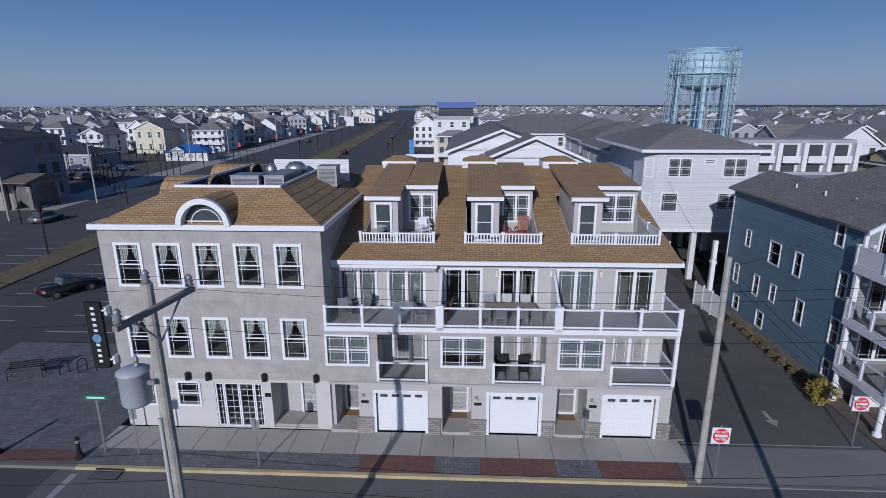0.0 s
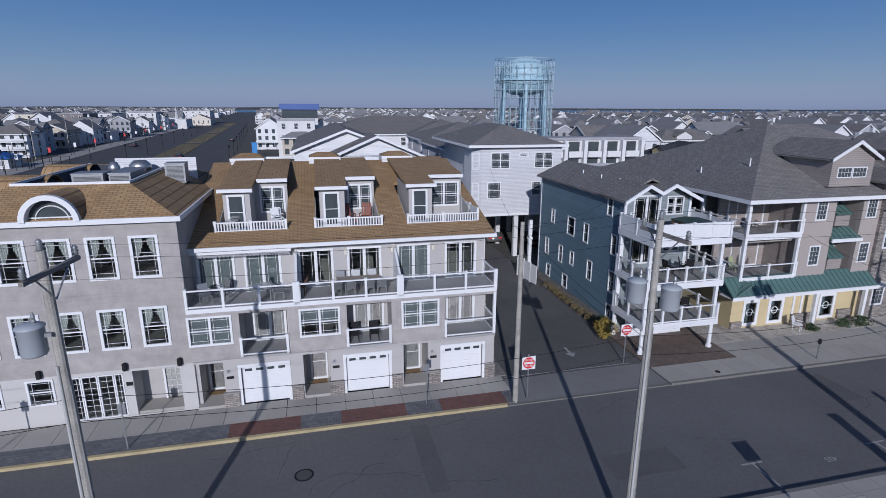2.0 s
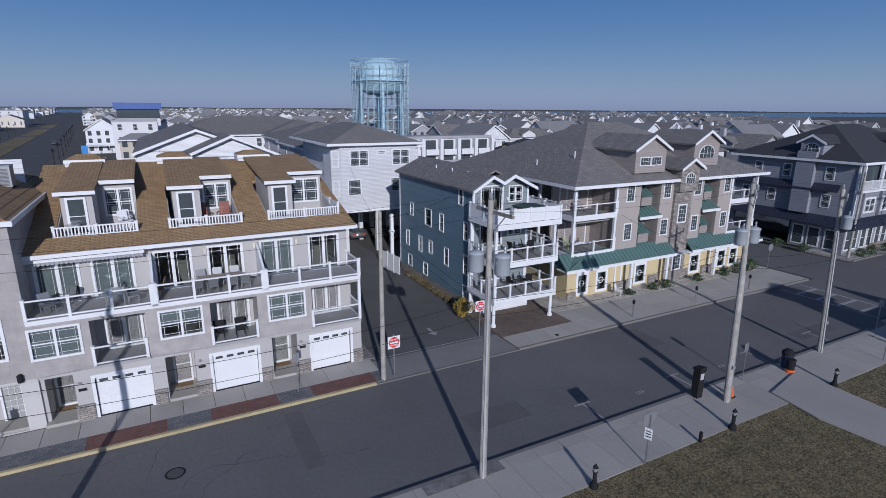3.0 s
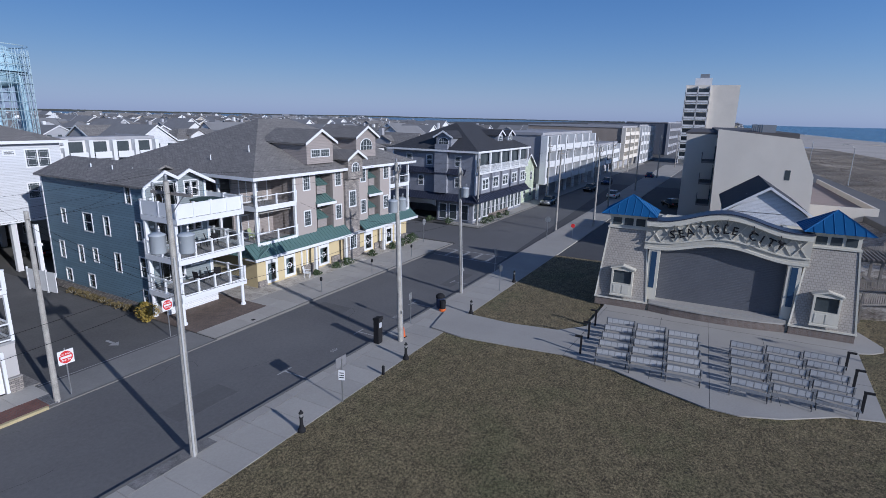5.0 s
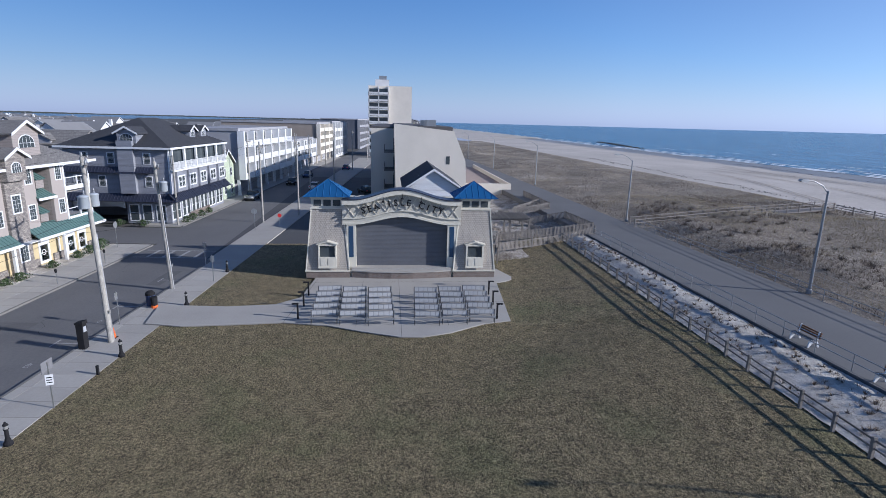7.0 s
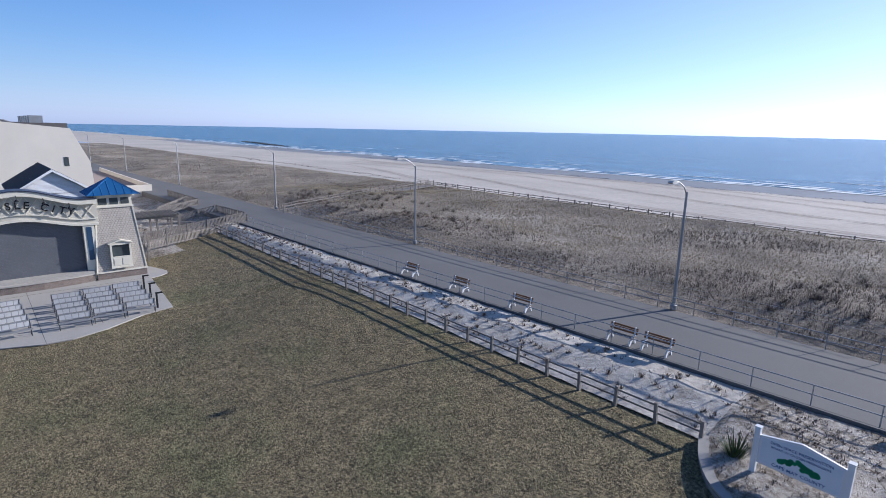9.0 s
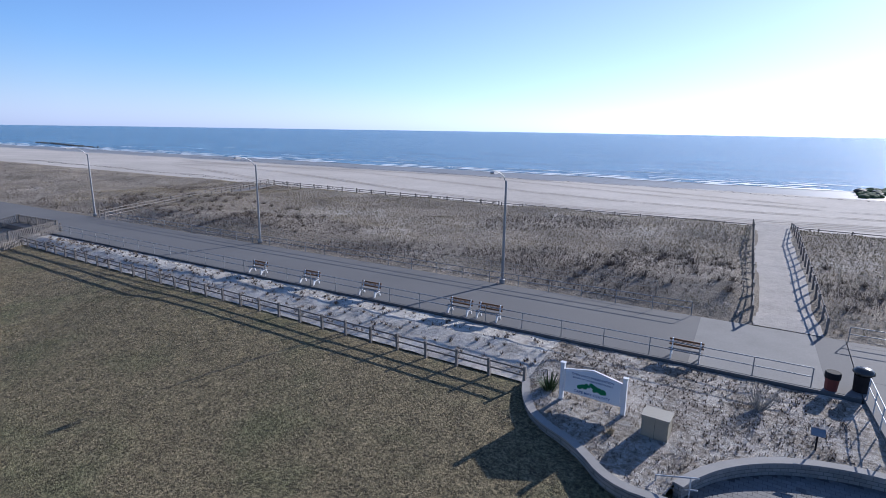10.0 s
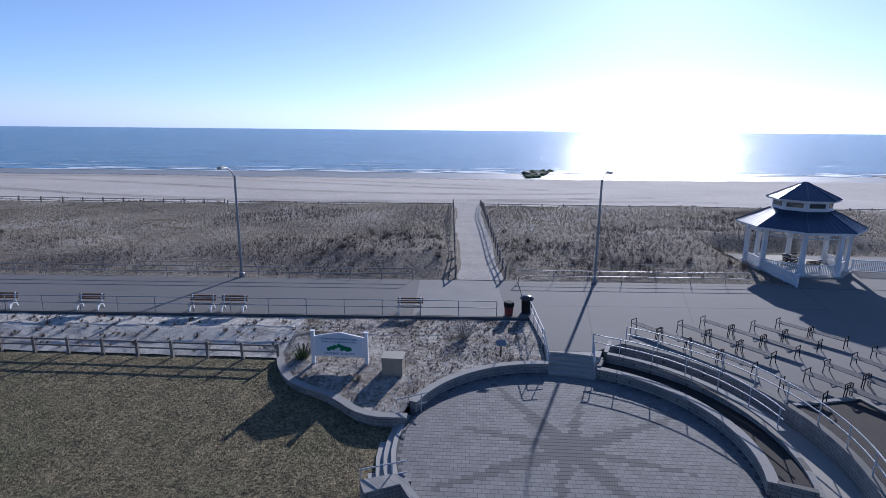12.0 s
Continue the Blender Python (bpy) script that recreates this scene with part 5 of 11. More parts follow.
# ---- the taupe shop building ----
def gable_dormer(parent, cx, y0, z0, w, h, wallm, roofm, depth, arched=False, win=(1.4, 0.7), m=None):
    """A gabled dormer that faces -y, its front at y0 and its foot at z0."""
    m = m or Matrix()
    r = w / 2
    pk = z0 + h + 0.55 * r
    bm = BM()
    box(bm, cx - r, cx + r, y0, y0 + depth, z0, z0 + h)
    prism(bm, [(cx - r, z0 + h), (cx, pk), (cx + r, z0 + h)], "y", y0, y0 + 0.1)
    part("dormer", bm, wallm, parent, "", m)
    bm = BM()
    o = 0.35
    prism(bm, [(cx - r - o, z0 + h - 0.55 * o), (cx, pk + 0.02), (cx + r + o, z0 + h - 0.55 * o), (cx + r + o, z0 + h - 0.55 * o + 0.14), (cx, pk + 0.17), (cx - r - o, z0 + h - 0.55 * o + 0.14)], "y", y0 - 0.3, y0 + depth)
    part("dormer_roof", bm, roofm, parent, "", m)
    bm = BM()
    prism(bm, [(cx - r - o - 0.04, z0 + h - 0.55 * o - 0.06), (cx, pk - 0.04), (cx + r + o + 0.04, z0 + h - 0.55 * o - 0.06), (cx + r + o + 0.04, z0 + h - 0.55 * o + 0.17), (cx, pk + 0.21), (cx - r - o - 0.04, z0 + h - 0.55 * o + 0.17)], "y", y0 - 0.36, y0 - 0.3)
    part("dormer_bargeboard", bm, WHITE, parent, "", m)
    if arched:
        n = 10
        rr = win[0] / 2
        for rad, mat, yy, nm in ((rr + 0.09, WHITE, y0 - 0.04, "arched_frame"), (rr, DARKGLASS, y0 - 0.055, "arched_pane")):
            bm = BM()
            prism(bm, [(cx - rad, z0 + h * 0.35)] + [(cx - rad * math.cos(math.pi * i / n), z0 + h * 0.35 + win[1] * 0.4 + rad * 0.75 * math.sin(math.pi * i / n)) for i in range(n + 1)] + [(cx + rad, z0 + h * 0.35)], "y", yy, y0 + 0.01)
            part(nm, bm, mat, parent, "", m)
        bm = BM()
        for i in range(-1, 2):
            box(bm, cx + i * rr * 0.5 - 0.015, cx + i * rr * 0.5 + 0.015, y0 - 0.065, y0 - 0.055, z0 + h * 0.35, z0 + h * 0.35 + win[1] * 0.4 + rr * 0.6)
        box(bm, cx - rr, cx + rr, y0 - 0.066, y0 - 0.056, z0 + h * 0.35 + win[1] * 0.4, z0 + h * 0.35 + win[1] * 0.4 + 0.03)
        part("glazing_bar", bm, WHITE, parent, "", m)
    else:
        for s in (-1, 1):
            window(parent, cx + s * win[0] * 0.52 - win[0] / 2, z0 + h * 0.3, win[0], win[1], m, "grid", 0.07, pane=DARKGLASS, y=y0)


def hip_roof(bm, x0, x1, y0, y1, z, slope_, over=0.5):
    x0, x1, y0, y1 = x0 - over, x1 + over, y0 - over, y1 + over
    hw = min(x1 - x0, y1 - y0) / 2
    zr = z + hw * slope_
    if x1 - x0 > y1 - y0:
        r = [(x0 + hw, (y0 + y1) / 2, zr), (x1 - hw, (y0 + y1) / 2, zr)]
        fs = ((0, 1, 5, 4), (1, 2, 5), (2, 3, 4, 5), (3, 0, 4))
    else:
        r = [((x0 + x1) / 2, y0 + hw, zr), ((x0 + x1) / 2, y1 - hw, zr)]
        fs = ((0, 1, 4), (1, 2, 5, 4), (2, 3, 5), (3, 0, 4, 5))
    q = [bm.verts.new(p) for p in [(x0, y0, z), (x1, y0, z), (x1, y1, z), (x0, y1, z)] + r]
    for f in fs:
        bm.faces.new([q[i] for i in f])
    bm.faces.new([q[i] for i in (3, 2, 1, 0)])
    return zr


def eave_band(parent, x0, x1, y0, y1, z, over=0.5, h=0.22, m=None):
    o = over
    part("eave_fascia", boxes((x0 - o - 0.05, x1 + o + 0.05, y0 - o - 0.05, y0 - o, z - h, z + 0.04), (x0 - o - 0.05, x1 + o + 0.05, y1 + o, y1 + o + 0.05, z - h, z + 0.04),
                              (x0 - o - 0.05, x0 - o, y0 - o, y1 + o, z - h, z + 0.04), (x1 + o, x1 + o + 0.05, y0 - o, y1 + o, z - h, z + 0.04)), WHITE, parent, "", m)


def seam_roof(parent, x0, x1, ylow, yhigh, zlow, zhigh, mat, name="metal_awning", step=0.42, m=None):
    """A standing-seam metal roof that falls towards -y."""
    n = max(1, round((x1 - x0) / step))
    prof = [(x1, -0.06), (x0, -0.06)]
    for i in range(n + 1):
        x = x0 + (x1 - x0) * i / n
        prof += [(max(x0, x - 0.02), 0.0), (max(x0, x - 0.02), 0.05), (min(x1, x + 0.02), 0.05), (min(x1, x + 0.02), 0.0)]
    prof = [p for i, p in enumerate(prof) if p != prof[i - 1]]
    run, rise = yhigh - ylow, zhigh - zlow
    bm = BM()
    prism(bm, prof, "y", 0, math.hypot(run, rise), pose(0, ylow, zlow, math.degrees(math.atan2(rise, run))))
    bmesh.ops.triangulate(bm, faces=[f for f in bm.faces if len(f.verts) > 4])
    return part(name, bm, mat, parent, "", m)


tan = thing("shop_building", ST @ pose(28.3, 25.2, 0), "taupe three-storey building with cream shopfronts and green metal awnings", "building")
W, D = 23.2, 19.0
# ground floor: cream shop walls with display windows
# teal for the panels added behind the shop glass, so the panes look less black
BACKDROP = surf("teal_backdrop", (0.20, 0.26, 0.28), 0.8, 0.2, 1.5, 8)
shops = [(0.95, 1.35), (3.1, 1.35), (7.6, 1.5), (14.8, 1.5), (18.8, 1.4), (20.6, 1.4)]
bm = BM()
wall(bm, 0, W, 0.1, 3.3, 0.3, 0.6, [(x + 0.06, x + w - 0.06, 0.35, 3.0) for x, w in shops])
part("shop_wall", bm, CREAM, tan)
for x, w in shops:
    window(tan, x, 0.3, w, 1.95, None, "single", 0.22, pane=GLASS, y=0.3, lab="white display window")
    window(tan, x, 2.25, w, 0.8, None, "grid", 0.2, pane=GLASS, y=0.3, lab="white transom window")
    bm = BM()
    for i in range(16):
        a, b = 6.28319 * i / 16, 6.28319 * (i + 1) / 16
        prism(bm, [(x + w / 2 + r * math.cos(t), 1.3 + r * math.sin(t)) for r, t in ((0.22, a), (0.28, a), (0.28, b), (0.22, b))], "y", 0.34, 0.345)
    part("window_emblem", bm, WHITE, tan)
    # added panel, not a shop fitting: lends the dark panes a lighter tone
    part("display_backing", boxes((x - 0.1, x + w + 0.1, 1.1, 1.16, 0.2, 3.2)), BACKDROP, tan, "added teal-grey panel that lightens the shop glass")
part("shop_side", boxes((0, 0.3, 0.6, D, 0.1, 3.3), (W - 0.3, W, 0.6, D, 0.1, 3.3), (0.3, W, D - 0.3, D, 0.1, 3.3)), CREAM, tan)
part("partition", boxes((0.3, W - 0.3, 5, 5.1, 0.1, 9.6), (0.3, W - 0.3, 0.6, 5, 3.3, 3.5), (0.3, W - 0.3, 0.6, 5, 6.4, 6.6)), INNER, tan)
for a, b, z in ((0, 0.9, 0.7), (5.2, 7.4, 0.9), (9.4, 10.6, 0.9), (13.5, 14.6, 0.9), (16.6, 18.6, 0.9), (22.1, W, 0.9)):
    part("stone_base", boxes((a, b, 0.12, 0.3, 0.1, z)), STONE, tan)
for x in (6.2, 10.6, 17.2):
    part("white_column", boxes((x - 0.12, x + 0.12, -0.75, -0.51, 0.15, 3.2)), WHITE, tan)
for x in (5.2, 5.9, 17.6):
    part("white_pilaster", boxes((x, x + 0.16, 0.22, 0.3, 0.2, 3.2)), WHITE, tan)
# stone tower bay
part("stone_bay", boxes((11.2, 13.4, -0.25, 0.6, 0.1, 10.1)), STONE, tan, "grey ledge-stone bay")
for z, h in ((1.2, 1.4), (5.6, 1.5)):
    window(tan, 11.7, z, 1.15, h + 0.2, None, "grid", 0.12, pane=DARKGLASS, y=-0.25)
gable_dormer(tan, 12.3, -0.68, 8.5, 2.3, 2.05, STONE, GREY_ROOF, 4.0, True, (1.0, 1.2))
# upper walls
segs = [(4.6, 7.2), (9.6, 11.2), (13.4, 15.2), (17.4, 19.2)]
for a, b in segs:
    part("upper_wall", boxes((a, b, 0.0, 0.3, 3.3, 9.6)), TAN_WALL, tan)
part("recess_wall", boxes((4.6, 19.2, 1.5, 1.7, 3.3, 9.6)), TAN_SIDING, tan)
for x, y in ((4.6, 3.0), (19.0, 3.0), (7.0, 1.5), (9.6, 1.5), (15.0, 1.5), (17.4, 1.5)):
    part("recess_cheek", boxes((x, x + 0.2, 0.3, y, 3.3, 9.6)), TAN_SIDING, tan)
for x in (5.5, 9.9, 13.9, 18.0):
    for z in (4.6, 7.9):
        window(tan, x, z, 0.95, 1.5, None, "grid", 0.1, pane=DARKGLASS)
for x in (8.1, 16.0):
    for z in (5.0, 8.2):
        window(tan, x, z, 0.9, 1.3, None, "grid", 0.1, pane=DARKGLASS, y=1.5)
for x0, x1 in ((7.2, 9.6), (15.2, 17.4)):
    seam_roof(tan, x0 - 0.1, x1 + 0.1, -0.25, 1.5, 6.5, 7.6, GREEN_METAL)
    part("awning_fascia", boxes((x0 - 0.15, x1 + 0.15, -0.32, -0.25, 6.3, 6.55)), WHITE, tan)
    for z in (4.3, 7.5):
        part("bump_out", boxes((x0 + 0.25, x1 - 0.9, 0.1, 1.5, z - 0.1, z + 0.7)), TAN_SIDING, tan)
        seam_roof(tan, x0 + 0.15, x1 - 0.8, -0.05, 1.5, z + 0.75, z + 1.6, GREEN_METAL, "small_awning")
for a, b in ((-1.2, 11.2), (13.4, W + 0.4)):
    seam_roof(tan, a, b, -1.0, 0.25, 3.05, 4.1, GREEN_METAL)
    part("awning_fascia", boxes((a - 0.05, b + 0.05, -1.08, -1.0, 2.85, 3.1)), WHITE, tan)
part("soffit", boxes((-1.2, W + 0.4, -1.0, 0.3, 2.9, 2.96)), WHITE, tan)
seam_roof(tan, -9.0, 1.0, -1.0, 0.3, 3.05, 3.9, GREEN_METAL, "side_awning", m=pose(0, 0, 0, 0, 0, -90))
# corner porches
for x0, x1 in ((0.0, 4.6), (19.2, W)):
    for z in (3.75, 6.85):
        part("porch_deck", boxes((x0, x1, 0, 3.2, z, z + 0.2)), surf("porch_floor", (0.34, 0.33, 0.33), 0.8), tan)
        part("porch_fascia", boxes((x0 - 0.05, x1, -0.06, 0, z - 0.1, z + 0.3)), WHITE, tan)
        railing(tan, x0, x1, 1.0, None, 2, "glass", WHITE, z + 0.2)
    part("porch_back", boxes((x0 + 0.2, x1, 3.0, 3.2, 3.3, 9.6)), TAN_SIDING, tan)
    part("porch_post", boxes((x0 - 0.02, x0 + 0.2, -0.02, 0.2, 3.4, 9.6), (x1 - 0.2, x1, -0.02, 0.2, 3.4, 9.6)), WHITE, tan)
    for z in (3.95, 7.05):
        window(tan, x0 + 0.9, z, 1.7, 2.1, None, "slider", 0.1, pane=GLASS, y=3.0)
        window(tan, x0 + 2.9, z, 1.2, 2.1, None, "single", 0.1, pane=GLASS, y=3.0)
SIDE = pose(0, 0, 0, 0, 0, -90)
for z in (3.75, 6.85):
    railing(tan, -9.0, 0, 1.0, SIDE, 5, "glass", WHITE, z + 0.2)
    part("gallery_deck", boxes((0, 3.2, 3.2, 9, z, z + 0.2), (-0.05, 0, 0, 9, z - 0.1, z + 0.3)), WHITE, tan)
part("gallery_wall", boxes((3.0, 3.2, 3.2, 9.0, 3.3, 9.6), (0, 0.25, 9, D, 3.3, 9.6), (0, 3.2, 9, 9.2, 3.3, 9.6), (W - 0.25, W, 3.2, D, 3.3, 9.6), (0, W, D - 0.25, D, 3.3, 9.6)), TAN_SIDING, tan)
part("gallery_post", boxes((-0.02, 0.18, 8.8, 9.0, 3.4, 9.6), (-0.02, 0.18, 4.4, 4.6, 3.4, 9.6)), WHITE, tan)
for z in (4.1, 7.2):
    window(tan, -6.2, z + 0.6, 1.1, 1.4, pose(3.0, 0, 0, 0, 0, -90), "single", 0.1, pane=DARKGLASS)
    window(tan, -8.4, z, 1.0, 2.0, pose(3.0, 0, 0, 0, 0, -90), "single", 0.1, pane=DARKGLASS)
bm = BM()
hip_roof(bm, 0, W, 0, D, 9.6, 0.45, 0.6)
part("roof", bm, GREY_ROOF, tan)
eave_band(tan, 0, W, 0, D, 9.6, 0.6)
gable_dormer(tan, 8.3, 0.3, 10.2, 3.6, 2.0, TAN_SIDING, GREY_ROOF, 5.5, False, (1.25, 0.75))
gable_dormer(tan, 16.3, 1.0, 10.4, 3.4, 2.1, TAN_SIDING, GREY_ROOF, 5.5, True, (1.9, 1.0))
bm = BM()
for y, x in ((4, 3.2), (7, 1.5)):
    tube(bm, (x, y, 10.5), (x, y, 11.9 if x > 2 else 11.0), 0.05)
part("vent_pipe", bm, WHITE, tan)


def simple_house(name, m, W, D, H, wallm, roofm, label, rows=3, cols=3, roof="hip", slope_=0.45, porch=False, cat="house", side_cols=2, wz=None, z0=0.0, trim=True):
    """A house block: walls, windows on the front and the left side, a roof with fascia."""
    t = thing(name, m, label, cat)
    part("wall", boxes((0, W, 0, D, z0, H)), wallm, t)
    fh = (H - z0) / rows
    for r in range(rows):
        for c in range(cols):
            w = min(1.1, W / cols * 0.5)
            window(t, W * (c + 0.5) / cols - w / 2, z0 + fh * r + fh * 0.3, w, fh * 0.52, None, "hung", 0.09, pane=DARKGLASS)
        for c in range(side_cols):
            w = min(1.0, D / max(1, side_cols) * 0.4)
            window(t, -D * (c + 0.5) / side_cols - w / 2, z0 + fh * r + fh * 0.3, w, fh * 0.5, pose(0, 0, 0, 0, 0, -90), "hung", 0.09, pane=DARKGLASS)
    bm = BM()
    if roof == "hip":
        hip_roof(bm, 0, W, 0, D, H, slope_)
        eave_band(t, 0, W, 0, D, H)
    elif roof == "flat":
        for q in ((-0.1, W + 0.1, -0.1, 0.15), (-0.1, W + 0.1, D - 0.15, D + 0.1), (-0.1, 0.15, 0.15, D - 0.15), (W - 0.15, W + 0.1, 0.15, D - 0.15)):
            box(bm, *q, H, H + 0.45)
        box(bm, 0.15, W - 0.15, 0.15, D - 0.15, H, H + 0.12)
    elif roof == "gable_x":
        pk = H + D / 2 * slope_
        prism(bm, [(-0.4, H - 0.1), (D / 2, pk), (D + 0.4, H - 0.1), (D + 0.4, H + 0.06), (D / 2, pk + 0.18), (-0.4, H + 0.06)], "x", -0.4, W + 0.4)
        part("gable_wall", gable_mesh(D, H, pk, W), wallm, t)
    else:
        pk = H + W / 2 * slope_
        prism(bm, [(-0.4, H - 0.1), (W / 2, pk), (W + 0.4, H - 0.1), (W + 0.4, H + 0.06), (W / 2, pk + 0.18), (-0.4, H + 0.06)], "y", -0.4, D + 0.4)
        g = BM()
        prism(g, [(0, H - 0.05), (W / 2, pk - 0.05), (W, H - 0.05)], "y", 0.0, D)
        part("gable_wall", g, wallm, t)
        bb = BM()
        prism(bb, [(-0.45, H - 0.16), (W / 2, pk - 0.06), (W + 0.45, H - 0.16), (W + 0.45, H + 0.08), (W / 2, pk + 0.22), (-0.45, H + 0.08)], "y", -0.47, -0.4)
        part("bargeboard", bb, WHITE, t)
    part("roof", bm, roofm, t)
    return t


def gable_mesh(D, H, pk, W):
    g = BM()
    prism(g, [(0, H - 0.05), (D / 2, pk - 0.05), (D, H - 0.05)], "x", 0.0, W)
    return g


# ---- the slate-blue corner building ----
nav = thing("slate_building", ST @ pose(64.5, 22.6, 0), "slate-sided three-storey corner building with navy metal awnings", "building")
W, D = 19.0, 13.6
part("wall", boxes((0, W, 0.0, D, 3.3, 10.2)), NAVY_SIDING, nav)
part("ground_wall", boxes((0.3, W, 0.4, 6.2, 0.1, 3.3), (6, W, 6.2, D, 0.1, 3.3), (0, 6, D - 0.4, D, 0.1, 3.3)), NAVY_SIDING, nav)
part("passage", boxes((0.2, 6, 6.25, D - 0.4, 0.1, 0.14)), ASPHALT, nav)
bm = BM()
arch = [(-6.4 - 6.6 * i / 12, 2.15 + 0.75 * math.sin(math.pi * i / 12)) for i in range(13)]
prism(bm, [(-6.4, 3.3), *arch, (-13.0, 3.3)], "y", 0.1, 0.4, pose(0, 0, 0, 0, 0, -90))
bmesh.ops.triangulate(bm, faces=[f for f in bm.faces if len(f.verts) > 4])
bmesh.ops.recalc_face_normals(bm, faces=bm.faces)
part("carport_arch", bm, WHITE, nav, "white segmental arch over the carport")
part("side_bay", boxes((-0.5, 0, 4.3, 6.3, 4.2, 11.0)), NAVY_SIDING, nav)
for k in range(6):
    x = 0.5 + 3.1 * k
    window(nav, x, 0.5, 1.2, 2.4, None, "single", 0.16, pane=DARKGLASS, y=0.4)
    window(nav, x + 1.35, 0.5, 1.2, 2.4, None, "single", 0.16, pane=DARKGLASS, y=0.4)
part("brick_base", boxes((5.5, 13, 0.3, 0.4, 0.1, 0.8)), BRICKBASE, nav)
seam_roof(nav, -0.8, W + 0.4, -0.9, 0.05, 3.2, 4.2, NAVY_METAL)
seam_roof(nav, -D, 0.8, -0.9, 0.05, 3.2, 4.2, NAVY_METAL, "side_awning", m=pose(0, 0, 0, 0, 0, -90))
seam_roof(nav, -D, -1.5, -0.6, 0.05, 6.9, 7.7, NAVY_METAL, "side_awning_upper", m=pose(0, 0, 0, 0, 0, -90))
for y, z in ((2.4, 8.0), (7.0, 8.0), (10.4, 8.0), (2.4, 5.0), (8.4, 5.0), (11.6, 5.0)):
    window(nav, -y - 0.9, z, 1.0, 1.5, pose(0, 0, 0, 0, 0, -90), "hung", 0.1, pane=DARKGLASS)
for y in (0.9, 2.7, 4.4):
    window(nav, -y - 1.5, 0.4, 1.35, 2.3, pose(0.3, 0, 0, 0, 0, -90), "single", 0.14, pane=DARKGLASS)
for k in range(5):
    part("oriel", boxes((1.3 + 3.65 * k, 3.9 + 3.65 * k, -0.3, 0, 4.3, 6.95)), NAVY_SIDING, nav)
    window(nav, 1.5 + 3.65 * k, 4.75, 2.2, 1.7, None, "pair", 0.2, pane=DARKGLASS, y=-0.3)
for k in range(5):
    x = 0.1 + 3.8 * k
    # flat dark sheet stands in for the loggia's glass and its shaded depth
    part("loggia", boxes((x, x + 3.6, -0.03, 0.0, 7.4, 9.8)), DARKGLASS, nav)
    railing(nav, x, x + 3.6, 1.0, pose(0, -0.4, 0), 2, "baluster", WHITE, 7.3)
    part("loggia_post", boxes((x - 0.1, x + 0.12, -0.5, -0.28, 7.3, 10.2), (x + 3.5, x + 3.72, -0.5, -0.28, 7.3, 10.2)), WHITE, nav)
part("loggia_deck", boxes((-0.2, W + 0.1, -0.55, 0, 7.05, 7.3)), WHITE, nav)
part("corner_post", boxes((-0.1, 0.15, -0.1, 0.1, 3.3, 10.2), (-0.05, 0.1, D - 0.1, D + 0.05, 3.3, 10.2)), WHITE, nav)
bm = BM()
hip_roof(bm, 0, W, 0, D, 10.2, 0.5, 0.6)
part("roof", bm, DARK_ROOF, nav)
eave_band(nav, 0, W, 0, D, 10.2, 0.6)
gable_dormer(nav, 11.5, 1.5, 10.9, 2.0, 1.3, NAVY_SIDING, DARK_ROOF, 4, True, (1.2, 0.6))
gable_dormer(nav, 15.5, 1.5, 10.9, 2.0, 1.3, NAVY_SIDING, DARK_ROOF, 4, True, (1.2, 0.6))
gable_dormer(nav, -5.3, 0.3, 10.5, 2.4, 1.5, NAVY_SIDING, DARK_ROOF, 4, True, (1.5, 0.7), pose(0, 0, 0, 0, 0, -90))

simple_house("green_gable_house", ST @ pose(86.5, 24.2, 0), 6.2, 14, 6.0, GREENY, GREY_ROOF, "small pale green gabled house", 2, 2, "gable", 0.8)

# ---- white and brown apartment blocks down the street ----
def condo(name, m, W, D, H, z0, wallm, label, bays, floors, white=WHITE, roofm=GREYWALL):
    t = thing(name, m, label, "apartment building")
    part("wall", boxes((0, W, 0, D, z0, H)), wallm, t)
    part("roof_parapet", boxes((-0.2, W + 0.2, -0.2, 0.2, H, H + 0.5), (-0.2, 0.2, 0.2, D, H, H + 0.5), (W - 0.2, W + 0.2, 0.2, D, H, H + 0.5), (0.2, W - 0.2, 0.2, D, H, H + 0.1)), roofm, t)
    fh = (H - z0) / floors
    bw = W / bays
    for f in range(floors):
        z = z0 + f * fh
        for b in range(bays):
            x = b * bw
            # no recess is cut: a dark sheet paints the balcony's shade and its doors
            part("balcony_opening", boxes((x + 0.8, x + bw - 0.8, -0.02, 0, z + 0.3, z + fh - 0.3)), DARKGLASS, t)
            bl = part("balcony", boxes((x + 0.6, x + bw - 0.6, -1.1, 0, z + 0.02, z + 0.2), (x + 0.6, x + bw - 0.6, -1.1, -1.0, z + 0.2, z + 1.15)), white, t)
    for b in range(bays + 1):
        part("pilaster", boxes((b * bw - 0.35, b * bw + 0.35, -1.2, 0, z0, H)), white, t)
    if z0 > 0:
        part("base", boxes((0.5, W - 0.5, 1.5, D, 0, z0)), GREYWALL, t)
        for b in range(bays + 1):
            part("pier", boxes((b * bw - 0.25, b * bw + 0.25, 0, 0.5, 0, z0)), white, t)
    return t


condo("white_apartment_building", ST @ pose(93, 23.2, 0), 35, 16, 11.8, 3.0, GREYWALL, "white four-storey apartment block with balconies", 6, 3)
condo("beige_apartment_building", ST @ pose(131, 24.5, 0), 34, 16, 8.2, 3.0, PALEWALL, "low pale apartment block with roof deck", 4, 2)
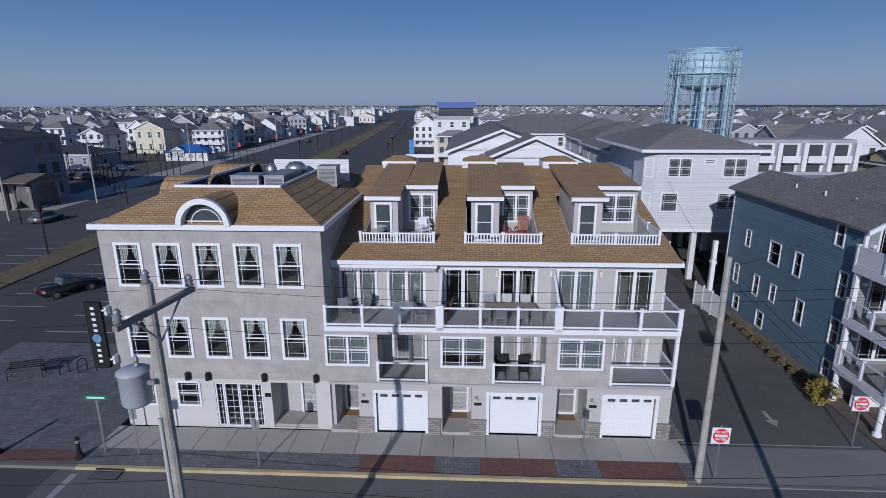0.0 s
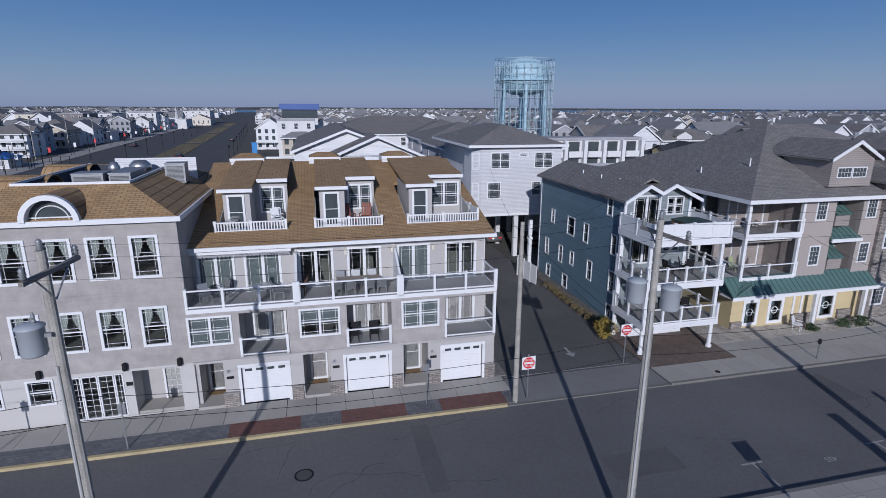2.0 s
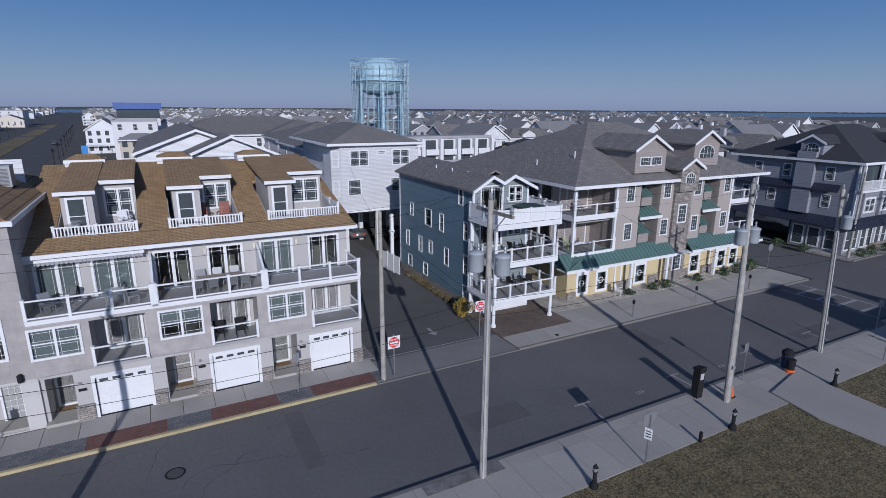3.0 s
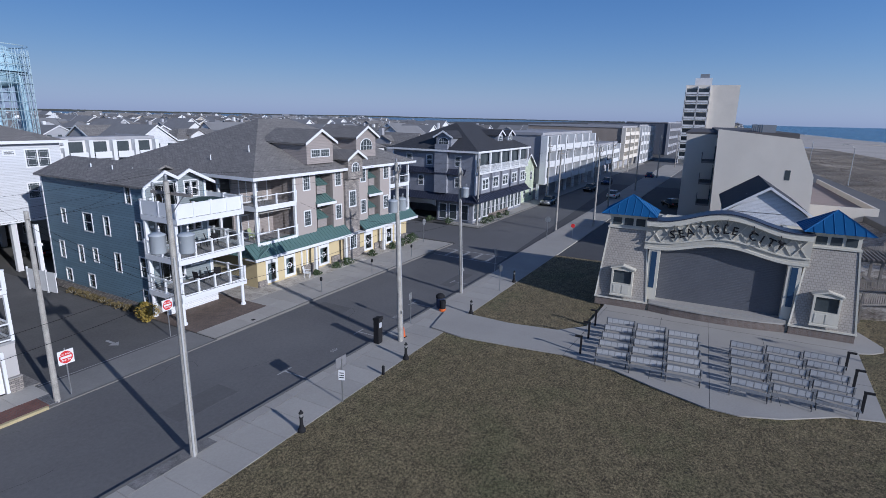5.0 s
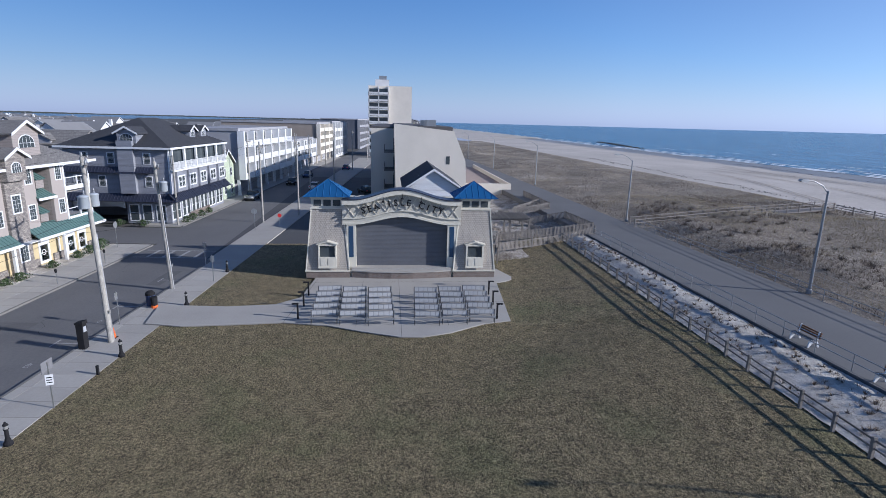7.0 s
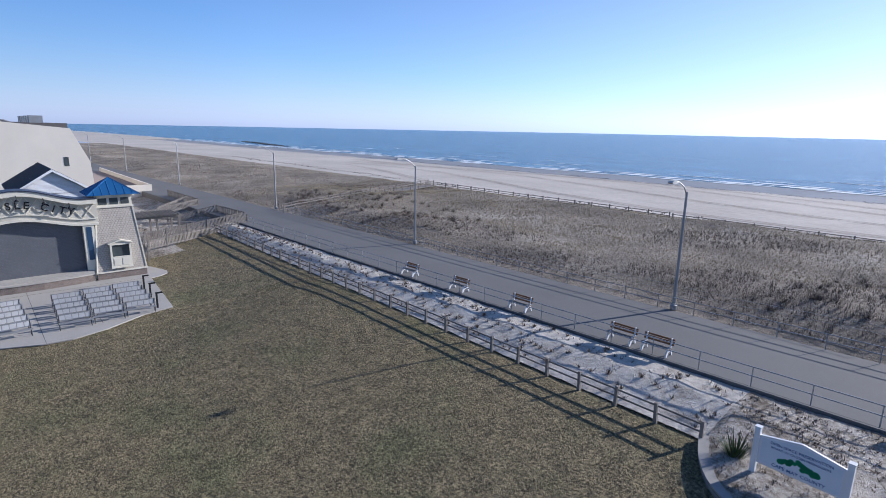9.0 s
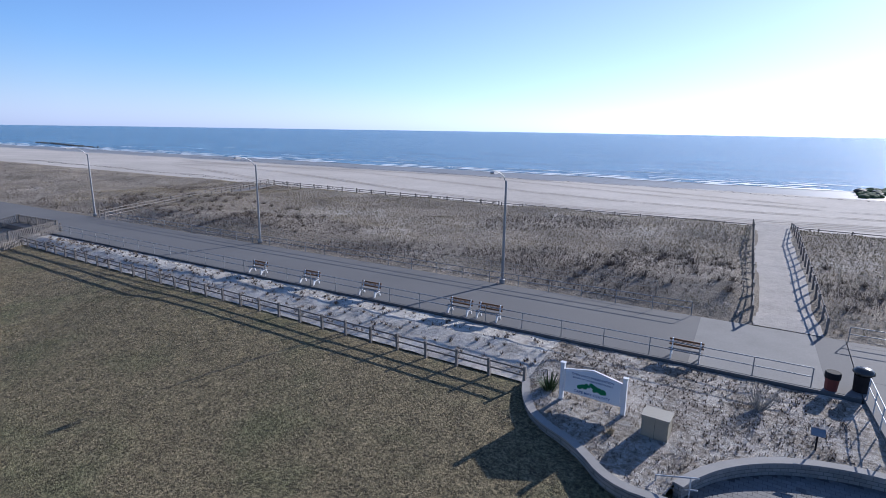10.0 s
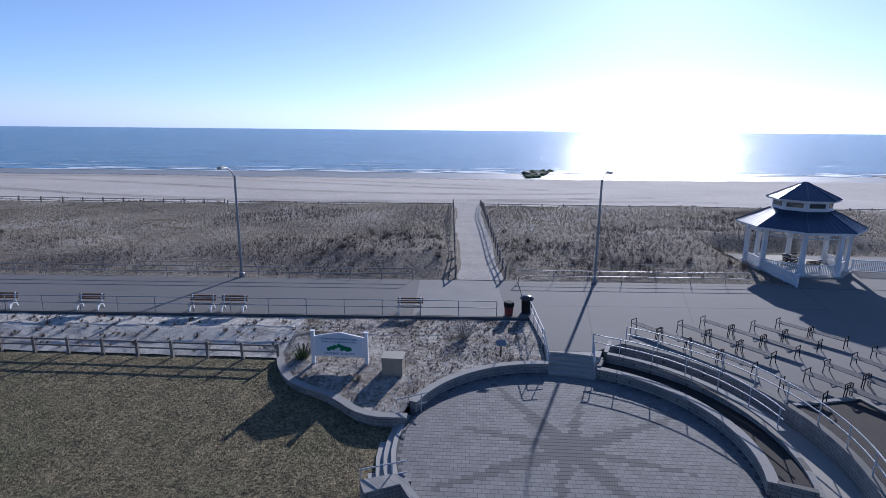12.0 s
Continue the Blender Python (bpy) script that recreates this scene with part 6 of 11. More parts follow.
condo("brown_apartment_building", ST @ pose(169, 24.0, 0), 24, 30, 12.6, 3.0, surf("brown_wall", (0.30, 0.255, 0.215), 0.85), "brown apartment block with pale balconies", 3, 4, BEIGE_STUCCO)
condo("grey_apartment_building", ST @ pose(198, 24.0, 0), 30, 18, 13.0, 0.0, GREYWALL, "grey apartment block farther down the street", 5, 4, PALEWALL)
condo("dark_apartment_building", ST @ pose(262, 22.5, 0), 50, 18, 14.0, 0.0, surf("dark_slate_wall", (0.10, 0.11, 0.14), 0.8), "dark slate apartment block far down the street", 6, 4, GREYWALL)

# ---- the beach hotel: a large blank end wall, stepped towards the street ----
hot = thing("beach_hotel", pose(80, -24, 0), "beige stucco hotel with a blank end wall", "hotel")
bm = BM()
prism(bm, [(12.6, 0), (13.0, 13.9), (3.3, 12.9), (1.3, 8.2), (0.9, 0)], "x", 0, 0.5)
box(bm, 0.5, 70, 3.3, 12.0, 0, 12.6)
part("end_wall", bm, BEIGE_STUCCO, hot)
part("rear_block", boxes((9, 70, 12.0, 17.0, 0, 13.0)), BEIGE_STUCCO, hot)
part("roof", boxes((0.5, 70, 3.5, 12.9, 12.6, 13.6), (9, 70, 12.9, 17.2, 13.0, 13.3)), surf("roof_dark", (0.09, 0.085, 0.085), 0.9), hot)
part("end_window", boxes((-0.03, 0, 3.9, 4.5, 7.6, 8.9)), DARKGLASS, hot)
for k in range(8):
    for z in (3.2, 6.2, 9.2):
        x = 1.5 + 8.5 * k
        part("balcony", boxes((x, x + 5.5, 12.9, 14.6, z, z + 0.25), (x, x + 5.5, 14.5, 14.6, z + 0.25, z + 1.2)), surf("awning_brown", (0.20, 0.17, 0.15), 0.8), hot)
        # dark sheet on the solid wall, in place of the shaded space behind the balcony
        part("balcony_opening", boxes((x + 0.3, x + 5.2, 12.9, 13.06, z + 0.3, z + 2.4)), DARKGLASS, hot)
for i in range(6):
    part("roof_machine", boxes((3 + i * 3.4, 4.6 + i * 3.4, 6, 7.6, 13.6, 14.6)), DULL_STEEL, hot)
part("terrace", boxes((13, 60, -9.5, 1.0, 0, 2.2)), BEIGE_STUCCO, hot)
part("terrace_wall", boxes((13, 60, -9.5, -9.2, 2.2, 3.1), (13, 13.3, -9.2, 1.0, 2.2, 3.1)), BEIGE_STUCCO, hot)
part("terrace_floor", boxes((13.3, 60, -9.2, 1.0, 2.2, 2.24)), surf("terrace_paving", (0.30, 0.24, 0.21), 0.9), hot)

shed = simple_house("white_beach_house", pose(58.5, -12.3, 0, 0, 0, -90), 7.0, 13, 6.1, WHITEV, DARK_ROOF, "white gabled beach building with a dark roof", 1, 1, "gable", 0.7)
bm = BM()
tube(bm, (2.0, 3, 6.0), (2.0, 3, 7.6), 0.3)
part("roof_vent", bm, STEEL, shed)

# ---- the residential tower ----
tow = thing("residential_tower", pose(215, -19, 0), "pale ten-storey residential tower with balconies", "tower block")
part("wall", boxes((0, 18, 0, 17.2, 0, 27.5)), BEIGE_STUCCO, tow)
part("penthouse", boxes((2, 8, 9, 14.5, 27.5, 30)), PALEWALL, tow)
for f in range(9):
    z = 1.5 + 2.8 * f
    part("balcony_slab", boxes((-1.5, 0, 9.2, 17.2, z, z + 0.25)), WHITE, tow)
    part("balcony_rail", boxes((-1.5, -1.4, 9.2, 17.2, z + 0.45, z + 1.15)), PALEWALL, tow)
    for y in (9.5, 13.4):
        # the tower's shaded balcony recesses, drawn as flat dark sheets on the wall
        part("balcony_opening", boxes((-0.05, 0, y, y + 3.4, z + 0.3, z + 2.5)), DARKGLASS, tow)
for y in (9.2, 13.0, 16.9):
    part("balcony_pier", boxes((-1.5, -0.05, y, y + 0.3, 0, 27.2)), PALEWALL, tow)
part("roof_tank", boxes((3, 6, 10, 13, 30, 31.5)), DULL_STEEL, tow)

# ---- pale house on stilts and the gabled apartments behind the townhouses ----
st = thing("stilt_house", ST @ pose(16.45, 47.4, 0), "pale grey sided house raised on posts", "house")
W, D, Z0, H = 8.6, 16, 4.8, 11.8
part("wall", boxes((0, W, 0, D, Z0, H)), LIGHT_SIDING, st)
bm = BM()
prism(bm, [(0, 0.0), (0.4, 0.6), (0.4, 3.6), (0, 4.2), (-0.9, 3.5), (-0.9, 0.7)], "z", Z0, H - 0.3)
part("bay", bm, LIGHT_SIDING, st)
for x, z, w, h in ((0.9, 9.4, 2.1, 1.7), (5.6, 9.4, 2.1, 1.7), (3.95, 10.55, 1.0, 0.5), (0.6, 6.35, 1.5, 1.75), (5.4, 6.55, 2.1, 1.55)):
    window(st, x, z, w, h, None, "pair" if w > 2 else "hung", 0.12, pane=DARKGLASS, back=None)
for z in (6.3, 9.35):
    window(st, 0.12, z, 0.8, 1.7, pose(-0.9, 0.75, 0, 0, 0, -38), "hung", 0.1, pane=DARKGLASS)
bm = BM()
hip_roof(bm, -1.0, W, 0, D, H, 0.36)
part("roof", bm, GREY_ROOF, st)
eave_band(st, -1.0, W, 0, D, H)
for x in (0.2, 3.8, 7.4):
    for y in (0.3, 6, 12):
        part("post", boxes((x, x + 0.45, y, y + 0.45, 0, Z0)), PALEWALL, st)
part("ground_wall", boxes((0.2, W, D - 1, D - 0.8, 0, Z0)), INNER, st)
part("floor_band", boxes((-0.05, W + 0.05, -0.05, D, Z0 - 0.25, Z0)), WHITE, st)

apt = thing("gabled_apartments", ST @ pose(-2, 60, 0), "white-sided apartments with grey gabled roofs", "apartment building")
part("wall", boxes((-0.3, 12.7, 6.2, 40, 0, 10.2), (3.9, 14.9, 0, 6.2, 0, 9.9)), WHITEV, apt)
for cx, half, top, drop, y0, y1 in ((6.2, 6.5, 12.7, 2.5, 6.2, 41), (9.4, 5.5, 12.2, 2.35, 0.0, 9.0)):
    bm = BM()
    prism(bm, [(cx - half - 0.5, top - drop * (half + 0.5) / half - 0.16), (cx, top - 0.16), (cx + half + 0.5, top - drop * (half + 0.5) / half - 0.16), (cx + half + 0.5, top - drop * (half + 0.5) / half), (cx, top), (cx - half - 0.5, top - drop * (half + 0.5) / half)], "y", y0 - 0.7, y1)
    part("roof", bm, GREY_ROOF, apt)
    bm = BM()
    prism(bm, [(cx - half, top - drop - 0.12), (cx, top - 0.12), (cx + half, top - drop - 0.12)], "y", y0, y0 + 0.3)
    part("gable_wall", bm, WHITEV, apt)
    bm = BM()
    prism(bm, [(cx - half - 0.55, top - drop * (half + 0.5) / half - 0.3), (cx, top - 0.26), (cx + half + 0.55, top - drop * (half + 0.5) / half - 0.3), (cx + half + 0.55, top - drop * (half + 0.5) / half + 0.03), (cx, top + 0.04), (cx - half - 0.55, top - drop * (half + 0.5) / half + 0.03)], "y", y0 - 0.82, y0 - 0.7)
    part("bargeboard", bm, WHITE, apt)
for k in range(3):
    tt = simple_house("row_apartments", ST @ pose(17 + 1.0 * k, 64 + 19 * k, 0), 16, 17, 10.2, LIGHT_SIDING, GREY_ROOF, "pale sided apartments with grey hipped roofs", 3, 4, "hip", 0.32)
simple_house("long_apartments", ST @ pose(1, 106, 0), 34, 22, 10.1, WHITEV, GREY_ROOF, "long white apartments with a grey roof", 3, 7, "hip", 0.3)
simple_house("flat_roof_building", ST @ pose(26, 44, 0), 30, 20, 7.5, GREYWALL, GREYWALL, "low flat-roofed grey building", 2, 5, "flat")
condo("cream_gallery_motel", ST @ pose(38, 90, 0), 24, 12, 9.5, 0.0, PALEWALL, "pale motel with three tiers of balconies", 6, 3)


# ---- the band shell ----
pav = thing("band_shell", pose(40.4, -11.5, 0.2), "open-air stage with shingled towers, blue metal roofs and an arched sign", "band shell")
FACE = pose(0, 0, 0, 0, 0, -90)          # local x runs along -y of the world after this turn: x right as seen by the audience
PV = FACE
part("stage_floor", boxes((-4.6, 4.6, -0.3, 8.0, 0.0, 0.95)), CONCRETE, pav, "", PV)
bm = BM()
prism(bm, [(-4.6, -0.31), (-3.0, -0.62), (-1.0, -0.8), (1.0, -0.8), (3.0, -0.62), (4.6, -0.31)], "z", 0.0, 0.62)
part("stage_front", bm, BRICKBASE, pav, "curved brown brick stage front", PV)
bm = BM()
prism(bm, [(-4.7, -0.31), (-3.0, -0.68), (-1.0, -0.87), (1.0, -0.87), (3.0, -0.68), (4.7, -0.31)], "z", 0.62, 0.72)
part("stage_coping", bm, CONCRETE, pav, "", PV)
part("rear_wall", boxes((-9, 9, 7.6, 8.0, 0.0, 6.5), (-4.7, -4.4, 0.4, 8, 0, 6.5), (4.4, 4.7, 0.4, 8, 0, 6.5)), PAVTRIM, pav, "", PV)
bm = BM()
prism(bm, [(0.7, 0.95)] + [p for i in range(40) for p in ((0.625, 0.95 + 0.125 * i), (0.625, 1.05 + 0.125 * i), (0.64, 1.06 + 0.125 * i), (0.64, 1.07 + 0.125 * i))] + [(0.7, 5.95)], "x", -4.4, 4.4)
part("roll_shutter", bm, SHUTTER, pav, "dark grey closed roll shutter", PV)
part("shell_roof_back", boxes((-4.6, 4.6, 0.7, 8.0, 5.6, 5.8)), DARK_ROOF, pav, "", PV)


def wave(x, lo, hi):
    return lo + (hi - lo) * (0.5 + 0.5 * math.cos(math.pi * min(1.0, abs(x) / 4.5)))


N = 28
xs = [-5.4 + 10.8 * i / N for i in range(N + 1)]
bm = BM()
band(bm, xs, lambda x: wave(x, 5.0, 5.75), lambda x: wave(x, 6.85, 7.85), 0.1, 0.4)
part("arch_panel", bm, surf("cream_board", (0.46, 0.44, 0.38), 0.75, 0.06), pav, "", PV)
for lo, hi, th, y0, nm in ((6.8, 7.75, 0.4, -0.35, "arch_cornice"), (4.95, 5.68, 0.2, -0.08, "arch_lower_trim"), (5.45, 6.2, 0.1, -0.02, "arch_middle_trim")):
    bm = BM()
    band(bm, xs, lambda x: wave(x, lo, hi), lambda x: wave(x, lo, hi) + th, y0, 0.12)
    part(nm, bm, PAVTRIM, pav, "", PV)
bm = BM()
band(bm, xs, lambda x: wave(x, 7.22, 8.16), lambda x: wave(x, 7.22, 8.16) + 0.08, -0.42, 1.3)
part("arch_roof", bm, NAVY_METAL, pav, "", PV)
bm = BM()
K = 11
for i in range(K):
    a, b = -5.2 + 10.4 * i / K, -5.2 + 10.4 * (i + 1) / K
    for (x0, f0), (x1, f1) in (((a, 0), (b, 1)), ((a, 1), (b, 0))):
        z0 = wave(x0, 5.55, 6.3) if not f0 else wave(x0, 6.8, 7.75)
        z1 = wave(x1, 5.55, 6.3) if not f1 else wave(x1, 6.8, 7.75)
        d = Vector((x1 - x0, 0, z1 - z0))
        n_ = Vector((-d.z, 0, d.x)).normalized() * 0.026
        prism(bm, [(x0 - n_.x, z0 - n_.z), (x0 + n_.x, z0 + n_.z), (x1 + n_.x, z1 + n_.z), (x1 - n_.x, z1 - n_.z)], "y", 0.03, 0.1)
lat = part("arch_lattice", bm, PAVTRIM, pav, "cream criss-cross lattice", PV)
txt = "SEA ISLE CITY"
for i, ch in enumerate(txt):
    if ch == " ":
        continue
    x = -3.5 + 7.0 * i / (len(txt) - 1)
    z = wave(x, 6.14, 6.98)
    tilt = -math.degrees(math.atan((wave(x + 0.1, 0, 1.15) - wave(x - 0.1, 0, 1.15)) / 0.2))
    me = cached(("letter", ch), lambda: text_mesh(ch, 0.84, BLACK, 0.03))
    part("letter", me, BLACK, pav, "", PV @ pose(x, -0.06, z, 0, tilt, 0) @ pose(0, 0, 0, 90))
for i in range(5):
    x = -3.4 + 1.7 * i
    z = wave(x, 6.75, 7.7)
    bm = BM()
    tube(bm, (x, 0.0, z), (x, -0.55, z + 0.15), 0.02)
    tube(bm, (x, -0.55, z + 0.15), (x, -0.62, z - 0.2), 0.02)
    lathe(bm, [(0.05, z - 0.15), (0.17, z - 0.3), (0.15, z - 0.31)], 10, (x, -0.62))
    part("gooseneck_lamp", bm, BLACK, pav, "black gooseneck sign lamp", PV)
# shingled towers
for s in (-1, 1):
    cx = s * 6.75
    b0, b1 = 1.95, 1.42
    part("tower_base", boxes((cx - b0, cx + b0, -0.35, 3.4, 0.0, 0.62)), BRICKBASE, pav, "", PV)
    part("tower_base_cap", boxes((cx - b0 - 0.08, cx + b0 + 0.08, -0.43, 3.48, 0.62, 0.74)), PAVTRIM, pav, "", PV)
    bm = BM()
    q = [bm.verts.new(p) for p in ((cx - b0, -0.3, 0.74), (cx + b0, -0.3, 0.74), (cx + b0, 3.3, 0.74), (cx - b0, 3.3, 0.74), (cx - b1, 0.35, 6.3), (cx + b1, 0.35, 6.3), (cx + b1, 2.8, 6.3), (cx - b1, 2.8, 6.3))]
    for f in ((0, 1, 5, 4), (1, 2, 6, 5), (2, 3, 7, 6), (3, 0, 4, 7), (4, 5, 6, 7), (3, 2, 1, 0)):
        bm.faces.new([q[i] for i in f])
    part("tower_body", bm, CEDAR, pav, "grey cedar-shake battered tower", PV)
    bm = BM()
    for ex in (-1, 1):
        d0, d1 = Vector((cx + ex * b0, -0.3, 0.74)), Vector((cx + ex * b1, 0.35, 6.3))
        tube(bm, d0, d1, 0.08, 0.08, 4)
    part("corner_board", bm, PAVTRIM, pav, "", PV)
    part("belvedere", boxes((cx - b1 - 0.1, cx + b1 + 0.1, 0.25, 2.9, 6.3, 6.45), (cx - b1, cx + b1, 0.35, 2.8, 6.45, 7.45), (cx - b1 - 0.08, cx + b1 + 0.08, 0.27, 2.88, 7.25, 7.5)), PAVTRIM, pav, "", PV)
    for k in range(3):
        x = cx - 0.86 + 0.86 * k
        part("tower_window", boxes((x - 0.33, x + 0.33, 0.32, 0.35, 6.58, 7.14)), DARKGLASS, pav, "", PV)
        part("tower_window", boxes((0.32, 0.35, -0.33, 0.33, 6.58, 7.14)), DARKGLASS, pav, "", PV @ (pose(cx - b1 - 0.345, 0.75 + 0.82 * k, 0) if s > 0 else pose(cx + b1 - 0.32, 0.75 + 0.82 * k, 0)))
    bm = BM()
    r = b1 + 0.62
    q = [bm.verts.new(p) for p in ((cx - r, -0.25, 7.45), (cx + r, -0.25, 7.45), (cx + r, 3.4, 7.45), (cx - r, 3.4, 7.45), (cx, 1.58, 8.85))]
    for f in ((0, 1, 4), (1, 2, 4), (2, 3, 4), (3, 0, 4), (3, 2, 1, 0)):
        bm.faces.new([q[i] for i in f])
    rf = part("tower_roof", bm, BLUE_METAL, pav, "blue standing-seam pyramid roof", PV)
    bm = BM()
    apex = Vector((cx, 1.58, 8.85))
    for (ax, ay), (bx, by) in (((cx - r, -0.25), (cx + r, -0.25)), ((cx + r, -0.25), (cx + r, 3.4)), ((cx - r, -0.25), (cx - r, 3.4)), ((cx - r, 3.4), (cx + r, 3.4))):
        for k in range(1, 7):
            f = k / 7
            foot = Vector((ax + (bx - ax) * f, ay + (by - ay) * f, 7.46))
            g = 1 - abs(2 * f - 1)
            top = Vector((ax + (bx - ax) * f, ay + (by - ay) * f, 0))
            mid = Vector(((ax + bx) / 2, (ay + by) / 2, 7.46))
            top = foot + (apex - mid) * g
            tube(bm, foot, top, 0.03, 0.03, 4)
    for ax, ay in ((cx - r, -0.25), (cx + r, -0.25), (cx + r, 3.4), (cx - r, 3.4)):
        tube(bm, (ax, ay, 7.46), apex, 0.04, 0.04, 4)
    part("roof_seam", bm, BLUE_METAL, pav, "", PV)
    # ticket window
    bm = BM()
    wall(bm, cx - 0.82, cx + 0.82, 1.1, 3.2, -0.5, -0.12, [(cx - 0.68, cx + 0.68, 2.0, 3.05)])
    prism(bm, [(cx - 0.95, 3.15), (cx, 3.42), (cx + 0.95, 3.15), (cx + 0.95, 3.24), (cx, 3.52), (cx - 0.95, 3.24)], "y", -0.6, 0.1)
    prism(bm, [(cx - 0.8, 3.2), (cx, 3.42), (cx + 0.8, 3.2)], "y", -0.45, 0.1)
    part("booth_surround", bm, PAVTRIM, pav, "", PV)
    part("booth_window", boxes((cx - 0.68, cx + 0.68, -0.32, -0.28, 2.0, 3.05)), DARKGLASS, pav, "", PV)
    part("booth_panel", boxes((cx - 0.6, cx - 0.06, -0.53, -0.5, 1.2, 1.85), (cx + 0.06, cx + 0.6, -0.53, -0.5, 1.2, 1.85), (cx - 0.85, cx + 0.85, -0.58, -0.5, 0.98, 1.1)), PAVTRIM, pav, "", PV)
    # narrow blue banner bay
    x = s * 4.62
    part("side_pier", boxes((x - 0.42, x + 0.42, 0.0, 0.5, 0.0, 5.0)), PAVTRIM, pav, "", PV)
    part("blue_banner", boxes((x - 0.2, x + 0.2, -0.03, 0.0, 1.9, 4.8)), surf("banner_blue", (0.025, 0.06, 0.12), 0.4), pav, "", PV)


# ---- stage benches ----
BENCHPALE = surf("pale_bench_panel", (0.48, 0.485, 0.49), 0.45, 0.1, 1.5, 12, 0.05)
BENCHLEG = surf("dark_bench_leg", (0.07, 0.072, 0.078), 0.5, 0.1)


def row_bench():
    t = thing("stage_bench", pose(0, 0, -50), "grey metal slatted audience bench with a back", "bench", "audience benches")
    for y in (0.02, 0.15, 0.28):
        part("seat_slat", boxes((0, 1.95, y, y + 0.09, 0.42, 0.45)), DULL_STEEL, t)
    part("top_rail", boxes((0, 1.95, 0.42, 0.46, 0.93, 0.97)), DULL_STEEL, t)
    part("bottom_rail", boxes((0, 1.95, 0.41, 0.44, 0.56, 0.6)), DULL_STEEL, t)
    for i in range(5):
        part("backrest_panel", boxes((0.05 + 0.375 * i, 0.385 + 0.375 * i, 0.424, 0.44, 0.62, 0.915)), BENCHPALE, t)
    for i in range(6):
        part("back_bar", boxes((0.015 + 0.376 * i, 0.05 + 0.376 * i, 0.42, 0.45, 0.6, 0.93)), DULL_STEEL, t)
    for x in (0.06, 1.85):
        bm = BM()
        tube(bm, (x, 0.06, 0), (x, 0.08, 0.42), 0.025)
        tube(bm, (x, 0.38, 0), (x, 0.44, 0.97), 0.032)
        tube(bm, (x, 0.06, 0.4), (x, 0.4, 0.4), 0.025)
        part("leg", bm, BENCHLEG, t)
    return t


proto = row_bench()
for r in range(5):
    x = 34.3 - 1.42 * r
    for side, y0, turn in ((1, -4.6, 5.0), (-1, -12.3, -6.0)):
        for k in range(3):
            yy = y0 - 2.02 * k - 0.05 * r * side
            xx = x - 0.18 * (k if side > 0 else 2 - k) - 0.3
            copy_thing(proto, pose(xx, yy, 0.24, 0, 0, -90 + turn * 0.6))
for o in (proto, *proto.children_recursive):
    bpy.data.objects.remove(o)


def path_light(m, arm):
    t = thing("path_light", m, "black square post with a short bracket lamp", "post light", "path lights")
    part("post", boxes((-0.06, 0.06, -0.06, 0.06, 0, 1.1)), BLACK, t)
    part("lamp_head", boxes((-0.07, 0.07, -0.07, 0.4 * arm if arm > 0 else 0.07, 1.1, 1.2)) if arm > 0 else boxes((-0.07, 0.07, -0.4, 0.07, 1.1, 1.2)), BLACK, t)
    return t


for x, y, a in ((34.9, -3.75, 1), (32.3, -3.75, 1), (29.6, -3.75, 1), (34.9, -18.75, -1), (32.2, -18.6, -1), (29.2, -18.35, -1)):
    path_light(pose(x, y, 0.24), a)


# ---- street furniture ----
def fluted_bollard():
    t = thing("bollard", pose(0, 0, -50), "black fluted cast-iron bollard light", "bollard", "bollards along the lawn")
    bm = BM()
    lathe(bm, [(0.19, 0), (0.19, 0.12), (0.13, 0.2), (0.11, 0.3)], 12)
    part("base", bm, BLACK, t)
    bm = BM()
    lathe(bm, [(0.09, 0.3), (0.08, 0.72), (0.11, 0.74), (0.11, 0.78)], 12)
    part("shaft", bm, BLACK, t)
    bm = BM()
    lathe(bm, [(0.08, 0.78), (0.08, 0.95)], 12)
    part("lens", bm, surf("lamp_lens", (0.25, 0.25, 0.24), 0.3), t)
    bm = BM()
    lathe(bm, [(0.12, 0.95), (0.1, 1.0), (0.05, 1.06), (0.03, 1.12)], 12)
    part("cap", bm, BLACK, t)
    return t


proto = fluted_bollard()
for u, v in ((14.3, 7.25), (23.4, 7.3), (32.6, 7.35), (42.0, 7.6), (5.0, 7.25), (-4.2, 7.25), (-17.4, 20.2), (-21.4, 20.35)):
    copy_thing(proto, ST @ pose(u, v, 0.14))
for o in (proto, *proto.children_recursive):
    bpy.data.objects.remove(o)
t = thing("short_post", ST @ pose(21.0, 7.3, 0.14), "short black metal marker post", "post")
part("shaft", boxes((-0.06, 0.06, -0.06, 0.06, 0, 0.55)), BLACK, t)
t = thing("parking_kiosk", ST @ pose(24.5, 10.2, 0.15), "dark parking pay station on the kerb", "parking meter")
part("cabinet", boxes((-0.22, 0.22, -0.2, 0.2, 0, 1.6)), BLACK, t)
bm = BM()
prism(bm, [(-0.25, 1.6), (0.25, 1.6), (0.25, 1.72), (-0.25, 1.82)], "x", -0.24, 0.24)
part("hood", bm, BLACK, t)
part("screen", boxes((-0.14, 0.14, -0.215, -0.2, 1.1, 1.45)), surf("pale_panel", (0.4, 0.42, 0.45), 0.4), t)
t = thing("litter_bin", ST @ pose(32.5, 10.0, 0.15), "dark blue street litter bin with a dome lid", "litter bin", "bins")
bm = BM()
lathe(bm, [(0.3, 0), (0.34, 0.85)], 14)
part("drum", bm, surf("navy_plastic", (0.02, 0.035, 0.09), 0.5), t)
bm = BM()
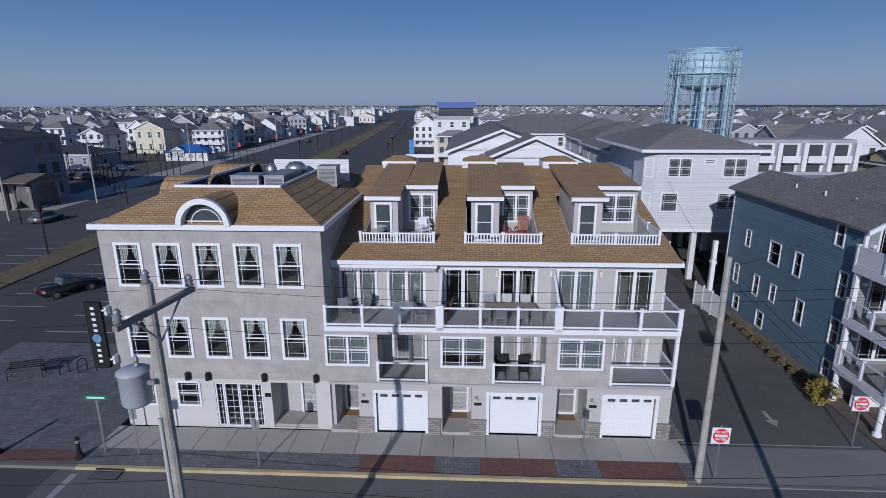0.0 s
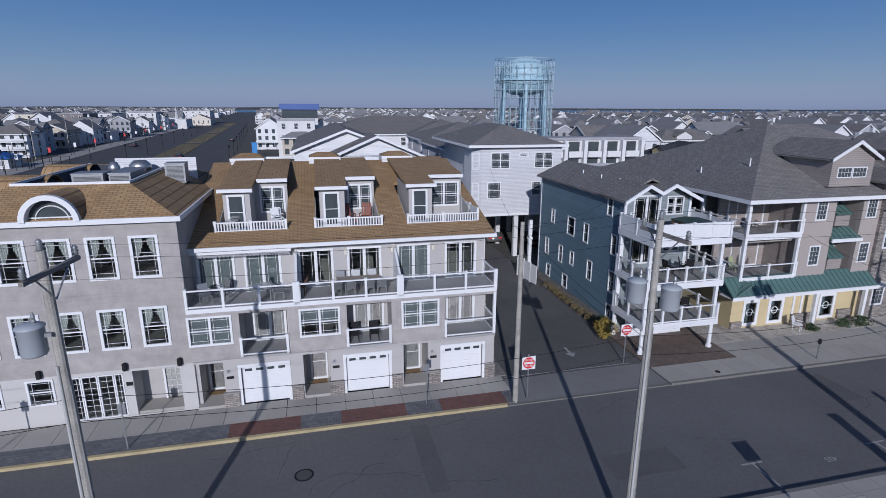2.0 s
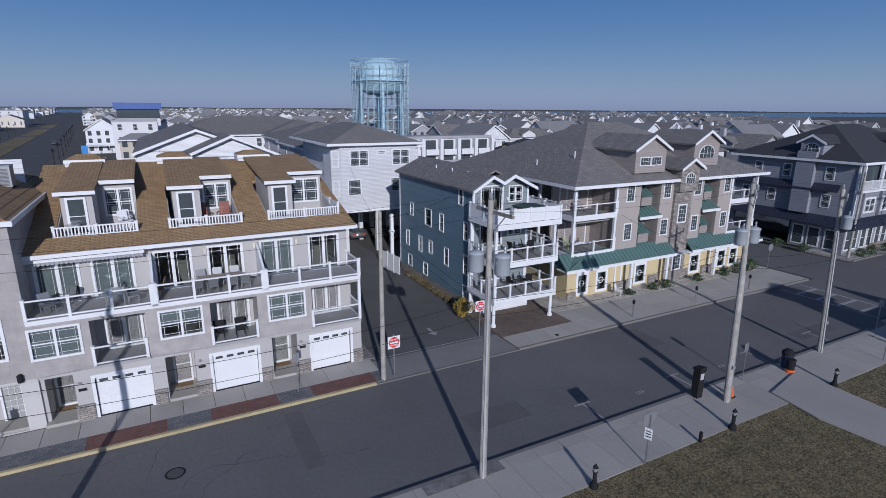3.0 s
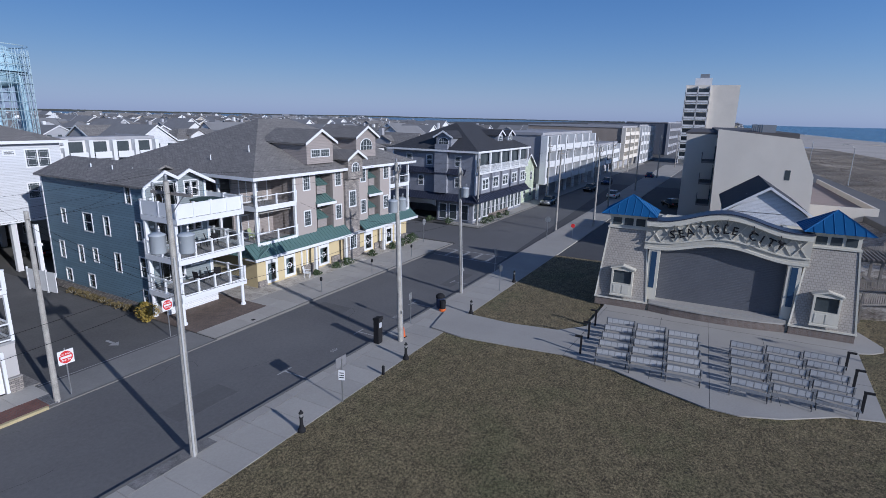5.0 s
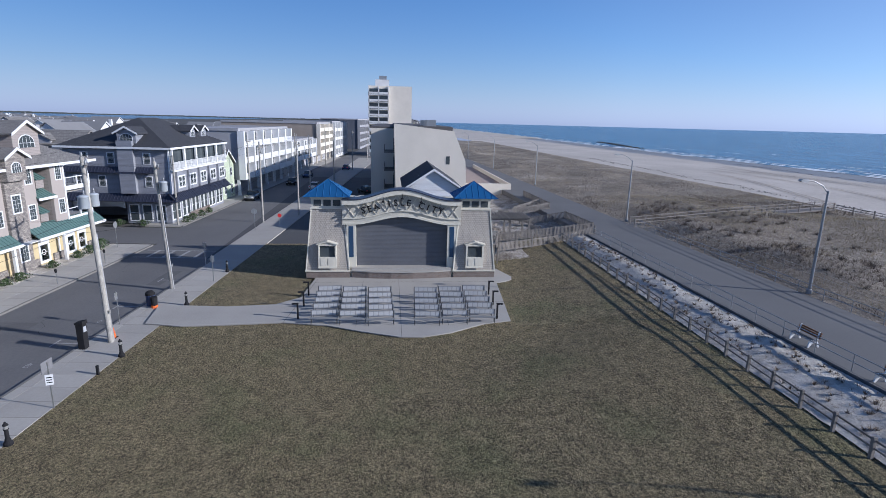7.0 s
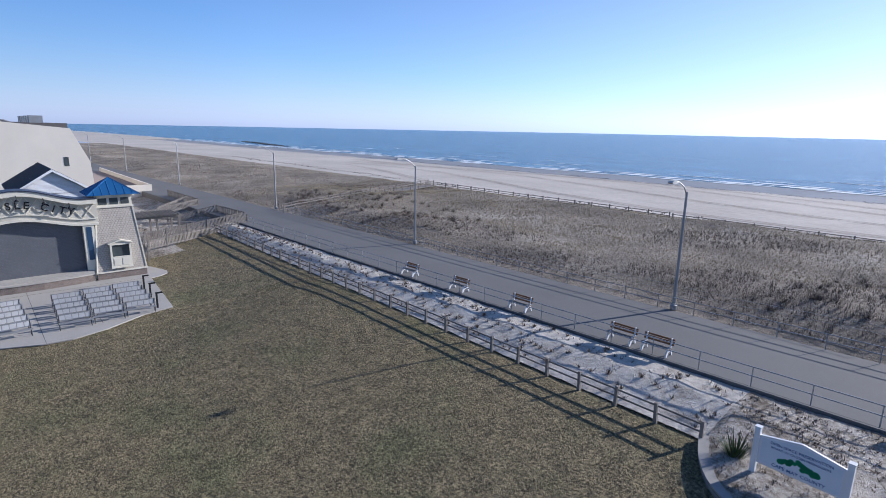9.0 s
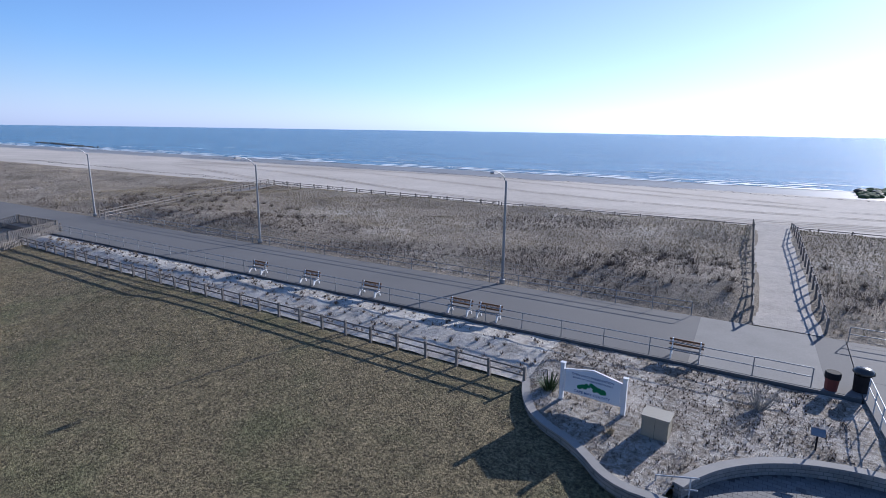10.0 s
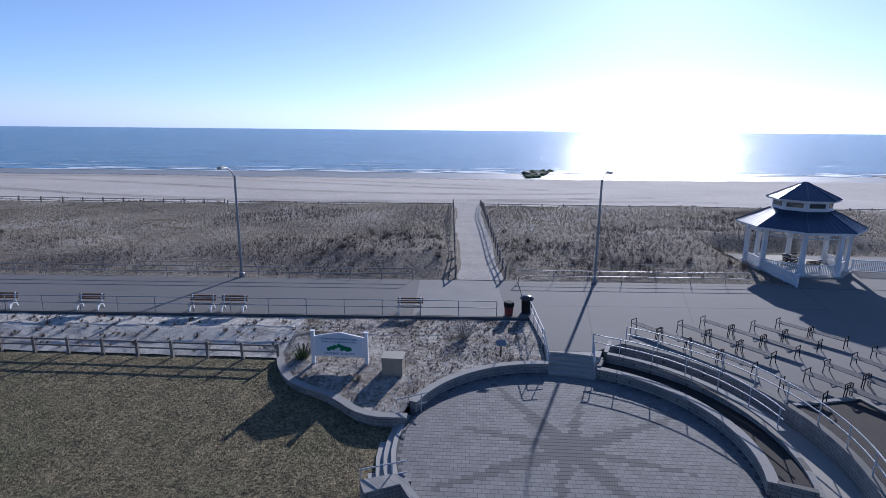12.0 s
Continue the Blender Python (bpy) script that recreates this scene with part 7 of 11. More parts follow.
lathe(bm, [(0.36, 0.85), (0.36, 1.0), (0.2, 1.15), (0.05, 1.18)], 14)
part("lid", bm, BLACK, t)
t = thing("litter_bin", ST @ pose(32.0, 9.5, 0.15), "small black bin with an orange base", "litter bin", "bins")
bm = BM()
lathe(bm, [(0.22, 0.2), (0.25, 0.8), (0.24, 0.84)], 12)
part("drum", bm, BLACK, t)
bm = BM()
lathe(bm, [(0.26, 0), (0.24, 0.2)], 12)
part("base", bm, ORANGE, t)
t = thing("traffic_cone", ST @ pose(26.2, 9.3, 0.15), "orange traffic cone beside the pole", "traffic cone")
bm = BM()
lathe(bm, [(0.13, 0.03), (0.1, 0.25), (0.03, 0.7)], 12)
part("cone", bm, ORANGE, t)
part("base", boxes((-0.18, 0.18, -0.18, 0.18, 0, 0.03)), BLACK, t)


def post_sign(name, m, label, face, h=2.1, w=0.45, hh=0.6, back=DULL_STEEL, cat="sign", body=None):
    t = thing(name, m, label, cat)
    part("post", boxes((-0.03, 0.03, -0.015, 0.015, 0, h + 0.1)), STEEL, t)
    p = part("panel", boxes((-w / 2, w / 2, -0.03, -0.018, h - hh, h)), face, t)
    part("panel_back", boxes((-w / 2, w / 2, -0.018, -0.015, h - hh, h)), back, t)
    if body:
        body(p, h - hh / 2)
    return t


def no_entry(p, z):
    bm = BM()
    lathe(bm, [(0.33, 0.0), (0.33, 0.008), (0.02, 0.008)], 24)
    d = part("red_disc", bm, REDPAINT, p, "", pose(0, -0.03, z, 90))
    part("white_bar", boxes((-0.26, 0.26, -0.046, -0.039, z - 0.06, z + 0.06)), WHITE, p)
    for word, dz in (("DO NOT", 0.17), ("ENTER", -0.17)):
        part("lettering", cached(("dne", word), lambda: text_mesh(word, 0.15, WHITE, 0.003)), WHITE, p, "", pose(0, -0.043, z + dz, 90))


post_sign("no_entry_sign", ST @ pose(10.65, 19.95, 0.15), "square DO NOT ENTER sign on a steel post", WHITE, 2.5, 0.76, 0.76, body=no_entry)
post_sign("no_entry_sign", ST @ pose(18.2, 22.7, 0.05), "square DO NOT ENTER sign on a steel post", WHITE, 2.6, 0.76, 0.76, body=no_entry)


def bars(p, z):
    bm = BM()
    for k in range(3):
        box(bm, -0.12, 0.12, -0.034, -0.03, z + 0.1 - 0.13 * k, z + 0.15 - 0.13 * k)
    part("lettering_bars", bm, BLACK, p)


t = post_sign("parking_sign", ST @ pose(17.4, 7.35, 0.1, 0, 0, -68), "white parking sign on a thin post under a grey board", WHITE, 1.85, 0.34, 0.55, body=bars)
part("back_board", boxes((-0.4, 0.4, 0.02, 0.04, 2.05, 2.6)), surf("grey_board", (0.17, 0.17, 0.18), 0.7), t, "wide grey board", pose(0, 0, 0, 0, 0, 68))
part("upper_post", boxes((-0.03, 0.03, -0.015, 0.015, 1.9, 2.5)), STEEL, t)
for u, v, ang in ((28.5, 10.2, 180), (44.0, 10.4, 90), (38.9, 7.7, 90), (-14.9, 20.6, 180), (-9.05, 19.95, 180), (5.2, 20.6, 180)):
    post_sign("parking_sign", ST @ pose(u, v, 0.15, 0, 0, ang), "white parking sign on a thin steel post", WHITE, 2.3, 0.32, 0.5, body=bars, back=DULL_STEEL)
t = thing("street_name_sign", ST @ pose(-16.5, 20.65, 0.15), "green street name sign on a steel post", "sign")
part("post", boxes((-0.03, 0.03, -0.03, 0.03, 0, 2.7)), STEEL, t)
p = part("blade", boxes((-0.5, 0.5, -0.012, 0.012, 2.7, 2.92)), GREENPAINT, t)
part("lettering_bars", boxes((-0.4, 0.4, -0.016, -0.012, 2.77, 2.85)), WHITE, p)


def octagon(name, m, mat, label):
    t = thing(name, m, label, "stop sign")
    part("post", boxes((-0.03, 0.03, 0, 0.03, 0, 2.7)), STEEL, t)
    bm = BM()
    prism(bm, [(0.38 * math.cos(math.pi / 8 + math.pi * i / 4), 2.45 + 0.38 * math.sin(math.pi / 8 + math.pi * i / 4)) for i in range(8)], "y", -0.02, 0)
    part("panel", bm, mat, t)
    return t


octagon("stop_sign", ST @ pose(51.2, 22.8, 0.15, 0, 0, 0), DULL_STEEL, "stop sign seen from its grey back")
octagon("stop_sign", ST @ pose(61.5, 11.0, 0.15, 0, 0, 100), DULL_STEEL, "stop sign seen from its grey back at the crossing")
octagon("stop_sign", ST @ pose(63.0, 8.2, 0.15, 0, 0, -80) @ Matrix.Scale(0.7, 4), REDPAINT, "red stop sign at the crossing")
for u in (30.4, 37.5, 44.5):
    t = thing("meter_post", ST @ pose(u, 20.3, 0.15), "short grey parking meter post", "parking meter", "meters")
    part("post", boxes((-0.03, 0.03, -0.03, 0.03, 0, 1.0)), STEEL, t)
    bm = BM()
    lathe(bm, [(0.08, 1.0), (0.11, 1.1), (0.11, 1.25), (0.05, 1.34)], 10)
    part("head", bm, BLACK, t)


def cable_mesh(a, b, r):
    bm = BM()
    tube(bm, a, b, r, r, 6)
    return bm


def pole(m, h, label, lean=(0, 0), cans=(), arm_turn=0, r=0.17, street=True, riser=False, arm=True):
    t = thing("utility_pole", m, label, "utility pole", "utility poles")
    bm = BM()
    tube(bm, (0, 0, -0.1), (lean[0], lean[1], h), r, r * 0.68, 12)
    part("shaft", bm, POLEWOOD, t)
    if riser:
        bm = BM()
        tube(bm, (0.24, 0.0, 0), (0.2 + lean[0] * 0.6, lean[1] * 0.6, h * 0.6), 0.1, 0.09, 10)
        part("conduit", bm, STEEL, t)
    elif cans:
        bm = BM()
        tube(bm, (-r * 0.5, -r * 1.05, 0), (lean[0] * 0.75 - r * 0.4, lean[1] * 0.75 - r * 0.85, h * 0.75), 0.045, 0.04, 8)
        part("cable_guard", bm, HVAC, t, "pale grey cable guard")
    if cans:
        part("ground_wire", cable_mesh((r * 0.9, -r * 0.5, 0.1), (lean[0] * 0.7 + r * 0.72, lean[1] * 0.7 - r * 0.4, h * 0.7), 0.018), DULL_STEEL, t)
        part("pole_tag", boxes((-0.05, 0.05, -r - 0.012, -r + 0.02, 2.0, 2.22)), ALU, t)
    AL = 1.15 if cans else 1.2
    X = pose(lean[0], lean[1], h - 0.55, 0, 0, arm_turn)
    if not arm:
        return t
    ca = part("crossarm", boxes((-AL, AL, -0.24, -0.13, 0, 0.11)), GREYWOOD, t, "", X)
    bm = BM()
    for s in (-1, 1):
        tube(bm, (s * 0.6 * AL, -0.2, 0.02), (0, -0.16, -0.7), 0.025, 0.025, 5)
    part("arm_brace", bm, DULL_STEEL, t, "", X)
    for x, y in ((-AL + 0.1, -0.185), (0.0, 0.0), (AL - 0.1, -0.185)):
        bm = BM()
        lathe(bm, [(0.03, 0.13), (0.09, 0.17), (0.05, 0.22), (0.09, 0.26), (0.05, 0.31), (0.08, 0.35), (0.03, 0.42)], 10, (x, y))
        if x == 0:
            for v in bm.verts:
                v.co.z += 0.42
        part("insulator", bm, DULL_STEEL, t, "", X, True)
    for cxx, cyy, z in cans:
        f = z / h
        C = pose(lean[0] * f + cxx, lean[1] * f + cyy, z)
        bm = BM()
        lathe(bm, [(0.27, 0), (0.3, 0.05), (0.3, 0.7), (0.325, 0.72), (0.325, 0.76), (0.18, 0.83), (0.04, 0.85)], 18)
        c = part("transformer", bm, surf("transformer_grey", (0.34, 0.37, 0.40), 0.45, 0.06), t, "pale grey pole transformer", C, True)
        bm = BM()
        lathe(bm, [(0.04, 0.8), (0.06, 0.88), (0.04, 0.93), (0.06, 0.99), (0.03, 1.1)], 8, (0.1, 0))
        part("bushing", bm, DULL_STEEL, c)
        part("hanger", boxes((min(0, -cxx), max(0, -cxx), -0.05, 0.05, 0.45, 0.55)), DULL_STEEL, c)
    return t


W1 = "weathered wooden utility pole with a crossarm"
pole(ST @ pose(-6.47, 10.0, 0.1), 12.0, W1 + " and one transformer", (0.0, 0.0), ((-0.45, -0.2, 9.4),), 82, 0.17)
pole(ST @ pose(10.55, 10.0, 0.1), 12.0, W1 + " and two transformers", (0.0, 0.0), ((-0.32, 0.42, 9.15), (0.32, -0.45, 9.15)), 93, 0.15)
pole(ST @ pose(25.5, 9.1, 0.1), 11.75, W1 + " and two transformers", (0.46, 0.65), ((-0.5, 0.0, 8.7), (0.5, 0.0, 8.7)), 30, 0.17, riser=True)
pole(ST @ pose(36.7, 10.3, 0.1), 10.7, W1 + " and one transformer", (-0.2, 0.4), ((0.0, -0.45, 8.3),), 30, 0.16)
pole(ST @ pose(9.95, 19.9, 0.1), 9.9, "short weathered wooden utility pole at the alley", (0.0, 0.0), (), 0, 0.15, arm=False)
pole(ST @ pose(64.2, 22.0, 0.1), 9.2, "brown wooden pole before the slate building", (0.1, 0), (), 0, 0.15, arm=False)
for u, v, h in ((67.4, 11.7, 10.8), (73.0, 8.0, 11.0), (92, 10.2, 11), (118, 10.2, 11), (150, 10.2, 11), (190, 10.2, 11), (235, 10.2, 11), (90, 20.6, 10.5), (125, 20.6, 10.5), (165, 20.6, 10.5)):
    pole(ST @ pose(u, v, 0.1), h, "weathered wooden utility pole down the street", (0, 0), (), 0, 0.15)


def wire(name, pts, sag=0.5, r=0.0045, mat=BLACK, label="sagging black overhead cable"):
    bm = BM()
    q = []
    for a, b in zip(pts, pts[1:]):
        a, b = Vector(a), Vector(b)
        n = 12
        q += [a.lerp(b, i / n) - Vector((0, 0, sag * 4 * (i / n) * (1 - i / n) * (b - a).length / 25)) for i in range(n)]
    sweep(bm, q + [Vector(pts[-1])], r, 4)
    ob = part(name, bm, mat, None, "", ST)
    return tagged(ob, label, "cable", "overhead cables")


tops = [(-45, 10.2, 11.6), (-6.3, 10.0, 11.4), (10.3, 9.8, 11.6), (25.7, 10.7, 11.3), (36.5, 10.7, 10.3), (67.4, 11.7, 10.4), (92, 10.2, 10.6), (118, 10.2, 10.6), (150, 10.2, 10.6), (190, 10.2, 10.6), (235, 10.2, 10.6)]
for dy, dz in ((-1.0, 0.25), (0.0, 0.85), (1.0, 0.25)):
    wire("power_line", [(u, v + dy, z + dz) for u, v, z in tops], 0.45)
for dz in (-3.4, -4.1):
    wire("service_cable", [(u, v + 0.2, z + dz) for u, v, z in tops], 0.6, 0.009)
wire("service_cable", [(10.3, 9.8, 8.2), (9.95, 19.9, 9.6), (20.0, 29.5, 9.0)], 0.5, 0.009)
wire("service_cable", [(10.3, 9.8, 7.8), (9.95, 19.9, 9.3), (17.4, 47.5, 9.6)], 0.5, 0.009)
wire("service_cable", [(25.7, 10.7, 8.0), (33.5, 25.25, 6.9)], 0.5, 0.009)
wire("service_cable", [(36.5, 10.7, 7.4), (64.2, 22.0, 8.6), (90, 20.6, 9.5), (125, 20.6, 9.5)], 0.5, 0.011)


# ---- round plaza with its walls, steps and ramp ----
def ring_pts(r, a0, a1, n):
    return [(PC[0] + r * math.cos(radians(a0 + (a1 - a0) * i / n)), PC[1] + r * math.sin(radians(a0 + (a1 - a0) * i / n))) for i in range(n + 1)]


def ring_wall(bm, r0, r1, a0, a1, z0, z1, n=None, z1b=None):
    n = n or max(2, int(abs(a1 - a0) / 4))
    A, B = ring_pts(r0, a0, a1, n), ring_pts(r1, a0, a1, n)
    for i in range(n):
        ta = z1 if z1b is None else z1 + (z1b - z1) * i / n
        tb = z1 if z1b is None else z1 + (z1b - z1) * (i + 1) / n
        lo = [bm.verts.new((*p, z0)) for p in (A[i], A[i + 1], B[i + 1], B[i])]
        hi = [bm.verts.new((*p, z)) for p, z in ((A[i], ta), (A[i + 1], tb), (B[i + 1], tb), (B[i], ta))]
        for f in ((0, 1, 5, 4), (1, 2, 6, 5), (2, 3, 7, 6), (3, 0, 4, 7)):
            q = lo + hi
            bm.faces.new([q[k] for k in f])
        bm.faces.new(hi)
        bm.faces.new(lo[::-1])


plz = thing("round_plaza", pose(0, 0, 0), "sunken round plaza of grey pavers with a dark star", "plaza", "", "structure")
bm = BM()
prism(bm, ring_pts(PRAD + 0.1, 0, 356, 89), "z", 0.4, PLAZA_Z - 0.005)
part("paving_base", bm, PAVJOINT, plz)
rng = random.Random(8)
pm_, pt_, pN_, pL_, pb_ = nodes("plaza_pavers")
gg = pt_.nodes.new("ShaderNodeNewGeometry")
cc = ramp(pt_, pL_, gg.outputs["Random Per Island"], [(0.0, (0.165, 0.161, 0.158)), (0.5, (0.188, 0.184, 0.181)), (1.0, (0.212, 0.208, 0.203))])
vv_ = coords(pt_, pL_, False)
cc = mixc(pt_, pL_, 1.0, cc, ramp(pt_, pL_, fbm(pt_, pL_, vv_, 1.2), [(0.3, (0.8, 0.8, 0.8)), (0.7, (1, 1, 1))]), "MULTIPLY")
pL_.new(cc, pb_.inputs["Base Color"])
pb_.inputs["Roughness"].default_value = 0.85
bump(pt_, pL_, fbm(pt_, pL_, vv_, 25), 0.25, 0.01, pb_)
PAVERS = pm_


def in_star(x, y):
    r, a = math.hypot(x, y), math.atan2(y, x)
    for k in range(8):
        d = a - radians(28 + 45 * k)
        if math.cos(d) > 0 and r < (6.2 if k % 2 == 0 else 4.6) and abs(r * math.sin(d)) < (0.4 if k % 2 == 0 else 0.26) * (1 - r / (6.4 if k % 2 == 0 else 4.8)) + 0.08:
            return True
    return False


def paver_cells():
    y = -PRAD
    row = 0
    while y < PRAD:
        x = -PRAD - (0.15 if row % 2 else 0.0)
        while x < PRAD:
            if math.hypot(x + 0.15, y + 0.12) < PRAD - 0.05:
                yield x, y
            x += 0.3
        y += 0.24
        row += 1


light, dark = BM(), BM()
near = []
for x, y in paver_cells():
    if in_star(x + 0.15, y + 0.12):
        for k in range(3):
            box(dark, PC[0] + x + 0.1 * k + 0.006, PC[0] + x + 0.1 * k + 0.094, PC[1] + y + 0.008, PC[1] + y + 0.232, PLAZA_Z - 0.02, PLAZA_Z + 0.002)
    elif y > 2.2 and len(near) < 290 and x > -3.5:
        near.append((x, y))
    else:
        box(light, PC[0] + x + 0.008, PC[0] + x + 0.292, PC[1] + y + 0.007, PC[1] + y + 0.233, PLAZA_Z - 0.02, PLAZA_Z + rng.uniform(-0.001, 0.001))
tagged(part("pavers", light, PAVERS, plz), kind="stuff")
tagged(part("star_pavers", dark, PAVER_D, plz, "dark brick star inlay"), kind="stuff")
me = mesh_of("paver", boxes((0.008, 0.292, 0.007, 0.233, -0.02, 0.0)), PAVER)
for x, y in near:
    part("paver", me, PAVER, plz, "", pose(PC[0] + x, PC[1] + y, PLAZA_Z + rng.uniform(-0.001, 0.001)))

bm = BM()
ring_wall(bm, PRAD, PRAD + 0.3, -20, -90.5, 0.6, 1.66)
tagged(part("plaza_wall", bm, WALLBLOCK), "curved grey block retaining wall", "wall", "", "structure")
bm = BM()
ring_wall(bm, PRAD - 0.04, PRAD + 0.36, -20, -90.5, 1.66, 1.74)
tagged(part("wall_coping", bm, CAPSTONE), "pale coping stones on the curved wall", "coping", "", "structure")
bm = BM()
ring_wall(bm, PRAD, PRAD + 0.3, -111, -200, 0.6, 1.66)
ring_wall(bm, PRAD + 1.5, PRAD + 1.75, -113, -200, 0.6, 1.95, None, 1.6)
ring_wall(bm, PRAD + 1.75, PRAD + 3.5, -111.6, -113, 0.6, 2.03)
ring_wall(bm, PRAD + 3.2, PRAD + 3.5, -116, -200, 0.6, 2.1)
for a in (-111.5, -200):
    ring_wall(bm, PRAD + 0.3, PRAD + 1.5, a - 0.8, a + 0.8, 0.6, 1.8)
tagged(part("planter_wall", bm, WALLBLOCK), "curved grey block planter walls beside the ramp", "wall", "", "structure")
bm = BM()
ring_wall(bm, PRAD - 0.04, PRAD + 0.36, -111, -200, 1.66, 1.74)
ring_wall(bm, PRAD + 1.46, PRAD + 1.79, -113, -176, 1.95, 2.02)
tagged(part("planter_coping", bm, CAPSTONE), "pale coping stones on the planter walls", "coping", "", "structure")
bm = BM()
ring_wall(bm, PRAD + 0.3, PRAD + 1.5, -111, -200, 0.6, 1.52)
tagged(part("planter_soil", bm, surf("dark_soil", (0.032, 0.027, 0.024), 0.95, 0.3, 1, 8, 0.6)), "dark planter soil", "soil", "", "structure")
bm = BM()
ring_wall(bm, PRAD + 1.75, PRAD + 3.2, -113, -200, 0.5, 1.42, None, 1.2)
tagged(part("ramp", bm, CONCRETE), "curved concrete access ramp", "ramp", "", "structure")
bm = BM()
ring_wall(bm, PRAD + 3.55, PRAD + 6.9, -166, -197, 1.8, 2.06)
tagged(part("terrace_bed", bm, bpy.data.materials["dark_soil"]), "dark mulch bed beside the ramp", "soil", "", "structure")
bm = BM()
ring_wall(bm, PRAD + 6.9, PRAD + 7.1, -165.5, -197, 1.8, 2.14)
ring_wall(bm, PRAD + 3.55, PRAD + 6.9, -165, -166, 1.8, 2.14)
tagged(part("bed_kerb", bm, CAPSTONE), "low concrete kerb round the mulch bed", "kerb", "", "structure")
sw_ = BM()
for i in range(5):
    ring_wall(sw_, PRAD - 0.25 + 0.3 * i, PRAD + 0.05 + 0.3 * i + (0.6 if i == 4 else 0), -90.5, -111, 0.6, PLAZA_Z + 0.16 * (i + 1) - (0.008 if i == 4 else 0), 4)
tagged(part("plaza_steps", sw_, CONCRETE), "concrete steps up to the promenade", "steps", "", "structure")
sw_ = BM()
for i in range(4):
    ring_wall(sw_, PRAD + 0.3 * i, PRAD + 0.3 * (i + 1), -18, 20, 0.3, PLAZA_Z - 0.13 * (i + 1) + 0.12, 5)
tagged(part("lawn_steps", sw_, CONCRETE), "concrete steps down to the lawn", "steps", "", "structure")
bm = BM()
ring_wall(bm, PRAD - 0.1, PRAD + 1.6, 21, 26, 0.3, 1.6)
ring_wall(bm, PRAD, PRAD + 0.3, 26, 150, 0.3, 1.6)
tagged(part("north_wall", bm, WALLBLOCK), "grey block wall at the plaza's lawn side", "wall", "", "structure")

# wall round the planting bed
def strip_wall(pts, half, z0, z1):
    """A wall of even thickness along a polyline."""
    bm = BM()
    rows = []
    for i, (x, y) in enumerate(pts):
        xa, ya = pts[max(0, i - 1)]
        xb, yb = pts[min(len(pts) - 1, i + 1)]
        n = Vector((-(yb - ya), xb - xa, 0)).normalized() * half
        rows.append([bm.verts.new((x + s_ * n.x, y + s_ * n.y, z)) for s_, z in ((-1, z0), (1, z0), (1, z1), (-1, z1))])
    for q, r in zip(rows, rows[1:]):
        for k in range(4):
            bm.faces.new((q[k], q[(k + 1) % 4], r[(k + 1) % 4], r[k]))
    bm.faces.new(rows[0][::-1])
    bm.faces.new(rows[-1])
    bmesh.ops.recalc_face_normals(bm, faces=bm.faces)
    return bm


bm, bc = strip_wall(BEDLINE, 0.15, 0.3, 1.42), strip_wall(BEDLINE, 0.2, 1.42, 1.5)
tagged(part("bed_wall", bm, WALLBLOCK), "low grey block wall round the planting bed", "wall", "", "structure")
tagged(part("bed_coping", bc, CAPSTONE), "pale coping on the planting bed wall", "coping", "", "structure")

# terrace west of the steps
arc = ring_pts(PRAD + 3.5, -116, -200, 24)
poly = [(-20.25, -36.4), (-20.25, -44.55), (-76, -46.7), (-76, -19)] + [(-30.2, -19)] + arc[::-1] + [(-23.2, -31.0), (-20.75, -31.0)]
bm = BM()
f = bm.faces.new([bm.verts.new((x, y, 2.0)) for x, y in poly])
ex = bmesh.ops.extrude_face_region(bm, geom=[f])
for v in ex["geom"]:
    if isinstance(v, bmesh.types.BMVert):
        v.co.z = 0.8
bmesh.ops.triangulate(bm, faces=bm.faces)
setting("terrace", bm, TERRACE, "wide grey concrete terrace on the promenade", "terrace")
bm = BM()
for a, b in (((-23.3, -31), (-25.4, -44.6)), ((-20.3, -38.6), (-60, -40.2)), ((-30.5, -36), (-33, -44.9)), ((-40, -36), (-42, -45)), ((-20.4, -43.9), (-60, -45.5))):
    d = (Vector((*b, 0)) - Vector((*a, 0)))
    box(bm, 0, d.length, -0.012, 0.012, 0, 0.003, Matrix.Translation((*a, 2.0005)) @ d.to_track_quat("X", "Z").to_matrix().to_4x4())
setting("terrace_joint", bm, PAVJOINT, "dark joints in the terrace concrete", "joint")
setting("gazebo_terrace", boxes((-58, -41.6, -56, -44.5, 1.0, 2.02)), TERRACE, "concrete base of the gazebo", "terrace")


# ---- pipe railings ----
def pipe_rail(name, pts, h, mat, label, spacing=2.0, rails=(1.0, 0.55), r=0.028, zf=None, ends=True):
    """A pipe railing along points (x, y, z); one thing with its posts and rails."""
    t = thing(name, Matrix.Translation(pts[0]), label, "railing", name + "s")
    o = Vector(pts[0])
    P_ = [Vector(p) - o for p in pts]
    for f in rails:
        bm = BM()
        sweep(bm, [p + Vector((0, 0, h * f)) for p in P_], r, 6)
        part("rail", bm, mat, t)
    pm = cached(("pipe", h, r, mat.name), lambda: (lambda b: (tube(b, (0, 0, 0), (0, 0, h), r, r, 6), mesh_of("post", b, mat))[1])(BM()))
    dist, nxt = 0.0, 0.0
    for a, b in zip(P_, P_[1:]):
        L0 = (b - a).length
        while nxt <= dist + L0 + 1e-6:
            part("post", pm, mat, t, "", Matrix.Translation(a.lerp(b, min(1, (nxt - dist) / max(L0, 1e-6)))))
            nxt += spacing
        dist += L0
    return t


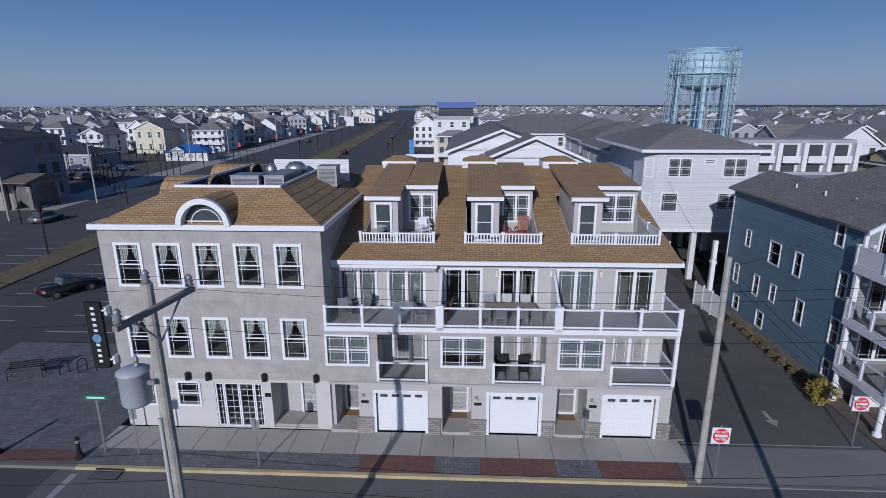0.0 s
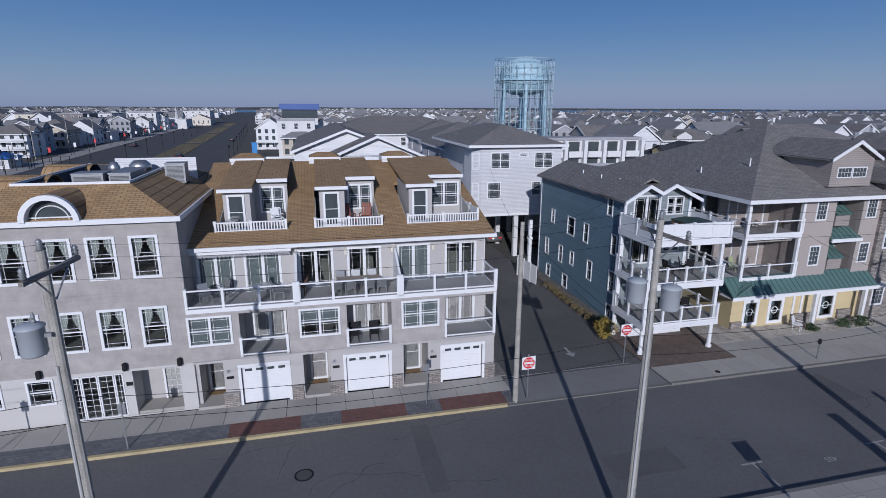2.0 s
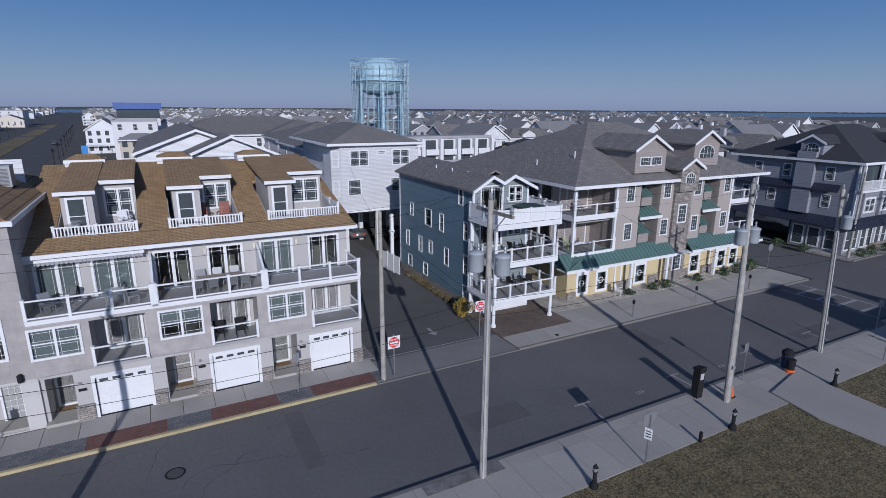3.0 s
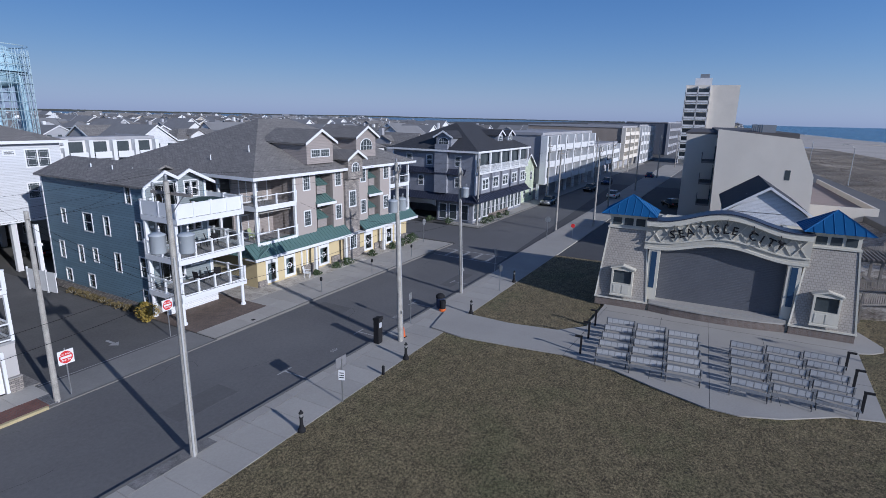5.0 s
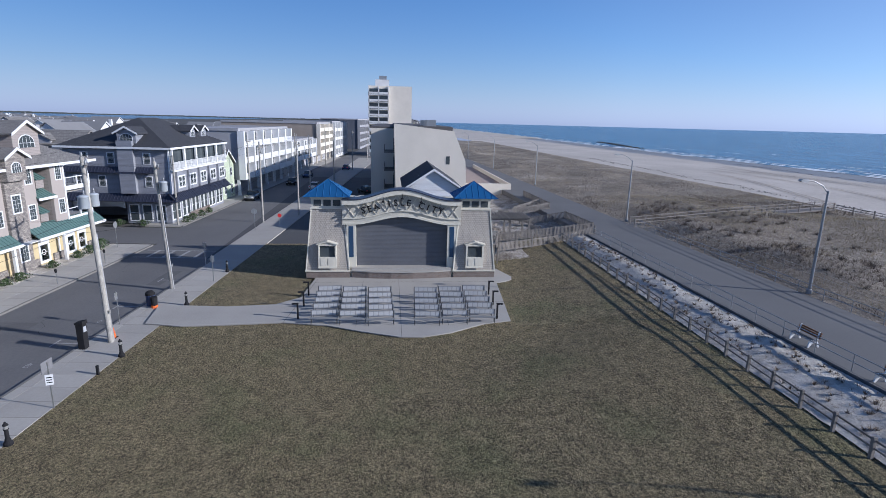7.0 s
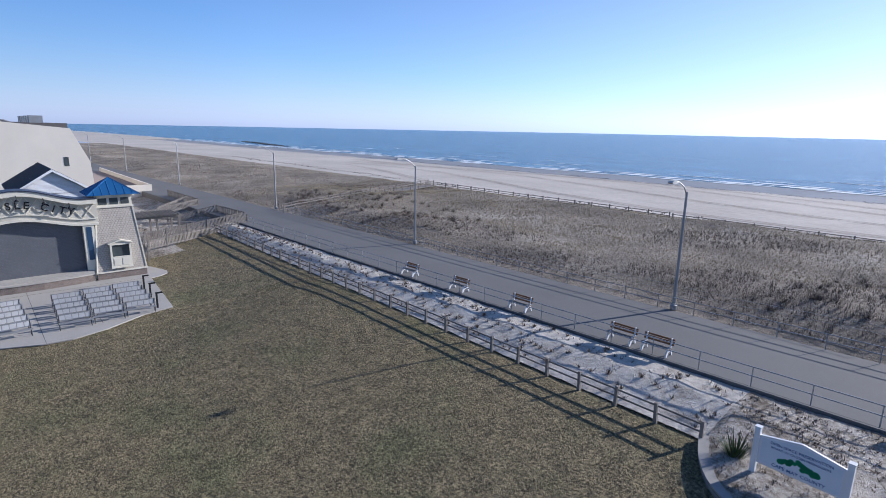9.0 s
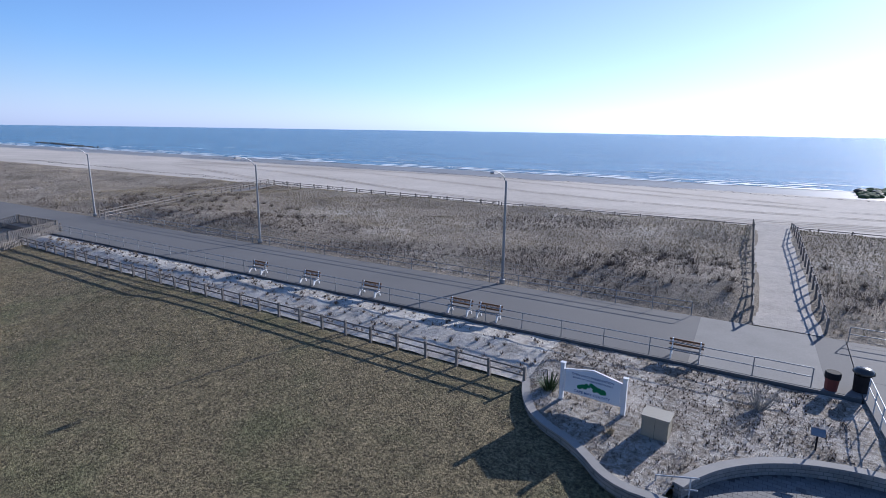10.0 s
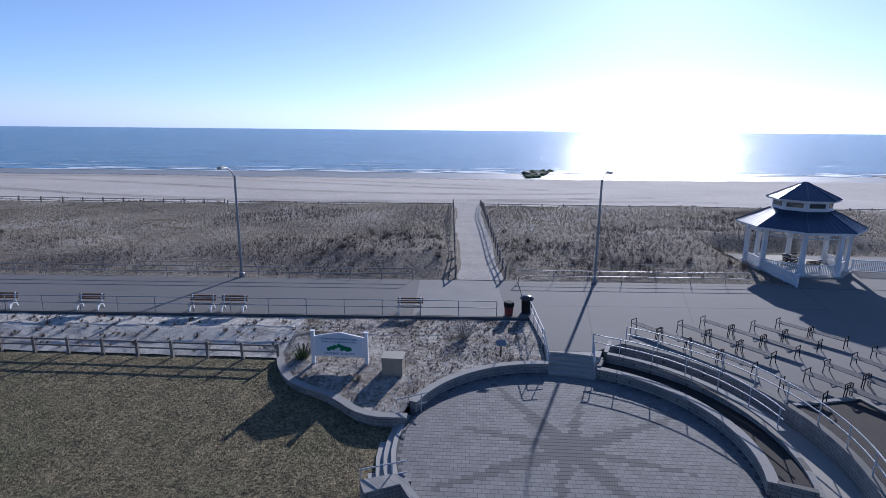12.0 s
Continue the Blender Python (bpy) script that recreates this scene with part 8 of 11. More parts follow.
GALV = surf("bright_rail_pipe", (0.50, 0.51, 0.52), 0.6, 0.06, 2, 10, 0.0, 0.1)
pn = [tuple(PR @ Vector((x, PN + 0.1, PROM_Z + 0.04))) for x in (-19.6, 14, 48.5)]
pipe_rail("promenade_railing", pn, 1.0, DULL_STEEL, "grey pipe railing along the promenade's lawn side", 2.45)
pipe_rail("promenade_railing", [tuple(PR @ Vector((x, PF + 0.12, PROM_Z))) for x in (-13.6, 54)], 0.95, DULL_STEEL, "grey pipe railing along the dunes", 2.45)
pipe_rail("promenade_railing", [(-20.3, -44.4, 2.0), (-39.0, -45.1, 2.0)], 0.95, DULL_STEEL, "grey pipe railing along the dunes", 2.7)
pipe_rail("stair_railing", [(-20.35, -36.3, 2.0), (-20.55, -31.4, 2.0), (-20.65, -29.7, 1.25)], 1.05, GALV, "bright galvanised stair railing", 1.5, (1.0, 0.6))
zc = [(p[0], p[1], 1.97) for p in ring_pts(PRAD + 1.62, -113, -176, 18)]
pipe_rail("ramp_railing", [(-22.95, -29.4, 1.25), (-23.2, -31.2, 2.0), *zc], 0.95, GALV, "bright galvanised ramp railing", 1.7, (1.0, 0.55))
pipe_rail("ramp_railing", [(p[0], p[1], 2.1) for p in ring_pts(PRAD + 3.35, -117, -200, 22)], 0.95, GALV, "bright galvanised ramp railing", 1.7, (1.0, 0.55))
pipe_rail("step_railing", [(-13.2, -25.6, 0.75), (-14.6, -25.5, 1.2)], 0.95, GALV, "short bright handrail at the lawn steps", 1.2, (1.0, 0.5))
pipe_rail("step_railing", [(-12.6, -20.4, 0.75), (-14.3, -20.4, 1.2)], 0.95, GALV, "short bright handrail at the lawn steps", 1.2, (1.0, 0.5))


# ---- rail fences of wood ----
def wood_fence(name, pts, label, spacing, rails, h, pickets=0.0, group=""):
    t = thing(name, Matrix.Translation(pts[0]), label, "fence", group)
    o = Vector(pts[0])
    pm = cached(("fpost", h), lambda: mesh_of("post", boxes((-0.07, 0.07, -0.07, 0.07, -0.2, h)), GREYWOOD))
    bars_ = {f: BM() for f in rails}
    pme = cached(("picket", h), lambda: mesh_of("picket", boxes((-0.05, 0.05, -0.015, 0.01, 0.08, h * 0.95)), GREYWOOD))
    for a, b in zip(pts, pts[1:]):
        a, b = Vector(a) - o, Vector(b) - o
        n = max(1, round((b - a).length / spacing))
        turn = (b - a).to_track_quat("X", "Z").to_matrix().to_4x4()
        for i in range(n + 1):
            part("post", pm, GREYWOOD, t, "", Matrix.Translation(a.lerp(b, i / n)) @ pose(0, 0, 0, rng.uniform(-2, 2), rng.uniform(-2, 2), 0))
        for f in rails:
            for i in range(n):
                rb = BM()
                c, d = a.lerp(b, i / n), a.lerp(b, (i + 1) / n)
                box(rb, -0.05, (d - c).length + 0.05, -0.05, -0.01, h * f - 0.05, h * f + 0.035, Matrix.Translation(c) @ (d - c).to_track_quat("X", "Z").to_matrix().to_4x4())
                part("rail", rb, GREYWOOD, t)
        if pickets:
            k = int((b - a).length / pickets)
            for i in range(k):
                c = a.lerp(b, (i + 0.5) / k)
                part("picket", pme, GREYWOOD, t, "", Matrix.Translation(c) @ turn)
    for f in bars_.values():
        f.free()
    return t


def gz(x, y):
    return lawn_z(x, y)


fp = [(x, -30.35 - 0.002 * x, gz(x, -30.4)) for x in (-6.0, 2, 10, 18, 26, 34, 42, 52)]
wood_fence("lawn_fence", fp, "weathered two-rail wooden fence beside the lawn", 2.05, (0.5, 0.85), 1.0)
for q in ([(45.2, -21.5, 0.3), (48.5, -22.3, 0.6), (51.5, -30.5, 0.9), (51.8, -34.4, 1.9)], [(47.5, -21.6, 0.5), (53.3, -23.1, 0.6), (53.8, -34.8, 1.9)], [(53.9, -34.9, 1.9), (61.9, -34.2, 1.9)],
          [(61.9, -34.0, 1.9), (62.5, -29.5, 1.0), (68.5, -26.3, 0.9)], [(68.5, -27.0, 0.9), (70.0, -34.2, 1.9)], [(72.0, -29.3, 0.9), (74.7, -34.3, 1.9)], [(70.1, -34.3, 1.9), (84.0, -33.8, 1.9)]):
    wood_fence("deck_fence", q, "weathered grey picket fence", 2.2, (0.2, 0.85), 1.15, 0.17)
bm = BM()
prism(bm, [(-35.2, 0.1), (-35.2, 1.88), (-30.5, 0.85), (-23.0, 0.5), (-21.0, 0.25), (-21.0, 0.1)], "x", 46.2, 110)
setting("yard_sand", bm, BEDLITTER, "littered sandy yard behind the picket fences", "ground")
t = thing("pergola", pose(55.4, -22.6, 0.5, 0, 0, -90), "weathered grey wooden pergola in the yard", "pergola")
for x in (0, 2.4, 4.8):
    for y in (0, 3.2):
        part("post", boxes((x - 0.1, x + 0.1, y - 0.1, y + 0.1, 0, 2.4)), GREYWOOD, t)
for y in (0, 3.2):
    part("beam", boxes((-0.5, 5.3, y - 0.06, y + 0.06, 2.4, 2.62)), GREYWOOD, t)
for i in range(15):
    part("rafter", boxes((-0.3 + 0.36 * i, -0.2 + 0.36 * i, -0.6, 3.8, 2.62, 2.8)), GREYWOOD, t)
for i in range(5):
    t = thing("picnic_bench", pose(57 + 3.5 * (i % 3), -24.5 - 5 * (i // 3), 0.55 + 0.3 * (i // 3), 0, 0, 15 * i), "weathered wooden bench in the yard", "bench", "yard benches")
    part("seat", boxes((-0.9, 0.9, -0.2, 0.2, 0.42, 0.48)), GREYWOOD, t)
    for x in (-0.7, 0.7):
        part("leg", boxes((x - 0.05, x + 0.05, -0.18, 0.18, 0, 0.42)), GREYWOOD, t)

pipe_rail("dune_wire_fence", [tuple(PR @ Vector((x, PF - 2.6, dune_h(*(PR @ Vector((x, PF - 2.6, 0))).xy)))) for x in range(-11, 54, 4)], 0.9, POLEWOOD, "thin wire fence on posts in the dunes", 2.2, (0.5, 0.95), 0.014)
pipe_rail("dune_wire_fence", [tuple(PR @ Vector((x, PF - 3.0, dune_h(*(PR @ Vector((x, PF - 3.0, 0))).xy)))) for x in range(-36, -20, 4)], 0.9, POLEWOOD, "thin wire fence on posts in the dunes", 2.2, (0.5, 0.95), 0.014)

# beach path fences and walkway
def path_pt(w, side):
    x = -17.3 - (w + 44) * 0.04 + side
    return tuple(Vector((x, w - 0.7, dune_h(x, w - 0.7))))


for side in (-2.0, 2.0):
    wood_fence("path_fence", [path_pt(w, side) for w in (-44.6, -54, -64, -74, -82)], "weathered rail fence beside the sand path", 2.4, (0.5, 0.9), 1.0)
bm = BM()
for i in range(40):
    w0, w1 = -43.9 - i, -44.9 - i
    q = []
    for w in (w0, w1):
        for s in (-1.85, 1.85):
            p = path_pt(w, s)
            q.append(bm.verts.new((p[0], p[1], path_pt(w, 0)[2] + 0.05)))
    bm.faces.new((q[0], q[1], q[3], q[2]))
bmesh.ops.remove_doubles(bm, verts=bm.verts, dist=0.001)
setting("sand_path", bm, ground_mat("trodden_sand", [(0.36, (0.33, 0.30, 0.265)), (0.62, (0.50, 0.46, 0.41))], 0.5, 3.0, 1.0, 0.8, 0.08), "pale sand path through the dunes", "path")
wk = [(56.4, -41.4, 2.0), (61, -58, 2.6), (66, -77, 3.0)]
wood_fence("walkway_rail", wk, "weathered wooden rail of the beach walkway", 2.4, (0.5, 0.9), 1.0)
wood_fence("walkway_rail", [(x + 2.0, y - 0.3, z) for x, y, z in wk], "weathered wooden rail of the beach walkway", 2.4, (0.5, 0.9), 1.0)
t = thing("beach_walkway", pose(0, 0, 0), "weathered wooden walkway over the dunes", "walkway")
bm = BM()
for (x0, y0, z0), (x1, y1, z1) in zip(wk, wk[1:]):
    d = Vector((x1 - x0, y1 - y0, z1 - z0))
    box(bm, 0, d.length, -1.9, 0, -0.15, 0, Matrix.Translation((x0, y0, z0)) @ d.to_track_quat("X", "Z").to_matrix().to_4x4() @ pose(0, 1.9, 0))
part("deck", bm, GREYWOOD, t)
wood_fence("dune_fence", [(66, -77, 3.0), (45, -80.5, 2.4), (20.5, -81.5, 2.3)], "dark low rail fence along the dune's foot", 3.0, (0.4, 0.8), 0.9)
wood_fence("dune_fence", [(20.5, -82.5, 2.1), (-14, -84, 2.1), (-60, -86, 1.9), (-120, -88, 1.9)], "thin posts along the dune's foot", 3.4, (0.8,), 0.8)

# ---- promenade lamps ----
def cobra(m):
    t = thing("street_lamp", m, "slender grey promenade lamp with a single arm", "street lamp", "promenade lamps")
    bm = BM()
    lathe(bm, [(0.22, 0), (0.22, 0.3), (0.12, 0.4), (0.11, 0.5)], 10)
    part("base", bm, DULL_STEEL, t)
    bm = BM()
    tube(bm, (0, 0, 0.4), (0, 0, 8.1), 0.12, 0.08, 10)
    part("shaft", bm, DULL_STEEL, t)
    bm = BM()
    q = [Vector((0, 0, 7.9)), Vector((0, 0.5, 8.45)), Vector((0, 1.3, 8.8)), Vector((0, 1.9, 8.85))]
    for a, b in zip(q, q[1:]):
        tube(bm, a, b, 0.04, 0.04, 6)
    part("arm", bm, DULL_STEEL, t)
    bm = BM()
    prism(bm, [(1.75, 8.78), (1.9, 8.95), (2.35, 8.93), (2.5, 8.82), (2.3, 8.72), (1.9, 8.72)], "x", -0.16, 0.16)
    part("lamp_head", bm, HVAC, t)
    return t


L0 = cobra(pose(1.9, -44.1, 2.0))
for x, y in ((29.3, -43.2), (60.0, -41.9), (-26.3, -44.8), (101, -40.4), (140, -39), (180, -37.5), (-60, -46.2)):
    copy_thing(L0, pose(x, y, 2.0))


# ---- benches on the promenade and terrace ----
def prom_bench(m):
    t = thing("promenade_bench", m, "white-framed promenade bench with brown slats", "bench", "promenade benches")
    for i in range(4):
        part("seat_slat", boxes((-0.85, 0.85, -0.25 + 0.13 * i, -0.15 + 0.13 * i, 0.43, 0.46)), GREYWOOD, t)
    for i in range(3):
        part("back_slat", boxes((-0.85, 0.85, 0.27 + 0.03 * i, 0.3 + 0.03 * i, 0.55 + 0.13 * i, 0.66 + 0.13 * i)), BROWNWOOD, t)
    for x in (-0.72, 0.66):
        bm = BM()
        prism(bm, [(-0.35, 0), (-0.25, 0), (-0.05, 0.28), (0.2, 0.28), (0.32, 0), (0.42, 0), (0.26, 0.42), (0.36, 0.95), (0.28, 0.95), (0.2, 0.46), (-0.28, 0.46), (-0.28, 0.38)], "x", x, x + 0.07)
        part("end_frame", bm, WHITE, t)
    return t


b0 = prom_bench(PR @ pose(20.0 - 1.4, -36.0, PROM_Z, 0, 0, 180))
for x in (14.3 - 1.4, 8.5 - 1.4, 1.1 - 1.4, -1.0 - 1.4, -12.6 - 1.4):
    copy_thing(b0, PR @ pose(x, -36.0, PROM_Z, 0, 0, 180))


SEATSLAT = surf("weathered_dark_slat", (0.11, 0.11, 0.115), 0.85, 0.15)
SEATSLAT.node_tree.nodes["Principled BSDF"].inputs["Specular IOR Level"].default_value = 0.2


def black_bench(m, backed=False):
    t = thing("metal_bench", m, "black metal slatted bench with arm loops", "bench", "terrace benches")
    for i in range(6):
        part("seat_slat", boxes((0.04, 1.78, -0.26 + 0.09 * i, -0.185 + 0.09 * i, 0.42, 0.45)), SEATSLAT, t)
    if backed:
        for i in range(4):
            part("back_slat", boxes((0.04, 1.78, 0.26 + 0.03 * i, 0.28 + 0.03 * i, 0.5 + 0.11 * i, 0.58 + 0.11 * i)), BLACK, t)
    for x in (0.04, 1.78):
        bm = BM()
        q = [(-0.28, 0), (-0.22, 0.4), (-0.26, 0.64), (0.22, 0.66), (0.2, 0.42), (0.28, 0)]
        for (a, b), (c, d) in zip(q, q[1:]):
            tube(bm, (x, a, b), (x, c, d), 0.025, 0.025, 6)
        tube(bm, (x, -0.22, 0.4), (x, 0.2, 0.42), 0.022, 0.022, 6)
        part("arm_frame", bm, BLACK, t)
    return t


bb = black_bench(pose(-26.4, -34.7, 2.0, 0, 0, 125))
for x, y, n, ang in ((-26.4, -34.7, 4, 125.1), (-29.1, -34.6, 3, 125.3), (-30.8, -35.5, 3, 126), (-33.5, -34.9, 2, 128), (-35.3, -35.5, 2, 128), (-31.0, -27.2, 1, 129), (-32.8, -28.3, 2, 121), (-34.4, -29.4, 2, 118), (-36.4, -30.4, 2, 118), (-38.1, -31.4, 2, 118)):
    for k in range(n):
        if (x, k) == (-26.4, 0):
            continue
        c = 1.83 * k
        copy_thing(bb, pose(x + c * math.cos(radians(ang)), y + c * math.sin(radians(ang)), 2.0, 0, 0, ang))

# ---- gazebo ----
gzb = thing("gazebo", pose(-45.3, -51.5, 2.0, 0, 0, 0) @ Matrix.Scale(0.94, 4), "white octagonal gazebo with a two-tier grey-blue metal roof", "gazebo")
GZROOF = surf("slate_blue_metal", (0.06, 0.085, 0.14), 0.35, 0.1, 0.5, 8, 0.03, 0.4)


def octo(r, z, n=8, off=22.5):
    return [Vector((r * math.cos(radians(off + 360 * i / n)), r * math.sin(radians(off + 360 * i / n)), z)) for i in range(n)]


def frustum(bm, lo, hi, cap=True):
    A, B = [bm.verts.new(p) for p in lo], [bm.verts.new(p) for p in hi]
    n = len(lo)
    for i in range(n):
        bm.faces.new((A[i], A[(i + 1) % n], B[(i + 1) % n], B[i]))
    if cap:
        bm.faces.new(B)
        bm.faces.new(A[::-1])


bm = BM()
frustum(bm, octo(4.6, 0), octo(4.6, 0.12))
part("floor", bm, CONCRETE, gzb)
for p in octo(4.05, 0.12):
    part("column", boxes((p.x - 0.17, p.x + 0.17, p.y - 0.17, p.y + 0.17, 0.12, 4.1), (p.x - 0.26, p.x + 0.26, p.y - 0.26, p.y + 0.26, 0.12, 0.4), (p.x - 0.22, p.x + 0.22, p.y - 0.22, p.y + 0.22, 3.8, 4.1)), WHITE, gzb)
P8 = octo(4.05, 0.12)
for i in range(8):
    a, b = P8[i], P8[(i + 1) % 8]
    d = b - a
    m = Matrix.Translation(a) @ d.to_track_quat("X", "Z").to_matrix().to_4x4()
    bm = boxes((0.1, d.length - 0.1, -0.05, 0.05, 3.8, 3.95), (0.1, d.length - 0.1, -0.05, 0.05, 3.25, 3.33))
    for k in range(5):
        x = 0.25 + (d.length - 0.5) * k / 5
        w = (d.length - 0.5) / 5
        tube(bm, (x, 0, 3.3), (x + w, 0, 3.85), 0.025, 0.025, 4)
        tube(bm, (x, 0, 3.85), (x + w, 0, 3.3), 0.025, 0.025, 4)
    part("lattice_frieze", bm, WHITE, gzb, "", m)
    if i in (0, 1, 2, 3, 7):
        railing(gzb, 0.2, d.length - 0.2, 1.0, m, 1, "baluster", WHITE, 0.0)
bm = BM()
frustum(bm, octo(5.2, 3.95), octo(5.2, 4.15))
part("lower_fascia", bm, WHITE, gzb)
bm = BM()
frustum(bm, octo(5.25, 4.15), octo(2.5, 5.6))
part("lower_roof", bm, GZROOF, gzb)
bm = BM()
frustum(bm, octo(2.4, 5.55), octo(2.4, 6.5))
part("lantern", bm, WHITE, gzb)
for i in range(8):
    a, b = octo(2.42, 5.9)[i], octo(2.42, 5.9)[(i + 1) % 8]
    d = b - a
    part("lantern_light", boxes((0.25, d.length - 0.25, -0.02, 0.02, 0, 0.4)), DARKGLASS, gzb, "", Matrix.Translation(a) @ d.to_track_quat("X", "Z").to_matrix().to_4x4())
bm = BM()
frustum(bm, octo(2.95, 6.46), octo(2.95, 6.6))
part("upper_fascia", bm, WHITE, gzb)
bm = BM()
frustum(bm, octo(3.0, 6.6), octo(0.1, 8.05))
part("upper_roof", bm, GZROOF, gzb)
bm = BM()
for r0, z0, r1, z1 in ((5.25, 4.16, 2.5, 5.61), (3.0, 6.61, 0.1, 8.05)):
    lo, hi = octo(r0, z0), octo(r1, z1)
    for i in range(8):
        tube(bm, lo[i], hi[i], 0.05, 0.05, 4)
        for k in range(1, 7):
            f = k / 7
            a = lo[i].lerp(lo[(i + 1) % 8], f)
            g = 1 - abs(2 * f - 1)
            mid = (hi[i] + hi[(i + 1) % 8]) / 2 - (lo[i] + lo[(i + 1) % 8]) / 2
            b = hi[i].lerp(hi[(i + 1) % 8], f) if r1 > 1 else a + mid * g
            tube(bm, a, b, 0.02, 0.02, 4)
part("roof_seam", bm, GZROOF, gzb)
for m in (pose(-46.6, -50.2, 2.12, 0, 0, 20), pose(-44.6, -51.6, 2.12, 0, 0, 200), pose(-43.5, -50.4, 2.12, 0, 0, 110), pose(-50.5, -46.6, 2.02, 0, 0, 150)):
    black_bench(m, True)
for a, b in (((-49.6, -50.4), (-58, -49.2)), ((-41.75, -49.7), (-41.75, -44.7))):
    d = Vector((b[0] - a[0], b[1] - a[1], 0))
    t = thing("picket_railing", Matrix.Translation((*a, 2.02)) @ d.to_track_quat("X", "Z").to_matrix().to_4x4(), "white vinyl picket railing by the gazebo", "railing")
    railing(t, 0, d.length, 1.0, None, 3, "baluster")

# ---- county sign, cabinet, plaque, bins ----
cs = thing("county_sign", pose(-9.7, -29.3, 1.35, 0, 0, 178), "white county open-space sign on two posts", "sign")
for x in (-1.42, 1.42):
    part("post", boxes((x - 0.09, x + 0.09, -0.09, 0.09, -0.3, 2.05), (x - 0.11, x + 0.11, -0.11, 0.11, 2.05, 2.1)), WHITE, cs)
bm = BM()
prism(bm, [(-1.33, 0.7), (1.33, 0.7), (1.33, 1.8), (0, 2.06), (-1.33, 1.8)], "y", -0.05, 0.05)
pb = part("board", bm, WHITE, cs)
bm = BM()
prism(bm, [(-1.24, 0.78), (1.24, 0.78), (1.24, 1.74), (0, 1.97), (-1.24, 1.74)], "y", -0.058, -0.05)
part("pale_field", bm, surf("pale_blue_field", (0.62, 0.68, 0.74), 0.5, 0.04), pb)
for word, size, z, mat in (("OPEN SPACE PRESERVATION", 0.15, 1.68, BLUEINK), ("BOARD OF CHOSEN FREEHOLDERS", 0.115, 1.52, BLUEINK), ("CAPE MAY COUNTY", 0.18, 0.87, BLUEINK)):
    part("lettering", text_mesh(word, size, mat, 0.003), mat, pb, "", pose(0, -0.064, z, 90))
bm = BM()
rr = random.Random(3)
for i in range(26):
    x = rr.uniform(-0.6, 0.6)
    lathe(bm, [(0.02, 0.0), (0.05 + 0.07 * rr.random(), 0.004)], 7, (0, 0), pose(x, -0.062, 1.1 + rr.uniform(0, 0.3) * (1 - abs(x) / 0.7), 90))
part("green_emblem", bm, GREENPAINT, pb)
cb = thing("utility_cabinet", pose(-12.64, -28.55, 1.45, 0, 0, 178), "beige metal utility cabinet in the bed", "cabinet")
part("body", boxes((-0.52, 0.52, -0.42, 0.42, 0.12, 1.05)), surf("beige_metal", (0.30, 0.27, 0.205), 0.5, 0.08), cb)
part("lid", boxes((-0.56, 0.56, -0.46, 0.46, 1.05, 1.12)), surf("beige_metal_lid", (0.33, 0.30, 0.235), 0.5, 0.08), cb)
part("plinth", boxes((-0.56, 0.56, -0.46, 0.46, -0.15, 0.12)), CONCRETE, cb)
part("door_seam", boxes((-0.005, 0.005, -0.426, -0.42, 0.15, 1.02)), BLACK, cb)
pq = thing("plaque_stand", pose(-18.2, -30.75, 1.65, 0, 0, 180), "small dark plaque on a post", "plaque")
part("post", boxes((-0.03, 0.03, -0.03, 0.03, -0.1, 0.75)), BLACK, pq)
part("plate", boxes((-0.24, 0.24, -0.17, 0.17, -0.015, 0.015)), DULL_STEEL, pq, "", pose(0, 0, 0.8, 40))
t = thing("litter_bin", pose(-19.0, -36.6, 2.0), "dark promenade bin with a red band", "litter bin", "bins")
bm = BM()
lathe(bm, [(0.26, 0), (0.3, 0.62)], 14)
part("drum", bm, surf("red_plastic", (0.15, 0.03, 0.025), 0.6, 0.2), t)
bm = BM()
lathe(bm, [(0.33, 0.6), (0.34, 0.85), (0.3, 0.9)], 14)
part("rim", bm, BLACK, t)
t = thing("litter_bin", pose(-20.2, -37.2, 2.0) @ Matrix.Scale(0.8, 4), "tall dark bin with a shiny domed hood", "litter bin", "bins")
bm = BM()
lathe(bm, [(0.4, 0), (0.44, 1.0)], 16)
part("drum", bm, BLACK, t)
bm = BM()
lathe(bm, [(0.56, 1.15), (0.56, 1.25), (0.4, 1.42), (0.1, 1.48)], 16)
part("hood", bm, surf("dark_gloss", (0.05, 0.05, 0.05), 0.25, 0.1), t, "", None, True)
part("hood_post", boxes((-0.4, -0.36, -0.03, 0.03, 1.0, 1.2), (0.36, 0.4, -0.03, 0.03, 1.0, 1.2)), BLACK, t)


# ---- plants ----
def tuft(bm, x, y, z, n, h, spread, r_, wide=0.02):
    for _ in range(n):
        a = r_.uniform(0, 6.283)
        o, l = spread * r_.random(), h * r_.uniform(0.6, 1.2)
        bx, by = x + o * 0.3 * math.cos(a), y + o * 0.3 * math.sin(a)
        tx, ty = x + (o + 0.25 * l) * math.cos(a), y + (o + 0.25 * l) * math.sin(a)
        w = wide
        s, c = math.sin(a) * w, -math.cos(a) * w
        bm.append(((bx - s, by - c, z), (bx + s, by + c, z), (tx, ty, z + l)))


def blades(name, tris, mat, label, cat):
    me = bpy.data.meshes.new(name)
    vs = [v for t_ in tris for v in t_]
    me.from_pydata(vs, [], [(3 * i, 3 * i + 1, 3 * i + 2) for i in range(len(tris))])
    me.materials.append(mat)
    ob = new(name, me)
    return tagged(ob, label, cat, "", "stuff")


r_ = random.Random(11)


